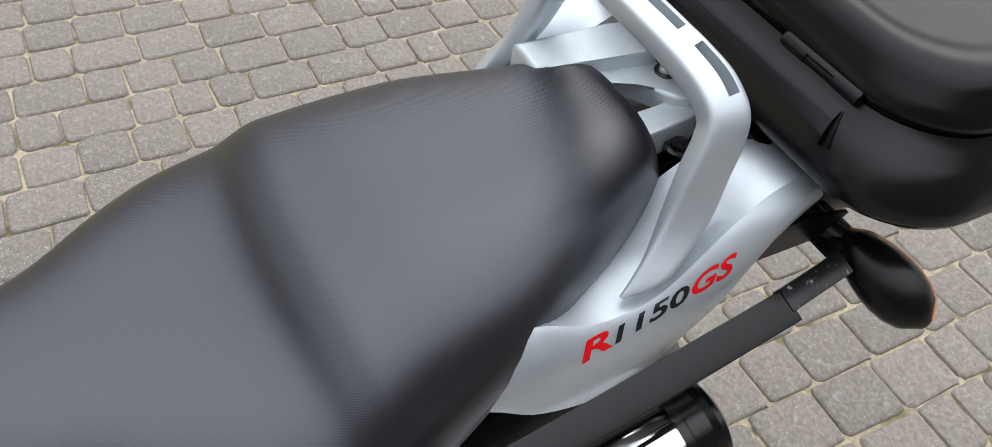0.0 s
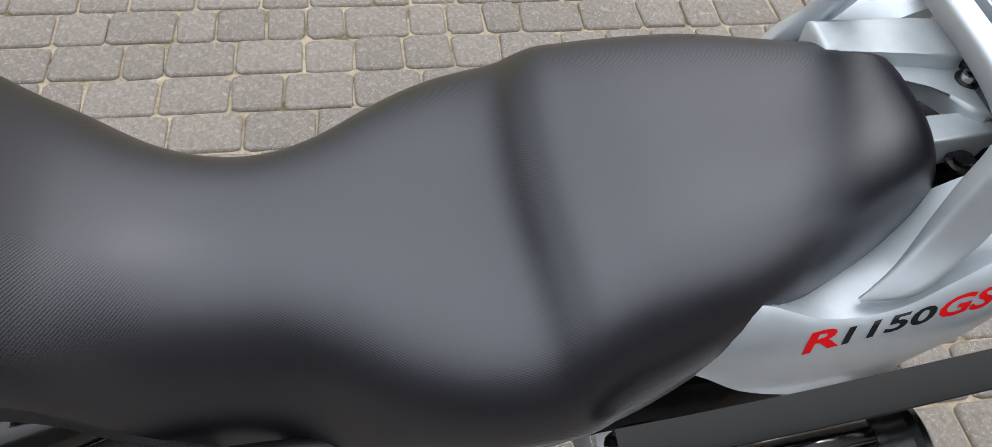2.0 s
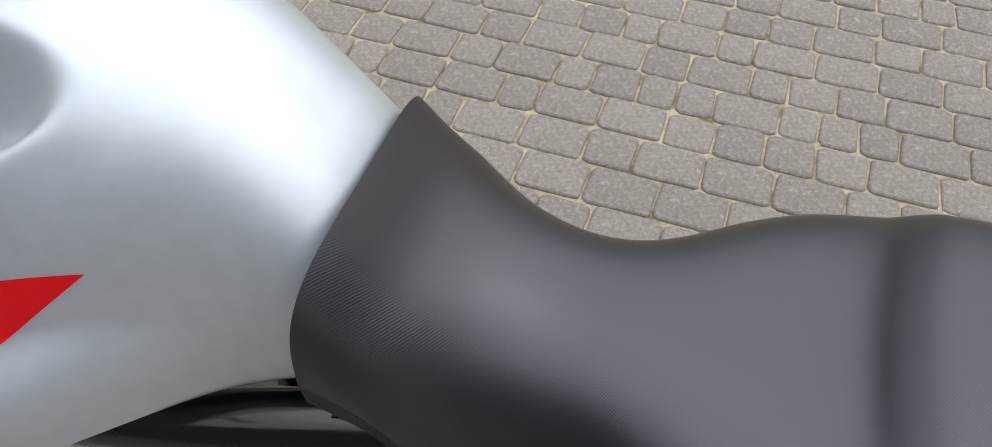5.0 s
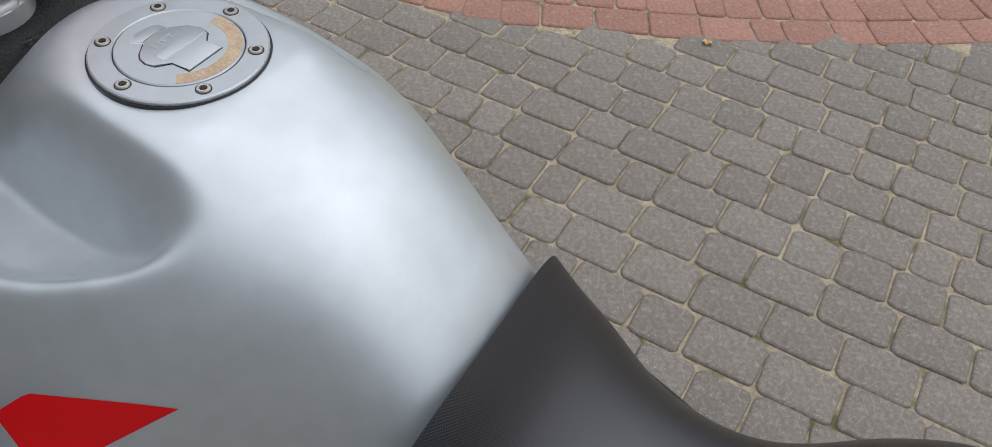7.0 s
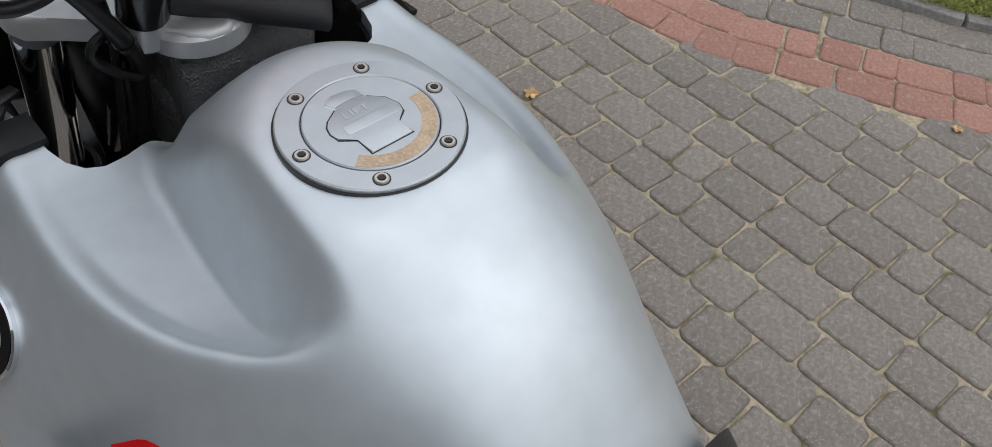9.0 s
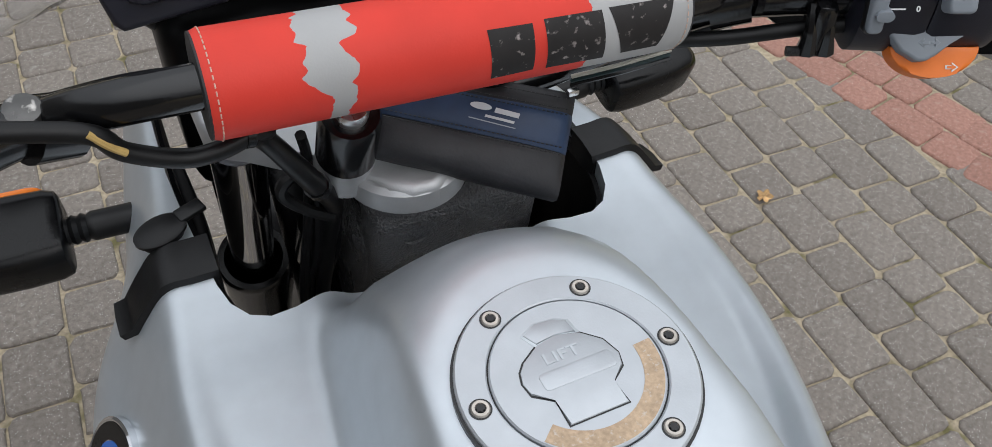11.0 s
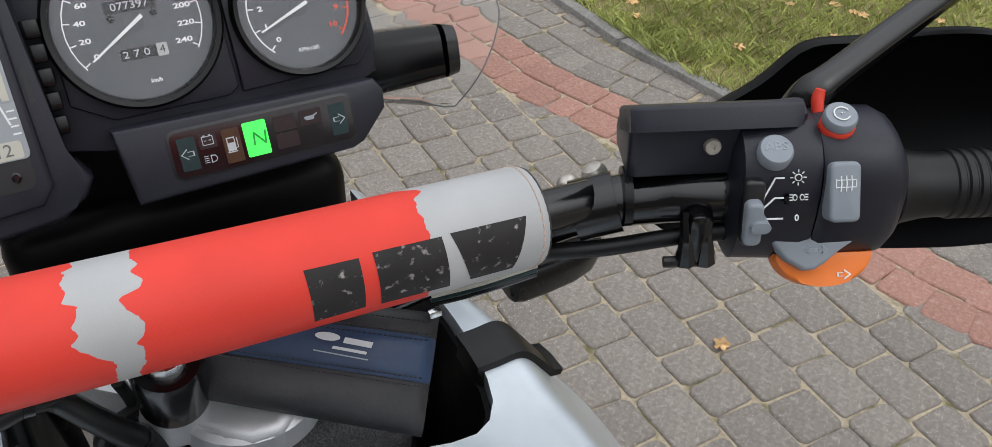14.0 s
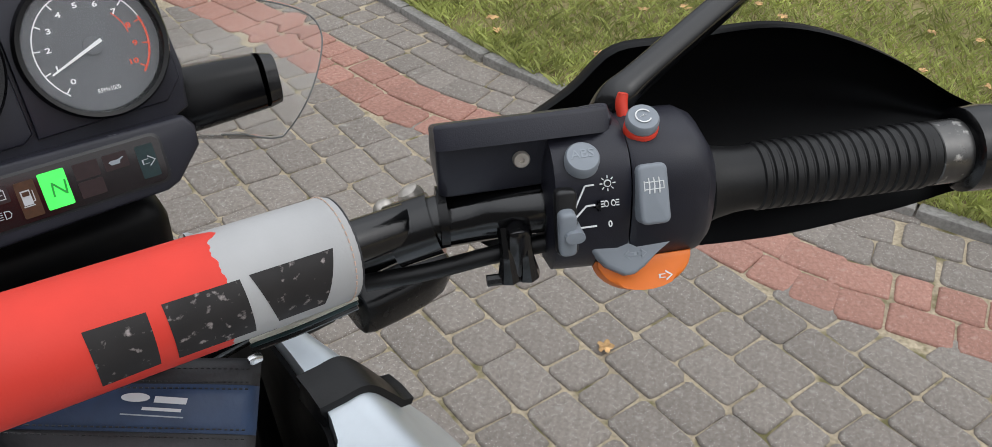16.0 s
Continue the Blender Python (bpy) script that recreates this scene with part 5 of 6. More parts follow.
def switchgear():
    def section(s, r_f, r_u, f=0.0, u=0.0, n=28, p=0.75):
        out = []
        for i in range(n):
            t = 2 * math.pi * i / n
            c, d = math.cos(t), math.sin(t)
            out.append(bar(s, f + r_f * math.copysign(abs(c) ** p, c), u + r_u * math.copysign(abs(d) ** p, d)))
        return out

    body = B()
    loft(body, [section(-0.036, 0.020, 0.028, 0.0, 0.0), section(-0.034, 0.026, 0.036, 0, 0.004), section(-0.005, 0.028, 0.038, 0.0, 0.005), section(0.0, 0.027, 0.036, 0.0, 0.005)])
    loft(body, [section(0.0008, 0.027, 0.0355, 0.0, 0.004), section(0.004, 0.0285, 0.037, 0.0, 0.004), section(0.030, 0.028, 0.036, 0.0, 0.004), section(0.037, 0.0265, 0.033, 0.0, 0.003), section(0.043, 0.020, 0.026)])
    gear = part("switch_housing", body, PANEL, bike, "black right-hand switch housing", 35)
    box = B()
    out = [(-0.004, 0.013), (0.034, 0.008), (0.038, 0.018), (0.034, 0.026), (0.004, 0.0465), (-0.006, 0.044)]
    rings = []
    for s, k, du in ((-0.084, 0.93, 0.0), (-0.081, 1.0, 0.0), (-0.03, 1.0, 0.001), (-0.008, 1.0, 0.003), (-0.004, 0.96, 0.003)):
        cf, cu = 0.014, 0.024
        rings.append([bar(s, cf + (f - cf) * k, cu + (u - cu) * k + du) for f, u in out])
    loft(box, rings)
    es = [e for e in box.edges]
    bmesh.ops.bevel(box, geom=es, offset=0.0048, segments=3, profile=0.5, affect="EDGES", clamp_overlap=True)
    part("brake_reservoir", box, PANEL, gear, "black brake fluid reservoir block", 35)
    lid = B()
    slope = BAR @ Matrix.Translation((0, -0.004, 0.0500)) @ Matrix.Rotation(radians(-30), 4, "X")
    prism(lid, [(-0.084, 0.001), (-0.077, -0.003), (-0.014, -0.003), (-0.006, 0.001), (-0.006, 0.038), (-0.014, 0.043), (-0.078, 0.043), (-0.084, 0.038)], -0.0095, 0.0022, slope, 0.0022, 3)
    part("reservoir_lid", lid, PANEL, gear, "black reservoir lid with chipped edges")
    m = along(bar(-0.046, -0.0052, 0.031), bar(-0.046, -0.03, 0.036))
    part("screw", lathe(B(), [(0.0040, 0.0), (0.0040, 0.0022), (0.0034, 0.0030), (0.0013, 0.0030), (0.0010, 0.0020)], m, 14), BOLTSTEEL, gear, "bright torx screw")

    def key(name, s, f, u, out_f, out_u, profile, mat, label, sx=1.0, sy=1.0):
        m = along(bar(s, f, u), bar(s, f + out_f, u + out_u), BAR_A)
        return part(name, lathe(B(), profile, m @ Matrix.Diagonal((sx, sy, 1, 1)), 32), mat, gear, label), m

    k1, m1 = key("abs_button", -0.0215, -0.018, 0.0330, -0.45, 0.9, [(0.0078, 0), (0.0078, 0.005), (0.0070, 0.0062), (0.0, 0.0065)], GREYKEY, "round grey button")
    tilt = axes(m1.translation, BAR_A, m1.to_3x3() @ V(0, 0, 1))
    part("lettering", text_mesh("ABS", 0.0062, tilt @ Matrix.Translation((0, 0.001, 0.0065)), 0.0001, bold=0.01), SWITCHMARK, gear)
    k2, m2 = key("starter_ring", 0.0085, -0.006, 0.0365, -0.35, 0.94, [(0.0078, 0), (0.0078, 0.006), (0.0071, 0.007), (0.0, 0.007)], REDKEY, "red kill switch collar")
    key("starter_button", 0.0085, -0.008, 0.0435, -0.35, 0.94, [(0.0075, 0), (0.0075, 0.0038), (0.0068, 0.0048), (0.0, 0.0050)], GREYKEY, "grey starter button")
    t2 = axes(bar(0.0085, -0.0098, 0.0484), BAR_A, bar(0, -0.35, 0.94) - bar(0, 0, 0))
    ringp = [(0.0038 * math.cos(radians(a)), 0.0038 * math.sin(radians(a))) for a in range(30, 331, 15)] + [(0.0032 * math.cos(radians(a)), 0.0032 * math.sin(radians(a))) for a in range(330, 29, -15)]
    part("starter_symbol", prism(B(), ringp, 0.0, 0.0003, t2), WHITEPRINT, gear)
    part("starter_symbol", prism(B(), [(-0.0016, -0.0004), (0.0002, 0.0004), (-0.0002, -0.0002), (0.0016, 0.0006), (0.0002, 0.0), (0.0004, 0.0008)], 0.0, 0.0003, t2), WHITEPRINT, gear)
    lever = B()
    sweep(lever, [bar(0.0045, 0.006, 0.038), bar(0.0045, 0.010, 0.044), bar(0.0055, 0.0115, 0.0485)], [0.0026, 0.0030, 0.0024], seg=12)
    part("kill_lever", lever, REDKEY, gear, "red kill switch lever")

    def rocker(name, s, ang, size, mat, label, rise=0.005, turn=0.0):
        """A key on the rider's side of the housing; ang: degrees round the bar from the rear towards the top."""
        a = radians(ang)
        d = -math.cos(a) * BAR_F + math.sin(a) * BAR_U
        o = BAR_O + BAR_A * s + BAR_U * 0.003 + d * 0.0315
        mm = axes(o, BAR_A, d) @ Matrix.Rotation(radians(turn), 4, "Z")
        return part(name, prism(B(), rounded(size[0], size[1], 0.003, 4), -0.004, rise, mm, 0.0018, 3), mat, gear, label), mm

    h1, hm = rocker("heated_grip_switch", 0.0085, 30, (0.0138, 0.027), GREYKEY, "grey heated-grip rocker switch", 0.006)
    for k in (-1, 0, 1):
        part("heat_symbol", prism(B(), [(0.0023 * k - 0.0003, -0.0035), (0.0023 * k + 0.0002, -0.0035), (0.0023 * k + 0.0005, 0.0), (0.0023 * k + 0.0002, 0.0035), (0.0023 * k - 0.0003, 0.0035), (0.0023 * k, 0.0)], 0.006, 0.0064, hm @ Matrix.Translation((0, 0.004, 0))), WHITEPRINT, gear)
    for x0, x1, y0, y1 in ((-0.0046, 0.0046, -0.0018, -0.0014), (-0.0046, 0.0046, 0.0014, 0.0018), (-0.0046, -0.0042, -0.0022, 0.0022), (0.0042, 0.0046, -0.0018, 0.0018)):
        part("heat_symbol", prism(B(), [(x0, y0), (x1, y0), (x1, y1), (x0, y1)], 0.006, 0.0063, hm @ Matrix.Translation((0, 0.004, 0))), WHITEPRINT, gear)
    rocker("light_slot", -0.0305, 14, (0.0100, 0.032), BLACKPRINT, "", 0.0015)
    rocker("light_switch", -0.031, 8, (0.0080, 0.022), GREYKEY, "grey sliding light switch", 0.006)
    rocker("light_switch_nub", -0.0285, 8, (0.0090, 0.0055), GREYKEY, "", 0.0085)
    b1, bm1 = rocker("light_legend", -0.0155, 25, (0.001, 0.001), SATIN, "", 0.001)

    def mark(outline, turn=0):
        part("light_symbol", prism(B(), outline, 0.0012, 0.0018, bm1), WHITEPRINT, gear)

    for (x0, y0), (x1, y1) in (((-0.0125, -0.002), (-0.006, 0.010)), ((-0.006, 0.010), (-0.002, 0.010)), ((-0.0125, -0.005), (-0.006, 0.001)), ((-0.006, 0.001), (-0.002, 0.001)), ((-0.0125, -0.0085), (-0.002, -0.0085))):
        d = V(x1 - x0, y1 - y0, 0).normalized() * 0.00035
        mark([(x0 - d.y, y0 + d.x), (x0 + d.y, y0 - d.x), (x1 + d.y, y1 - d.x), (x1 - d.y, y1 + d.x)])
    disc = [(0.0042 + 0.0017 * math.cos(math.pi * i / 6), 0.010 + 0.0017 * math.sin(math.pi * i / 6)) for i in range(12)]
    mark(disc)
    for hole in ([(0.0042 + (x - 0.0042) * 0.7, 0.010 + (y - 0.010) * 0.7) for x, y in disc], *[[(cx + 0.0007 * math.cos(math.pi * i / 5), 0.001 + 0.0010 * math.sin(math.pi * i / 5)) for i in range(10)] for cx in (0.0030, 0.0062)]):
        part("light_symbol", prism(B(), hole, 0.0014, 0.0021, bm1), SATIN, gear)
    for i in range(8):
        a = math.pi * i / 4
        c, s_ = math.cos(a), math.sin(a)
        mark([(0.0042 + 0.0023 * c - 0.0002 * s_, 0.010 + 0.0023 * s_ + 0.0002 * c), (0.0042 + 0.0023 * c + 0.0002 * s_, 0.010 + 0.0023 * s_ - 0.0002 * c), (0.0042 + 0.0036 * c + 0.0002 * s_, 0.010 + 0.0036 * s_ - 0.0002 * c), (0.0042 + 0.0036 * c - 0.0002 * s_, 0.010 + 0.0036 * s_ + 0.0002 * c)])
    for cx in (0.0030, 0.0062):
        mark([(cx + 0.0011 * math.cos(math.pi * i / 5), 0.001 + 0.0015 * math.sin(math.pi * i / 5)) for i in range(10)])
    for cx in (0.0006, 0.0074):
        for j in (-1, 0, 1):
            mark([(cx, 0.001 + 0.0012 * j - 0.0002), (cx + 0.0015, 0.001 + 0.0012 * j - 0.0002), (cx + 0.0015, 0.001 + 0.0012 * j + 0.0002), (cx, 0.001 + 0.0012 * j + 0.0002)])
    part("lettering", text_mesh("0", 0.0040, bm1 @ Matrix.Translation((0.0042, -0.0085, 0.0015)), 0.0002, bold=0.02), WHITEPRINT, gear)
    # turn signal levers below
    am = axes(bar(0.005, -0.026, -0.022), BAR_A, -0.75 * BAR_F + 0.66 * BAR_U)
    horn = [(-0.0205, 0.0035), (-0.0150, -0.0040), (-0.0070, -0.0090), (-0.0030, -0.0088), (0.0020, -0.0060), (0.0080, -0.0005), (0.0150, 0.0040), (0.0215, 0.0070), (0.0225, 0.0100), (0.0, 0.0105), (-0.0205, 0.0065)]
    part("cancel_lever", prism(B(), [(x * 1.08, y * 1.05) for x, y in horn], 0.001, 0.008, am @ Matrix.Translation((0, 0.004, 0)), 0.0025, 3), GREYKEY, gear, "grey indicator cancel paddle")
    half = [(0.0235 * math.cos(radians(a)) + 0.002, 0.0165 * math.sin(radians(a)) + 0.003) for a in range(180, 361, 12)]
    part("indicator_lever", prism(B(), half, -0.010, 0.001, am @ Matrix.Translation((0.002, 0.0, 0)), 0.002, 2), ORANGE, gear, "orange indicator paddle")
    ar = [(-0.004, -0.0012), (0.0, -0.0012), (0.0, -0.003), (0.004, 0.0), (0.0, 0.003), (0.0, 0.0012), (-0.004, 0.0012)]
    part("arrow_symbol", prism(B(), [(x * 0.85, y * 0.85) for x, y in ar], 0.001, 0.0014, am @ Matrix.Translation((0.013, -0.008, 0))), WHITEPRINT, gear)
    part("arrow_symbol", prism(B(), [(x * 0.6 - 0.0001, y * 0.5) for x, y in ar], 0.001, 0.0018, am @ Matrix.Translation((0.013, -0.008, 0))), ORANGE, gear)
    for sgn in (-1, 1):
        part("arrow_symbol", prism(B(), [(x * 0.7 * sgn + 0.0028 * sgn, y * 0.8) for x, y in ar], 0.008, 0.0084, am @ Matrix.Translation((-0.002, 0.004, 0))), SWITCHMARK, gear)
        part("arrow_symbol", prism(B(), [(x * 0.48 * sgn + 0.0028 * sgn, y * 0.5) for x, y in ar], 0.008, 0.0088, am @ Matrix.Translation((-0.002, 0.004, 0))), GREYKEY, gear)
    # clamp below the bar
    part("lever_clamp", rbox(B(), (0.012, 0.022, 0.030), 0.004, BAR @ Matrix.Translation((-0.050, -0.012, -0.012)), 2), SATIN, gear)
    for s in (-0.056, -0.047):
        part("clip_plate", sweep(B(), [bar(s, -0.014, 0.000), bar(s, -0.020, -0.012), bar(s + 0.001, -0.019, -0.026)], [0.0035, 0.0035, 0.006], seg=8), SATIN, gear)
    part("clip_bolt", sweep(B(), [bar(-0.066, -0.020, -0.026), bar(-0.042, -0.020, -0.026)], 0.0028, seg=8), SCRATCHED, gear)
    part("brake_lever", sweep(B(), [bar(-0.07, 0.050, -0.006), bar(-0.04, 0.055, -0.012), bar(0.02, 0.055, -0.022), bar(0.14, 0.035, -0.026)], [0.009, 0.008, 0.007, 0.006], seg=12), GLOSS, gear, "black brake lever")


switchgear()


def grip():
    prof = [(0.0185, 0.043), (0.0195, 0.0445), (0.0180, 0.049), (0.0163, 0.058), (0.0158, 0.066)]
    h = 0.070
    while h < 0.158:
        prof += [(0.0160, h), (0.0169, h + 0.0008), (0.0169, h + 0.0036), (0.0160, h + 0.0044)]
        h += 0.0052
    prof += [(0.0160, 0.1615), (0.0110, 0.163)]
    m = along(BAR_O, bar(1, 0, 0))
    one = part("handlebar_grip", lathe(B(), prof, m, 40), RUBBER, bike, "ribbed black rubber handlebar grip", 30)
    part("bar_end_ring", lathe(B(), [(0.0158, 0.162), (0.0163, 0.1625), (0.0163, 0.178), (0.0150, 0.179)], m, 32), WORNSTEEL, one, "worn metal ring at the grip end")
    part("bar_end_weight", lathe(B(), [(0.0185, 0.178), (0.0215, 0.180), (0.0220, 0.190), (0.0205, 0.215), (0.012, 0.225)], m, 32), SATIN, one, "black bar end weight")


grip()


def hand_guard():
    table = [(-0.072, 0.056, -0.010, 0.030, -0.026), (-0.06, 0.062, 0.0, 0.024, -0.036), (-0.03, 0.072, 0.012, 0.028, -0.044), (-0.006, 0.077, 0.024, 0.030, -0.050), (0.0155, 0.082, 0.040, 0.030, -0.054), (0.043, 0.086, 0.0405, 0.026, -0.056), (0.092, 0.088, 0.0425, 0.020, -0.053), (0.115, 0.084, 0.042, 0.016, -0.048), (0.14, 0.075, 0.037, 0.013, -0.042), (0.165, 0.060, 0.028, 0.010, -0.036), (0.19, 0.042, 0.014, 0.008, -0.028), (0.212, 0.018, 0.010, 0.0, -0.018)]
    keys = [[(r[0], r[k]) for r in table] for k in range(1, 5)]
    bm = B()
    rings = []
    for i in range(45):
        s = -0.072 + 0.284 * i / 44
        f, top, back, bot = (curve_at(k, s) for k in keys)
        outer = [(f - 0.016, top), (f - 0.004, top - 0.004), (f + 0.006, (top + bot) / 2), (f - 0.008, bot + 0.012), (f - 0.030, bot), (back, bot - 0.004)]
        line = smooth_line([V(0, a, b) for a, b in outer], 3)
        inner = [p + V(0, -0.0035, 0.002) for p in line][::-1]
        rings.append([bar(s, p.y, p.z) for p in line + inner])
    loft(bm, rings)
    part("hand_guard", bm, GUARD, bike, "black plastic hand guard around the grip", 50)


hand_guard()


def mirror_stem():
    part("mirror_stem", sweep(B(), [(0.258, 0.122, 1.195), (0.262, 0.118, 1.214), (0.275, 0.118, 1.222), (0.352, 0.131, 1.241), (0.50, 0.155, 1.278), (0.62, 0.17, 1.33)], [0.011, 0.010, 0.008, 0.0075, 0.007, 0.007], seg=14), SATIN, bike, "black mirror stem")


mirror_stem()

# dash
DASH = Matrix.Translation((0, 0.374, 1.18)) @ Matrix(((1, 0, 0), (0, 0.42, -0.9075), (0, 0.9075, 0.42))).to_4x4()


def gauge(cx, cy, r, name, label):
    m = DASH @ Matrix.Translation((cx, cy, 0))
    ring = part(name, lathe(B(), [(r * 0.91, -0.012), (r * 0.91, -0.001), (r * 0.935, 0.0035), (r * 0.995, 0.004), (r * 1.03, 0.001), (r * 1.03, -0.020)], m, 64, False), PLASTIC, bike, label)
    part("dial_face", lathe(B(), [(r * 0.92, -0.008), (r * 0.92, -0.0046), (0.0, -0.0046)], m, 48), DIAL, ring)
    pane = part("dial_glass", lathe(B(), [(r * 0.915, -0.0012), (r * 0.915, -0.0004), (0.0, 0.0002)], m, 48), GLASS, ring, "clear dial glass")
    pane.visible_shadow = False
    return ring, m @ Matrix.Translation((0, 0, -0.0045))


def dash():
    outline = [(-0.066, -0.052), (-0.030, -0.060), (0.10, -0.060), (0.137, -0.045), (0.140, -0.020), (0.137, 0.060), (0.10, 0.085), (-0.066, 0.085)]
    panel = part("dash_panel", prism(B(), outline, -0.050, -0.010, DASH, 0.003), PANEL, bike, "dark grey instrument panel")
    part("dial_plate", prism(B(), [(-0.050, -0.028), (-0.028, -0.041), (0.040, -0.0405), (0.046, -0.036), (0.044, 0.07), (-0.05, 0.07)], -0.012, -0.0055, DASH, 0.002), PANEL, panel)
    part("dial_plate", prism(B(), [(0.048, -0.040), (0.125, -0.038), (0.136, -0.026), (0.136, 0.06), (0.047, 0.07)], -0.012, -0.0055, DASH, 0.002), PANEL, panel)
    # speedometer
    ring, m = gauge(-0.004, 0.012, 0.0485, "speedometer", "round speedometer with white figures on charcoal")

    def tick(m, r0, r1, a, w, mat):
        c, s = math.cos(a), math.sin(a)
        part("dial_mark", prism(B(), [(r0 * c - w * s, r0 * s + w * c), (r0 * c + w * s, r0 * s - w * c), (r1 * c + w * s, r1 * s - w * c), (r1 * c - w * s, r1 * s + w * c)], 0, 0.0002, m), mat, ring)

    def arc(m, r0, r1, a0, a1, mat):
        n = 24
        pts = [(r0 * math.cos(radians(a0 + (a1 - a0) * i / n)), r0 * math.sin(radians(a0 + (a1 - a0) * i / n))) for i in range(n + 1)]
        pts += [(r1 * math.cos(radians(a1 + (a0 - a1) * i / n)), r1 * math.sin(radians(a1 + (a0 - a1) * i / n))) for i in range(n + 1)]
        part("dial_scale", prism(B(), pts, 0, 0.0002, m), mat, ring)

    arc(m, 0.0384, 0.0377, 215, -33, WHITEPRINT)
    for k in range(13):
        a = radians(212 - 20.2 * k)
        tick(m, 0.0376, 0.0340, a, 0.00035, WHITEPRINT)
        part("lettering", text_mesh(str(20 * k), 0.0041, m @ Matrix.Translation((0.0290 * math.cos(a), 0.0290 * math.sin(a), 0.0002)), 0.0001, bold=0.025, width=1.6), WHITEPRINT, ring)
    part("odometer_window", prism(B(), rounded(0.029, 0.0070, 0.001, 2, 0.0, 0.0100), 0, 0.0002, m), BLACKPRINT, ring)
    part("lettering", text_mesh("077397", 0.0062, m @ Matrix.Translation((0.0, 0.0100, 0.0003)), 0.0001, width=1.15), GREYPRINT, ring)
    part("trip_window", prism(B(), rounded(0.027, 0.0068, 0.001, 2, 0.0015, -0.0175), 0, 0.0002, m), BLACKPRINT, ring)
    part("lettering", text_mesh("2 7 0", 0.0058, m @ Matrix.Translation((-0.0030, -0.0175, 0.0003)), 0.0001, width=1.3), GREYPRINT, ring)
    part("trip_tenths", prism(B(), rounded(0.0062, 0.0075, 0.0006, 2, 0.0117, -0.0175), 0, 0.0003, m), GREYVINYL, ring)
    part("lettering", text_mesh("4", 0.0066, m @ Matrix.Translation((0.0117, -0.0175, 0.0004)), 0.0001), BLACKPRINT, ring)
    part("lettering", text_mesh("km/h", 0.0036, m @ Matrix.Translation((0.004, -0.0345, 0.0002)), 0.0001, bold=0.02, width=0.9), WHITEPRINT, ring)

    def needle(m, ang, length):
        mm = m @ Matrix.Rotation(radians(ang), 4, "Z")
        part("needle", prism(B(), [(-0.006, -0.0011), (length, -0.0005), (length, 0.0005), (-0.006, 0.0011)], 0.0012, 0.002, mm), WHITEPRINT, ring)
        part("needle_hub", lathe(B(), [(0.0055, 0), (0.0055, 0.0010), (0.004, 0.0014), (0, 0.0014)], m, 20), DIAL, ring)

    needle(m, 213, 0.0325)
    for x in (-0.012, 0.012):
        part("dial_screw", lathe(B(), [(0.0022, 0), (0.0022, 0.0004), (0, 0.0006)], m @ Matrix.Translation((x, 0.004, 0)), 12), SATIN, ring)
    # rev counter
    ring, m = gauge(0.093, 0.004, 0.0415, "rev_counter", "round rev counter with white figures and red zone")
    arc(m, 0.0325, 0.0317, 230, 20, WHITEPRINT)
    arc(m, 0.0325, 0.0313, 20, -42, REDMARK)
    arc(m, 0.0225, 0.0219, 45, 8, REDMARK)
    for k in range(11):
        a = radians(226 - 26.2 * k)
        mat = REDMARK if k > 7 else WHITEPRINT
        tick(m, 0.0316, 0.0282, a, 0.0004, mat)
        part("lettering", text_mesh(str(k), 0.0042, m @ Matrix.Translation((0.0240 * math.cos(a), 0.0240 * math.sin(a), 0.0002)), 0.0001, bold=0.03, width=1.5), mat, ring)
    part("lettering", text_mesh("RPMx1000", 0.0038, m @ Matrix.Translation((0.001, -0.0262, 0.0002)), 0.0001, width=0.8), WHITEPRINT, ring)
    needle(m, 203, 0.0285)
    # warning lamps
    hood = part("lamp_panel", prism(B(), [(-0.034, -0.046), (0.126, -0.0485), (0.131, -0.056), (0.130, -0.068), (0.112, -0.086), (0.104, -0.089), (-0.029, -0.0915)], -0.012, 0.014, DASH @ Matrix.Translation((0, 0.001, 0)), 0.003, 3), PANEL, bike, "dark grey warning lamp panel")
    wm = DASH @ Matrix.Translation((0.0508, -0.0672, 0.0145))
    part("window_rim", prism(B(), rounded(0.1150, 0.0310, 0.006, 4), -0.003, -0.0003, wm, 0.0004), BLACKPRINT, hood)
    part("lamp_window", prism(B(), rounded(0.1115, 0.0275, 0.005, 4), -0.002, 0.0, wm), SMOKED, hood, "smoked warning lamp window")
    wm = wm @ Matrix.Diagonal((0.95, 0.90, 1, 1))

    def lamp(cx, cy, w, h, mat, name="lamp"):
        part(name, prism(B(), rounded(w, h, 0.0008, 2, cx, cy), 0, 0.0003, wm), mat, hood)

    lamp(-0.049, 0, 0.011, 0.022, LAMPTEAL)
    lamp(0.049, 0, 0.011, 0.022, LAMPTEAL)
    lamp(-0.0215, -0.001, 0.011, 0.023, LAMPAMBER)
    lamp(-0.0060, 0, 0.0150, 0.0235, LAMPGREEN, "neutral_lamp")
    lamp(-0.036, 0.006, 0.011, 0.0105, LAMPRED)
    for cx, cy in ((0.0135, 0.006), (0.0135, -0.006), (0.031, 0.006)):
        lamp(cx, cy, 0.0145, 0.0105, LAMPRED)

    def icon(outline, mat=GREYPRINT):
        part("lamp_symbol", prism(B(), outline, 0.0003, 0.0006, wm), mat, hood)

    ar = [(-0.0045, -0.0018), (0.0, -0.0018), (0.0, -0.0042), (0.0048, 0.0), (0.0, 0.0042), (0.0, 0.0018), (-0.0045, 0.0018)]
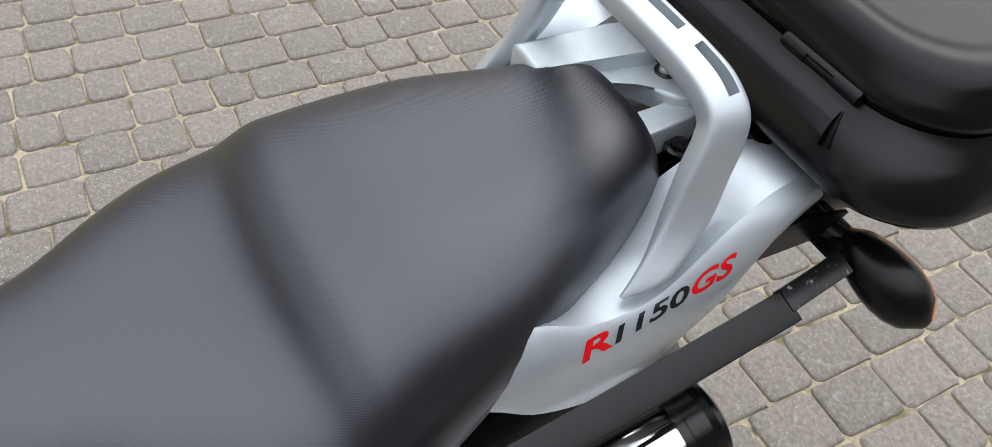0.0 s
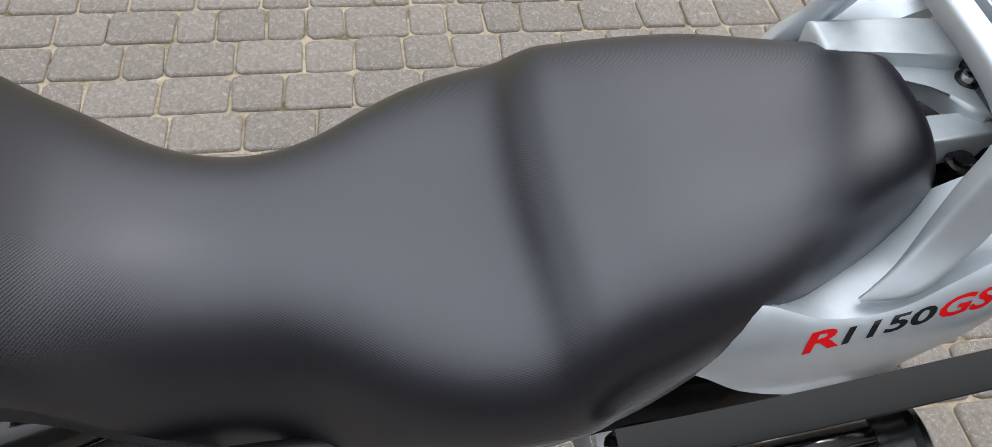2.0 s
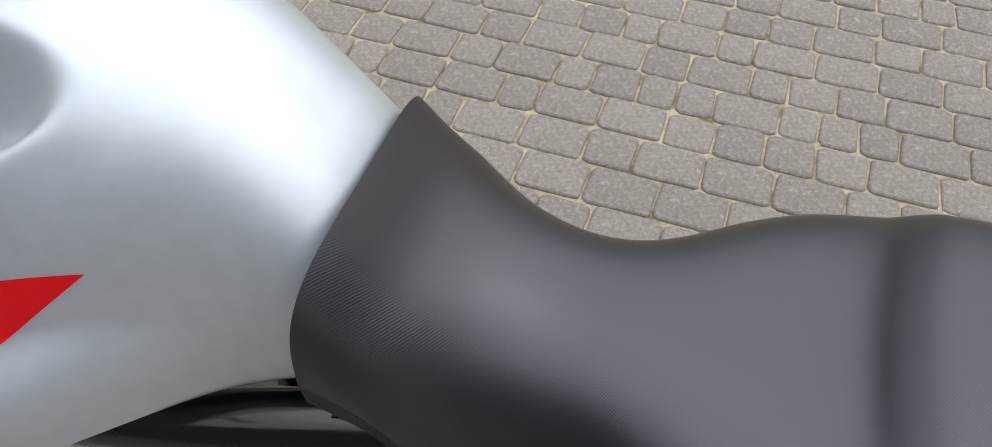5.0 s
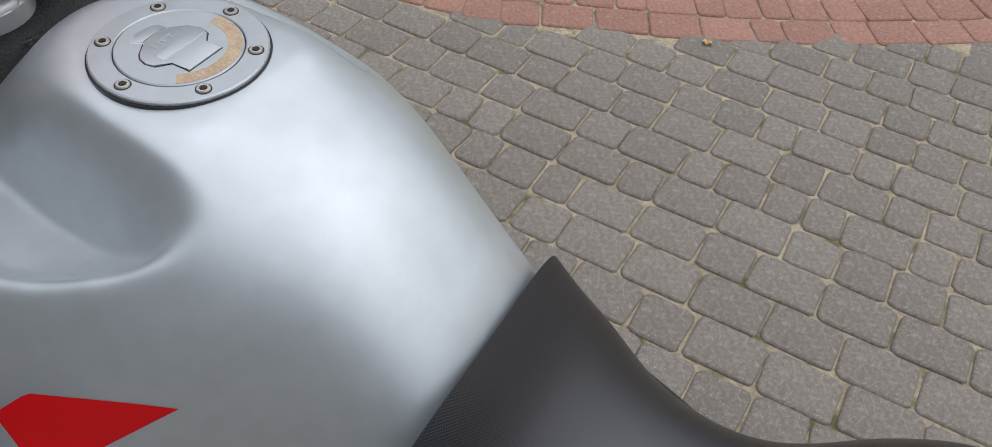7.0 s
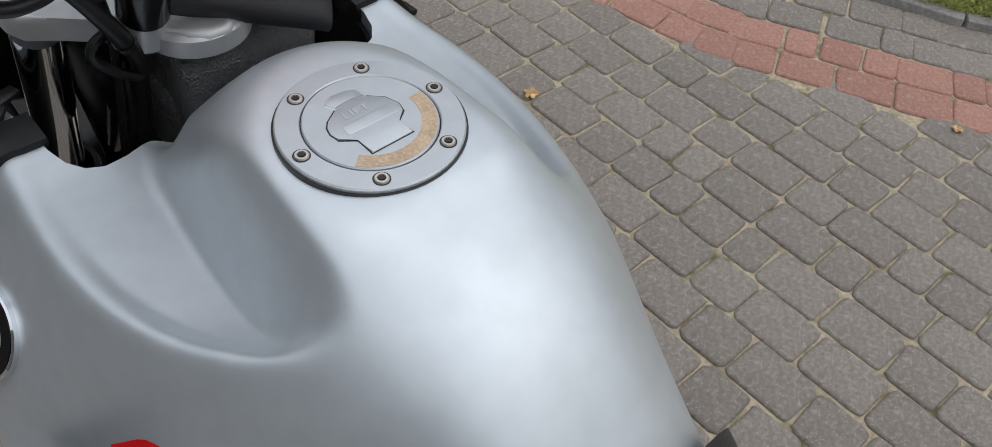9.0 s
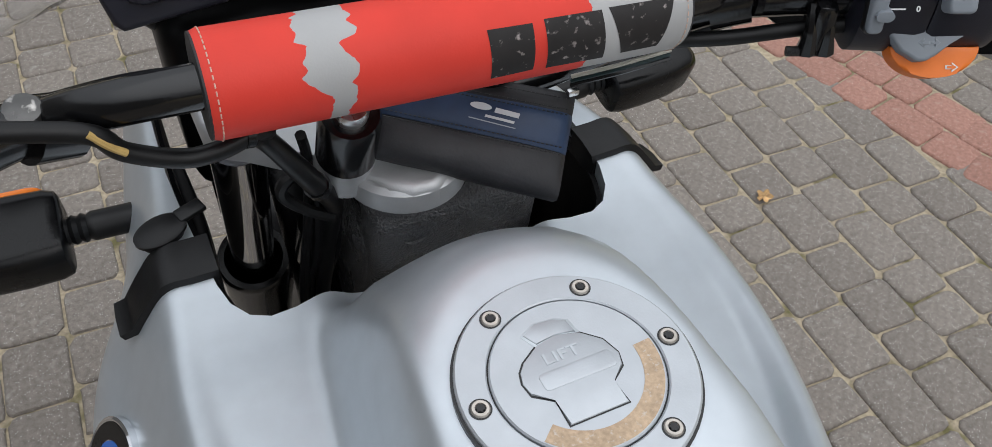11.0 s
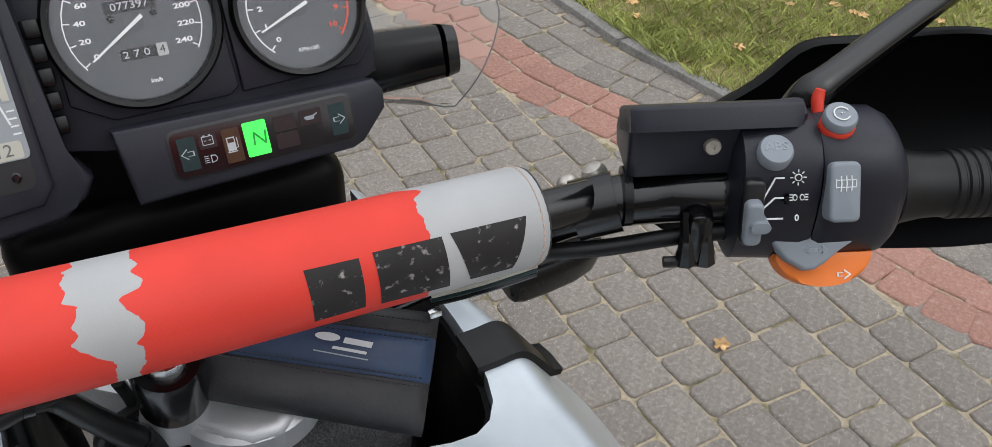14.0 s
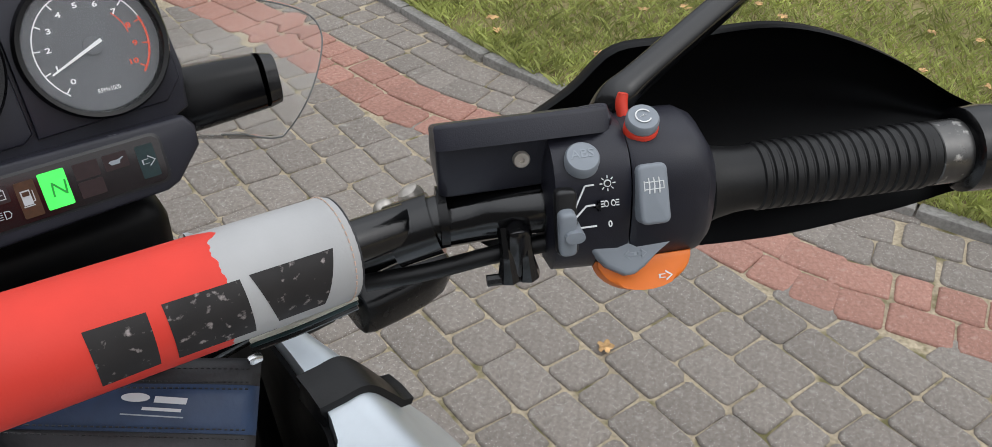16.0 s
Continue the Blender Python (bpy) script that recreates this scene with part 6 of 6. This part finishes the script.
    for s in (-1, 1):
        icon([(s * (x * 0.9 + 0.0495), y * 0.9) for x, y in ar])
        part("lamp_symbol", prism(B(), [(s * (x * 0.72 + 0.0495), y * 0.68) for x, y in ar], 0.0004, 0.0008, wm), LAMPTEAL, hood)
    for x0, x1, y0, y1 in ((-0.0395, -0.0325, 0.0085, 0.009), (-0.0395, -0.0325, 0.003, 0.0035), (-0.0395, -0.039, 0.003, 0.009), (-0.033, -0.0325, 0.003, 0.009), (-0.0385, -0.037, 0.009, 0.0098), (-0.035, -0.0335, 0.009, 0.0098), (-0.0382, -0.0368, 0.0058, 0.0063), (-0.0352, -0.0338, 0.0058, 0.0063)):
        icon([(x0, y0), (x1, y0), (x1, y1), (x0, y1)])
    for x0, x1, y0, y1 in ((-0.0250, -0.0198, -0.0045, 0.0048), (-0.0187, -0.0182, -0.003, 0.004), (-0.0255, -0.0193, -0.0055, -0.0049), (-0.0198, -0.0187, -0.0031, -0.0026)):
        icon([(x0, y0), (x1, y0), (x1, y1), (x0, y1)])
    part("lamp_symbol", prism(B(), [(-0.0243, 0.0012), (-0.0204, 0.0012), (-0.0204, 0.0040), (-0.0243, 0.0040)], 0.0004, 0.0008, wm), LAMPAMBER, hood)
    for j in range(4):
        icon([(-0.0405, -0.0085 + 0.0014 * j), (-0.0375, -0.0085 + 0.0014 * j), (-0.0375, -0.0081 + 0.0014 * j), (-0.0405, -0.0081 + 0.0014 * j)])
    dd = [(-0.0365, -0.009), (-0.0335, -0.0085), (-0.0325, -0.0063), (-0.0335, -0.0042), (-0.0365, -0.0037)]
    icon(dd)
    part("lamp_symbol", prism(B(), [(-0.0345 + (x + 0.0345) * 0.75, -0.0064 + (y + 0.0064) * 0.78) for x, y in dd], 0.0005, 0.0008, wm), SMOKED, hood)
    icon([(0.028, 0.004), (0.033, 0.004), (0.0335, 0.006), (0.036, 0.0075), (0.0355, 0.008), (0.0325, 0.0068), (0.028, 0.0068), (0.0265, 0.006)], SWITCHMARK)
    part("lettering", text_mesh("N", 0.0135, wm @ Matrix.Translation((-0.0045, -0.0005, 0.0005)), 0.0001, 0.1), material("dark_green_letter", (0.02, 0.36, 0.05), 0.5), hood)
    # display pod
    lm = DASH @ Matrix.Translation((0, 0, 0.016))
    pod = part("display_pod", prism(B(), [(-0.152, 0.07), (-0.150, -0.030), (-0.147, -0.052), (-0.139, -0.088), (-0.134, -0.093), (-0.070, -0.088), (-0.062, -0.082), (-0.055, -0.078), (-0.049, -0.068), (-0.054, -0.060), (-0.0625, -0.050), (-0.0635, 0.07)], -0.040, -0.002, lm, 0.004, 3), PANEL, bike, "dark grey pod of the rider display")
    part("pod_frame", prism(B(), [(-0.131, 0.07), (-0.131, -0.066), (-0.127, -0.076), (-0.118, -0.0795), (-0.077, -0.076), (-0.0695, -0.066), (-0.0720, 0.07)], -0.004, 0.004, lm, 0.003, 3), PANEL, pod)
    lm = lm @ Matrix.Translation((-0.0915, -0.0425, 0)) @ Matrix.Diagonal((0.74, 0.92, 1, 1)) @ Matrix.Translation((0.0935, 0.0425, 0))
    part("pod_recess", prism(B(), rounded(0.0465, 0.092, 0.007, 4, -0.09675, -0.021), 0.0, 0.0045, lm), BLACKPRINT, pod)
    part("display_glass", prism(B(), rounded(0.045, 0.066, 0.004, 4, -0.0945, -0.0155), 0.0, 0.0052, lm), LCDGREY, pod, "grey liquid crystal display")

    def seg(x0, x1, y0, y1, mat=LCDCREAM):
        part("display_segment", prism(B(), [(x0, y0), (x1, y0), (x1, y1), (x0, y1)], 0.005, 0.0055, lm), mat, pod)

    def shape(pts, mat):
        part("display_segment", prism(B(), pts, 0.005, 0.0055, lm), mat, pod)

    shape([(-0.115, 0.008), (-0.104, 0.008), (-0.104, -0.022), (-0.111, -0.022)], LCDCREAM)
    shape([(-0.085, 0.008), (-0.0745, 0.008), (-0.0745, -0.014), (-0.079, -0.014)], LCDCREAM)
    part("clock_window", prism(B(), rounded(0.037, 0.0105, 0.002, 3, -0.0945, -0.0425), 0.005, 0.0056, lm), LCDCREAM, pod)
    part("lettering", text_mesh("9:12", 0.0105, lm @ Matrix.Translation((-0.0935, -0.0425, 0.0058)), 0.0001, width=1.25), LCDDARK, pod)
    part("gear_window", prism(B(), rounded(0.011, 0.0105, 0.002, 3, -0.0925, -0.0285), 0.005, 0.0056, lm), LCDCREAM, pod)
    part("lettering", text_mesh("0", 0.0105, lm @ Matrix.Translation((-0.0925, -0.0285, 0.0058)), 0.0001), LCDDARK, pod)
    for x0, x1 in ((-0.102, -0.1005), (-0.0905, -0.089)):
        d = -0.0 if x0 < -0.1 else 0.011
        shape([(x0, 0.010), (x1, 0.010), (x1 + d, -0.028), (x0 + d, -0.028)], WHITEPRINT)
    seg(-0.1035, -0.1005, -0.0335, -0.026, BADGEBLUE)
    for j in range(4):
        seg(-0.079, -0.0735, -0.0205 - 0.0045 * j, -0.0195 - 0.0045 * j, WHITEPRINT)
    for j in range(2):
        seg(-0.113, -0.106, -0.030 - 0.0045 * j, -0.029 - 0.0045 * j, WHITEPRINT)
    seg(-0.086, -0.080, 0.0105, 0.0155, GREYPRINT)
    seg(-0.112, -0.104, 0.011, 0.014, GREYPRINT)
    for x in (-0.103, -0.086):
        one = part("pod_screw", lathe(B(), [(0.0033, 0), (0.0033, 0.0012), (0.0022, 0.0014), (0.0017, 0.0004)], lm @ Matrix.Translation((x, -0.0585, 0.0045)), 16), SATIN, pod)
    for k in range(5):
        part("thumb_wheel_rib", rbox(B(), (0.010, 0.0105, 0.012), 0.0015, DASH @ Matrix.Translation((-0.0580, -0.036 + 0.0135 * k, 0.001))), PLASTIC, pod)
    part("arrow_symbol", prism(B(), [(-0.0555, -0.020), (-0.053, -0.020), (-0.053, -0.006), (-0.0515, -0.006), (-0.0543, 0.0), (-0.057, -0.006), (-0.0555, -0.006)], 0.0, 0.0002, DASH @ Matrix.Translation((-0.0130, 0, 0.0142))), BLACKPRINT, pod)
    # rear shell and side horns of the cockpit
    part("cockpit_shell", rbox(B(), (0.25, 0.13, 0.11), 0.03, Matrix.Translation((-0.005, 0.462, 1.075)) @ Matrix.Rotation(radians(-20), 4, "X"), 3), GUARD, bike, "black cockpit shell behind the dials")
    part("cockpit_inner", rbox(B(), (0.23, 0.10, 0.16), 0.02, Matrix.Translation((0.0, 0.42, 0.985)), 3), GUARD, bike, "black plastic behind the steering head")
    for s, x in ((1, 0.206), (-1, -0.265)):
        h = part("side_horn", sweep(B(), [(0.10 * s, 0.43, 1.105), (x - 0.05 * s, 0.41, 1.115), (x - 0.008 * s, 0.402, 1.118)], [0.0275, 0.0255, 0.0225], shape=rounded(2.0, 1.7, 0.5, 4), up=(0, 0.4, 0.9)), PLASTIC, bike, "black cockpit side bracket")
        part("horn_cap", sweep(B(), [(x - 0.006 * s, 0.402, 1.118), (x + 0.003 * s, 0.401, 1.118)], [0.0228, 0.0205], shape=rounded(2.0, 1.7, 0.55, 4), up=(0, 0.4, 0.9)), SATIN, h)


dash()


def windscreen():
    half = [(0.0, 0.43, 1.02), (0.137, 0.380, 1.098), (0.194, 0.379, 1.084), (0.209, 0.385, 1.082), (0.231, 0.392, 1.099), (0.251, 0.408, 1.118), (0.2615, 0.425, 1.132), (0.2555, 0.440, 1.143), (0.222, 0.452, 1.156), (0.17, 0.462, 1.168), (0.10, 0.475, 1.185), (0.0, 0.482, 1.19)]
    rim = smooth_line(half, 4)
    bm = B()
    left = [V(-p.x, p.y, p.z) for p in rim[1:-1][::-1]]
    ring = [*rim, *left]
    front = [bm.verts.new(p) for p in ring]
    back = [bm.verts.new(p + V(0, 0.0022, 0.001)) for p in ring]
    c0, c1 = bm.verts.new((0, 0.47, 1.10)), bm.verts.new((0, 0.4722, 1.101))
    n = len(ring)
    for i in range(n):
        j = (i + 1) % n
        bm.faces.new((front[i], front[j], c0))
        bm.faces.new((back[j], back[i], c1))
        bm.faces.new((front[j], front[i], back[i], back[j]))
    pane = part("windscreen", bm, SCREEN, bike, "small clear windscreen")
    pane.visible_shadow = False
    part("windscreen_edge", sweep(B(), rim[5:-4], 0.0006, seg=6, steps=1), SCREENEDGE, pane, "dark edge of the windscreen")


windscreen()


def fork():
    plate = [(-0.112, 0.285), (-0.111, 0.252), (-0.105, 0.236), (-0.090, 0.226), (-0.058, 0.199), (-0.046, 0.190), (-0.038, 0.174), (-0.028, 0.159), (-0.016, 0.152), (-0.002, 0.151), (0.010, 0.158), (0.022, 0.176), (0.030, 0.190), (0.042, 0.199), (0.072, 0.222), (0.087, 0.236), (0.093, 0.252), (0.094, 0.285), (0, 0.290)]
    yoke = part("fork_bridge", prism(B(), plate, 1.062, 1.080, Matrix(), 0.006, 3), CAST, bike, "silver cast upper fork bridge")
    part("steering_stem_boss", lathe(B(), [(0.037, 1.061), (0.037, 1.074), (0.034, 1.077), (0.028, 1.077), (0.027, 1.066), (0.0, 1.064)], Matrix.Translation((-0.008, 0.188, 0)), 36), CAST, yoke)
    part("stem_nut", lathe(B(), [(0.022, 1.062), (0.022, 1.076), (0.018, 1.079), (0.0, 1.079)], Matrix.Translation((-0.008, 0.188, 0)), 30), SATIN, yoke)
    for s in (-1, 1):
        foot, top = V(s * 0.043, 0.188, 1.080), V(s * 0.043, 0.167, 1.130)
        if s > 0:
            foot, top = foot + V(0, 0.020, 0), top + V(0, 0.028, -0.02)
        m = along(foot, top)
        r = part("bar_riser", lathe(B(), [(0.019, -0.010), (0.017, 0.002), (0.0155, 0.012), (0.0150, 0.022), (0.0150, 0.034)], m, 28), CAST, bike, "silver handlebar riser with a black sleeve")
        part("riser_sleeve", lathe(B(), [(0.0168, 0.012), (0.0165, 0.052), (0.0150, 0.056), (0.0, 0.056)], m, 28), SATIN, r)
        part("riser_bolt", lathe(B(), [(0.0095, 0.055), (0.0095, 0.061), (0.0082, 0.0632), (0.0046, 0.0632), (0.0042, 0.058)], m, 20), BRIGHT, r, "bright socket bolt")
        a, b = V(s * 0.088 - 0.004, 0.255, 1.056), V(s * 0.09, 0.405, 0.70)
        leg = part("fork_leg", sweep(B(), [a, b], 0.0175, seg=24), CHROME, bike, "polished chrome fork tube")
        d = (b - a).normalized()
        mm = along(a + d * 0.222, b)
        part("fork_collar", lathe(B(), [(0.0225, 0.002), (0.024, -0.004), (0.029, -0.004), (0.030, 0.0), (0.030, 0.016), (0.0275, 0.02), (0.0265, 0.30)], mm, 32, False), PLASTIC, leg, "black plastic fork collar")
        part("fork_slider", sweep(B(), [b - d * 0.06, V(s * 0.09, 0.64, 0.335)], [0.026, 0.024], seg=20), SATIN, leg)
    part("steering_head", rbox(B(), (0.125, 0.085, 0.20), 0.022, Matrix.Translation((0.022, 0.235, 0.925)) @ Matrix.Rotation(radians(12), 4, "X"), 3), CRACKLE, bike, "black crackle-finished steering head casting")
    part("head_cover", rbox(B(), (0.112, 0.06, 0.085), 0.010, Matrix.Translation((0.020, 0.200, 1.008)) @ Matrix.Rotation(radians(8), 4, "X"), 3), CRACKLE, bike, "black crackle-finished cover")
    ringm = along((-0.010, 0.1695, 1.028), (-0.010, 0.10, 1.038))
    part("cover_ring", lathe(B(), [(0.0115, -0.001), (0.0118, 0.0016), (0.0108, 0.0018), (0.0102, -0.001)], ringm, 28, False), CRACKLE, bike)
    part("telelever_strut", sweep(B(), [(-0.055, 0.24, 0.98), (-0.06, 0.33, 0.80), (-0.06, 0.42, 0.62)], 0.012, seg=12), SATIN, bike)
    part("carbon_guard", rbox(B(), (0.05, 0.02, 0.22), 0.008, Matrix.Translation((-0.047, 0.27, 0.90)) @ Matrix.Rotation(radians(-25), 4, "X"), 2), GLOSS, bike, "dark glossy inner guard")
    part("inner_fairing", sweep(B(), [(-0.128, 0.30, 1.01), (-0.126, 0.27, 0.98), (-0.128, 0.235, 0.96), (-0.130, 0.21, 0.95)], [0.008, 0.012, 0.012, 0.010], shape=rounded(0.8, 2.4, 0.3, 3), up=(0, 1, 0)), GUARD, bike, "black inner fairing panel")
    part("inner_fairing", sweep(B(), [(0.122, 0.30, 0.96), (0.120, 0.29, 0.90), (0.120, 0.28, 0.83)], [0.012, 0.020, 0.025], shape=rounded(0.8, 2.4, 0.3, 3), up=(0, 1, 0)), GUARD, bike, "black inner fairing panel")
    part("headlamp_bucket", rbox(B(), (0.20, 0.12, 0.20), 0.05, Matrix.Translation((0, 0.50, 0.93)), 4), PLASTIC, bike, "black headlamp bucket")


fork()


def front_indicator(s):
    c = V(s * 0.243, 0.315, 0.965 if s < 0 else 0.972)
    m = axes(c, (s, 0.05, 0.02), (0, -0.25, 1))
    rings = []
    for t, w in ((0.0, 0.80), (0.02, 0.90), (0.10, 0.97), (0.35, 1.0), (0.65, 0.98), (0.85, 0.88), (0.96, 0.70), (1.0, 0.5)):
        rings.append([m @ V(-0.034 + 0.085 * t, p[0] * w, p[1] * w) for p in rounded(0.060, 0.044, 0.013, 5)])
    one = part("front_indicator", loft(B(), rings), GLOSS, bike, "black front indicator on a rubber stem", 40)
    part("amber_lens", prism(B(), rounded(0.064, 0.032, 0.010, 4), 0, 0.007, m @ Matrix.Translation((0.006, 0.0255 * s, 0.0)) @ Matrix.Rotation(radians(-90 * s), 4, "X"), 0.003), AMBER, one)
    prof = [(0.0088 + (0.0018 if k % 2 else 0), 0.0030 * k) for k in range(8)]
    part("indicator_stem", lathe(B(), prof + [(0.0105, 0.023), (0.0105, 0.060)], along(m @ V(-0.030, 0, 0), m @ V(-0.08, 0, 0)), 18), RUBBER, one)


front_indicator(-1)
front_indicator(1)


def key_and_ring():
    part("ignition_key", rbox(B(), (0.010, 0.006, 0.018), 0.002, Matrix.Translation((0.006, 0.268, 1.082)) @ Matrix.Rotation(radians(-25), 4, "X")), PLASTIC, bike, "black ignition key head")
    loop = [V(0.012 + 0.009 * math.cos(a), 0.262 + 0.004 * math.sin(a), 1.083 + 0.006 * math.sin(a)) for a in [2 * math.pi * i / 12 for i in range(13)]]
    part("key_ring", sweep(B(), loop, 0.0008, seg=6, steps=2), CHROME, bike)
    part("cable", sweep(B(), [(-0.02, 0.30, 1.0), (-0.018, 0.285, 1.06), (-0.01, 0.30, 1.09)], 0.002, seg=6), RUBBER, bike)


key_and_ring()


# ---- pouch ----
def pouch():
    root = thing("pouch", (0.035, 0.18, 1.02), "small black and blue leather pouch wedged below the handlebar", "pouch")
    tl, tr, br, bl = V(-0.010, 0.208, 1.128), V(0.088, 0.162, 1.108), V(0.059, 0.122, 1.070), V(-0.037, 0.174, 1.096)
    n = (tr - bl).cross(tl - br).normalized()
    if n.y > 0:
        n = -n

    def at(u, v, h):
        return tl * (1 - u) * (1 - v) + tr * u * (1 - v) + br * u * v + bl * (1 - u) * v + n * h

    def strip(name, v0, v1, mat, label, hi=0.010):
        rings = []
        for i in range(25):
            u = i / 24
            puff = 0.25 + 0.75 * (max(0.0, 1 - abs(2 * u - 1) ** 5)) ** 0.5
            ring = []
            for k in range(9):
                v = v0 + (v1 - v0) * k / 8
                bulge = hi * puff * (1 - abs(2 * v - 1) ** 4) ** 0.5 if 0 < v < 1 else 0.0
                edge = 0.0008 * (1 - abs(2 * (k / 8) - 1) ** 6)
                ring.append(at(u, v, bulge + edge - 0.004 + 0.0012 * noise.noise((u * 5, v * 4, 1))))
            ring += [at(u, v1, -0.014), at(u, v0, -0.014)]
            rings.append(ring)
        return part(name, loft(B(), rings), mat, root, label, 50)

    strip("zip_panel", 0.0, 0.22, BLACKLEATHER, "black leather zip panel")
    band = strip("blue_band", 0.22, 0.585, BLUELEATHER, "dark blue leather band", 0.0112)
    strip("lower_panel", 0.585, 1.0, BLACKLEATHER, "black leather lower panel")

    def lift(v):
        return 0.0112 * (1 - abs(2 * v - 1) ** 4) ** 0.5 - 0.0016

    for v in (0.10, 0.205, 0.255, 0.555, 0.62):
        for k in range(40):
            u = 0.04 + 0.92 * k / 40
            part("stitch", sweep(B(), [at(u, v, lift(v)), at(u + 0.013, v, lift(v))], 0.0004, seg=5), BLACKPRINT, root)
    # printed mark as plain bars
    ring = [(0.515 + 0.055 * math.cos(t), 0.330 + 0.034 * math.sin(t)) for t in [2 * math.pi * i / 24 for i in range(24)]]
    bars = [ring, [(0.590, 0.318), (0.715, 0.330), (0.710, 0.378), (0.585, 0.366)], [(0.545, 0.400), (0.695, 0.412), (0.692, 0.436), (0.542, 0.424)], [(0.465, 0.452), (0.705, 0.470), (0.704, 0.480), (0.464, 0.462)]]
    for k, shape in enumerate(bars):
        bm = B()
        bm.faces.new([bm.verts.new(at(u, v, lift(0.4))) for u, v in shape])
        bmesh.ops.triangulate(bm, faces=bm.faces)
        part("printed_mark" if k == 0 else "printed_bar", bm, GREYPRINT if k < 3 else SWITCHMARK, band, "silver printed shape")
    part("zip_slider", rbox(B(), (0.007, 0.004, 0.004), 0.001, Matrix.Translation(at(0.97, 0.02, 0.004))), BRIGHT, root)


pouch()


def leaves():
    rnd = random.Random(8)

    def leaf(x, y, z, size, turn):
        bm = B()
        pts = []
        for i in range(22):
            a = 2 * math.pi * i / 22
            r = size * (0.55 + 0.45 * abs(math.cos(2.5 * a))) * (1 + 0.12 * rnd.uniform(-1, 1))
            pts.append(V(r * math.cos(a), r * math.sin(a) * 0.85, 0.004 + 0.006 * rnd.random()))
        m = Matrix.Translation((x, y, z)) @ Matrix.Rotation(turn, 4, "Z")
        top = [bm.verts.new(m @ p) for p in pts]
        low = [bm.verts.new(m @ (p - V(0, 0, 0.0006))) for p in pts]
        c0, c1 = bm.verts.new(m @ V(0, 0, 0.006)), bm.verts.new(m @ V(0, 0, 0.0054))
        for i in range(22):
            j = (i + 1) % 22
            bm.faces.new((top[i], top[j], c0))
            bm.faces.new((low[j], low[i], c1))
            bm.faces.new((top[j], top[i], low[i], low[j]))
        tagged(part("fallen_leaf", bm, LEAF), "dry orange-brown autumn leaf on the ground", "leaf", "fallen leaves")

    leaf(1.080, 0.822, 0.0, 0.024, 0.6)
    leaf(1.86, 0.055, 0.0, 0.018, 2.0)
    for _ in range(85):
        y = rnd.uniform(0.2, 3.9)
        leaf(curve_at(KERB, y) + 0.1 + rnd.random() * 1.6, y, 0.055, rnd.uniform(0.014, 0.03), rnd.uniform(0, 6))


leaves()

# ---- paving stones ----
pavement = thing("pavement", (0, 0, 0), "tumbled grey concrete paving with a bent red band", "pavement", kind="structure")


def place_stones():
    near = sorted(range(len(LAID)), key=lambda i: math.hypot(LAID[i][2] - 1.15, (LAID[i][3] - 0.35) * 0.75))
    chosen = set(near[:300])
    bm = {"grey": B(), "red": B()}
    for i, (kind, key, x, y, z, turn) in enumerate(LAID):
        me = (STONES if kind == "grey" else REDS)[key]
        m = Matrix.Translation((x, y, z)) @ Matrix.Rotation(turn, 4, "Z")
        if i in chosen:
            ob = new("paving_stone" if kind == "grey" else "red_paving_stone", me)
            ob.matrix_basis = m
            ob.parent = pavement
        else:
            lay = me.copy()
            lay.transform(m)
            bm[kind].from_mesh(lay)
            bpy.data.meshes.remove(lay)
    for kind, mat in (("grey", STONE), ("red", REDSTONE)):
        me = bpy.data.meshes.new("far_paving")
        bm[kind].to_mesh(me)
        bm[kind].free()
        ob = part("far_paving" if kind == "grey" else "far_red_paving", me, mat, pavement)
        tagged(ob, kind="stuff")


place_stones()


def kerb():
    root = thing("kerb", (2.0, 1.0, 0), "narrow weathered concrete edging along the lawn", "kerb", kind="structure")
    y = -4.2
    while y < 5:
        s = (curve_at(KERB, y + 0.1) - curve_at(KERB, y - 0.1)) / 0.2
        l = 0.5 / math.hypot(1, s)
        a, b = V(curve_at(KERB, y), y, 0), V(curve_at(KERB, y + l), y + l, 0)
        bm = B()
        rbox(bm, (0.05, (b - a).length - 0.006, 0.16), 0.008, Matrix.Translation((a + b) / 2 + V(0.025, 0, -0.055)) @ Matrix.Rotation(-math.atan2(b.x - a.x, b.y - a.y), 4, "Z"))
        part("kerb_stone", bm, KERBSTONE, root)
        y += l


kerb()
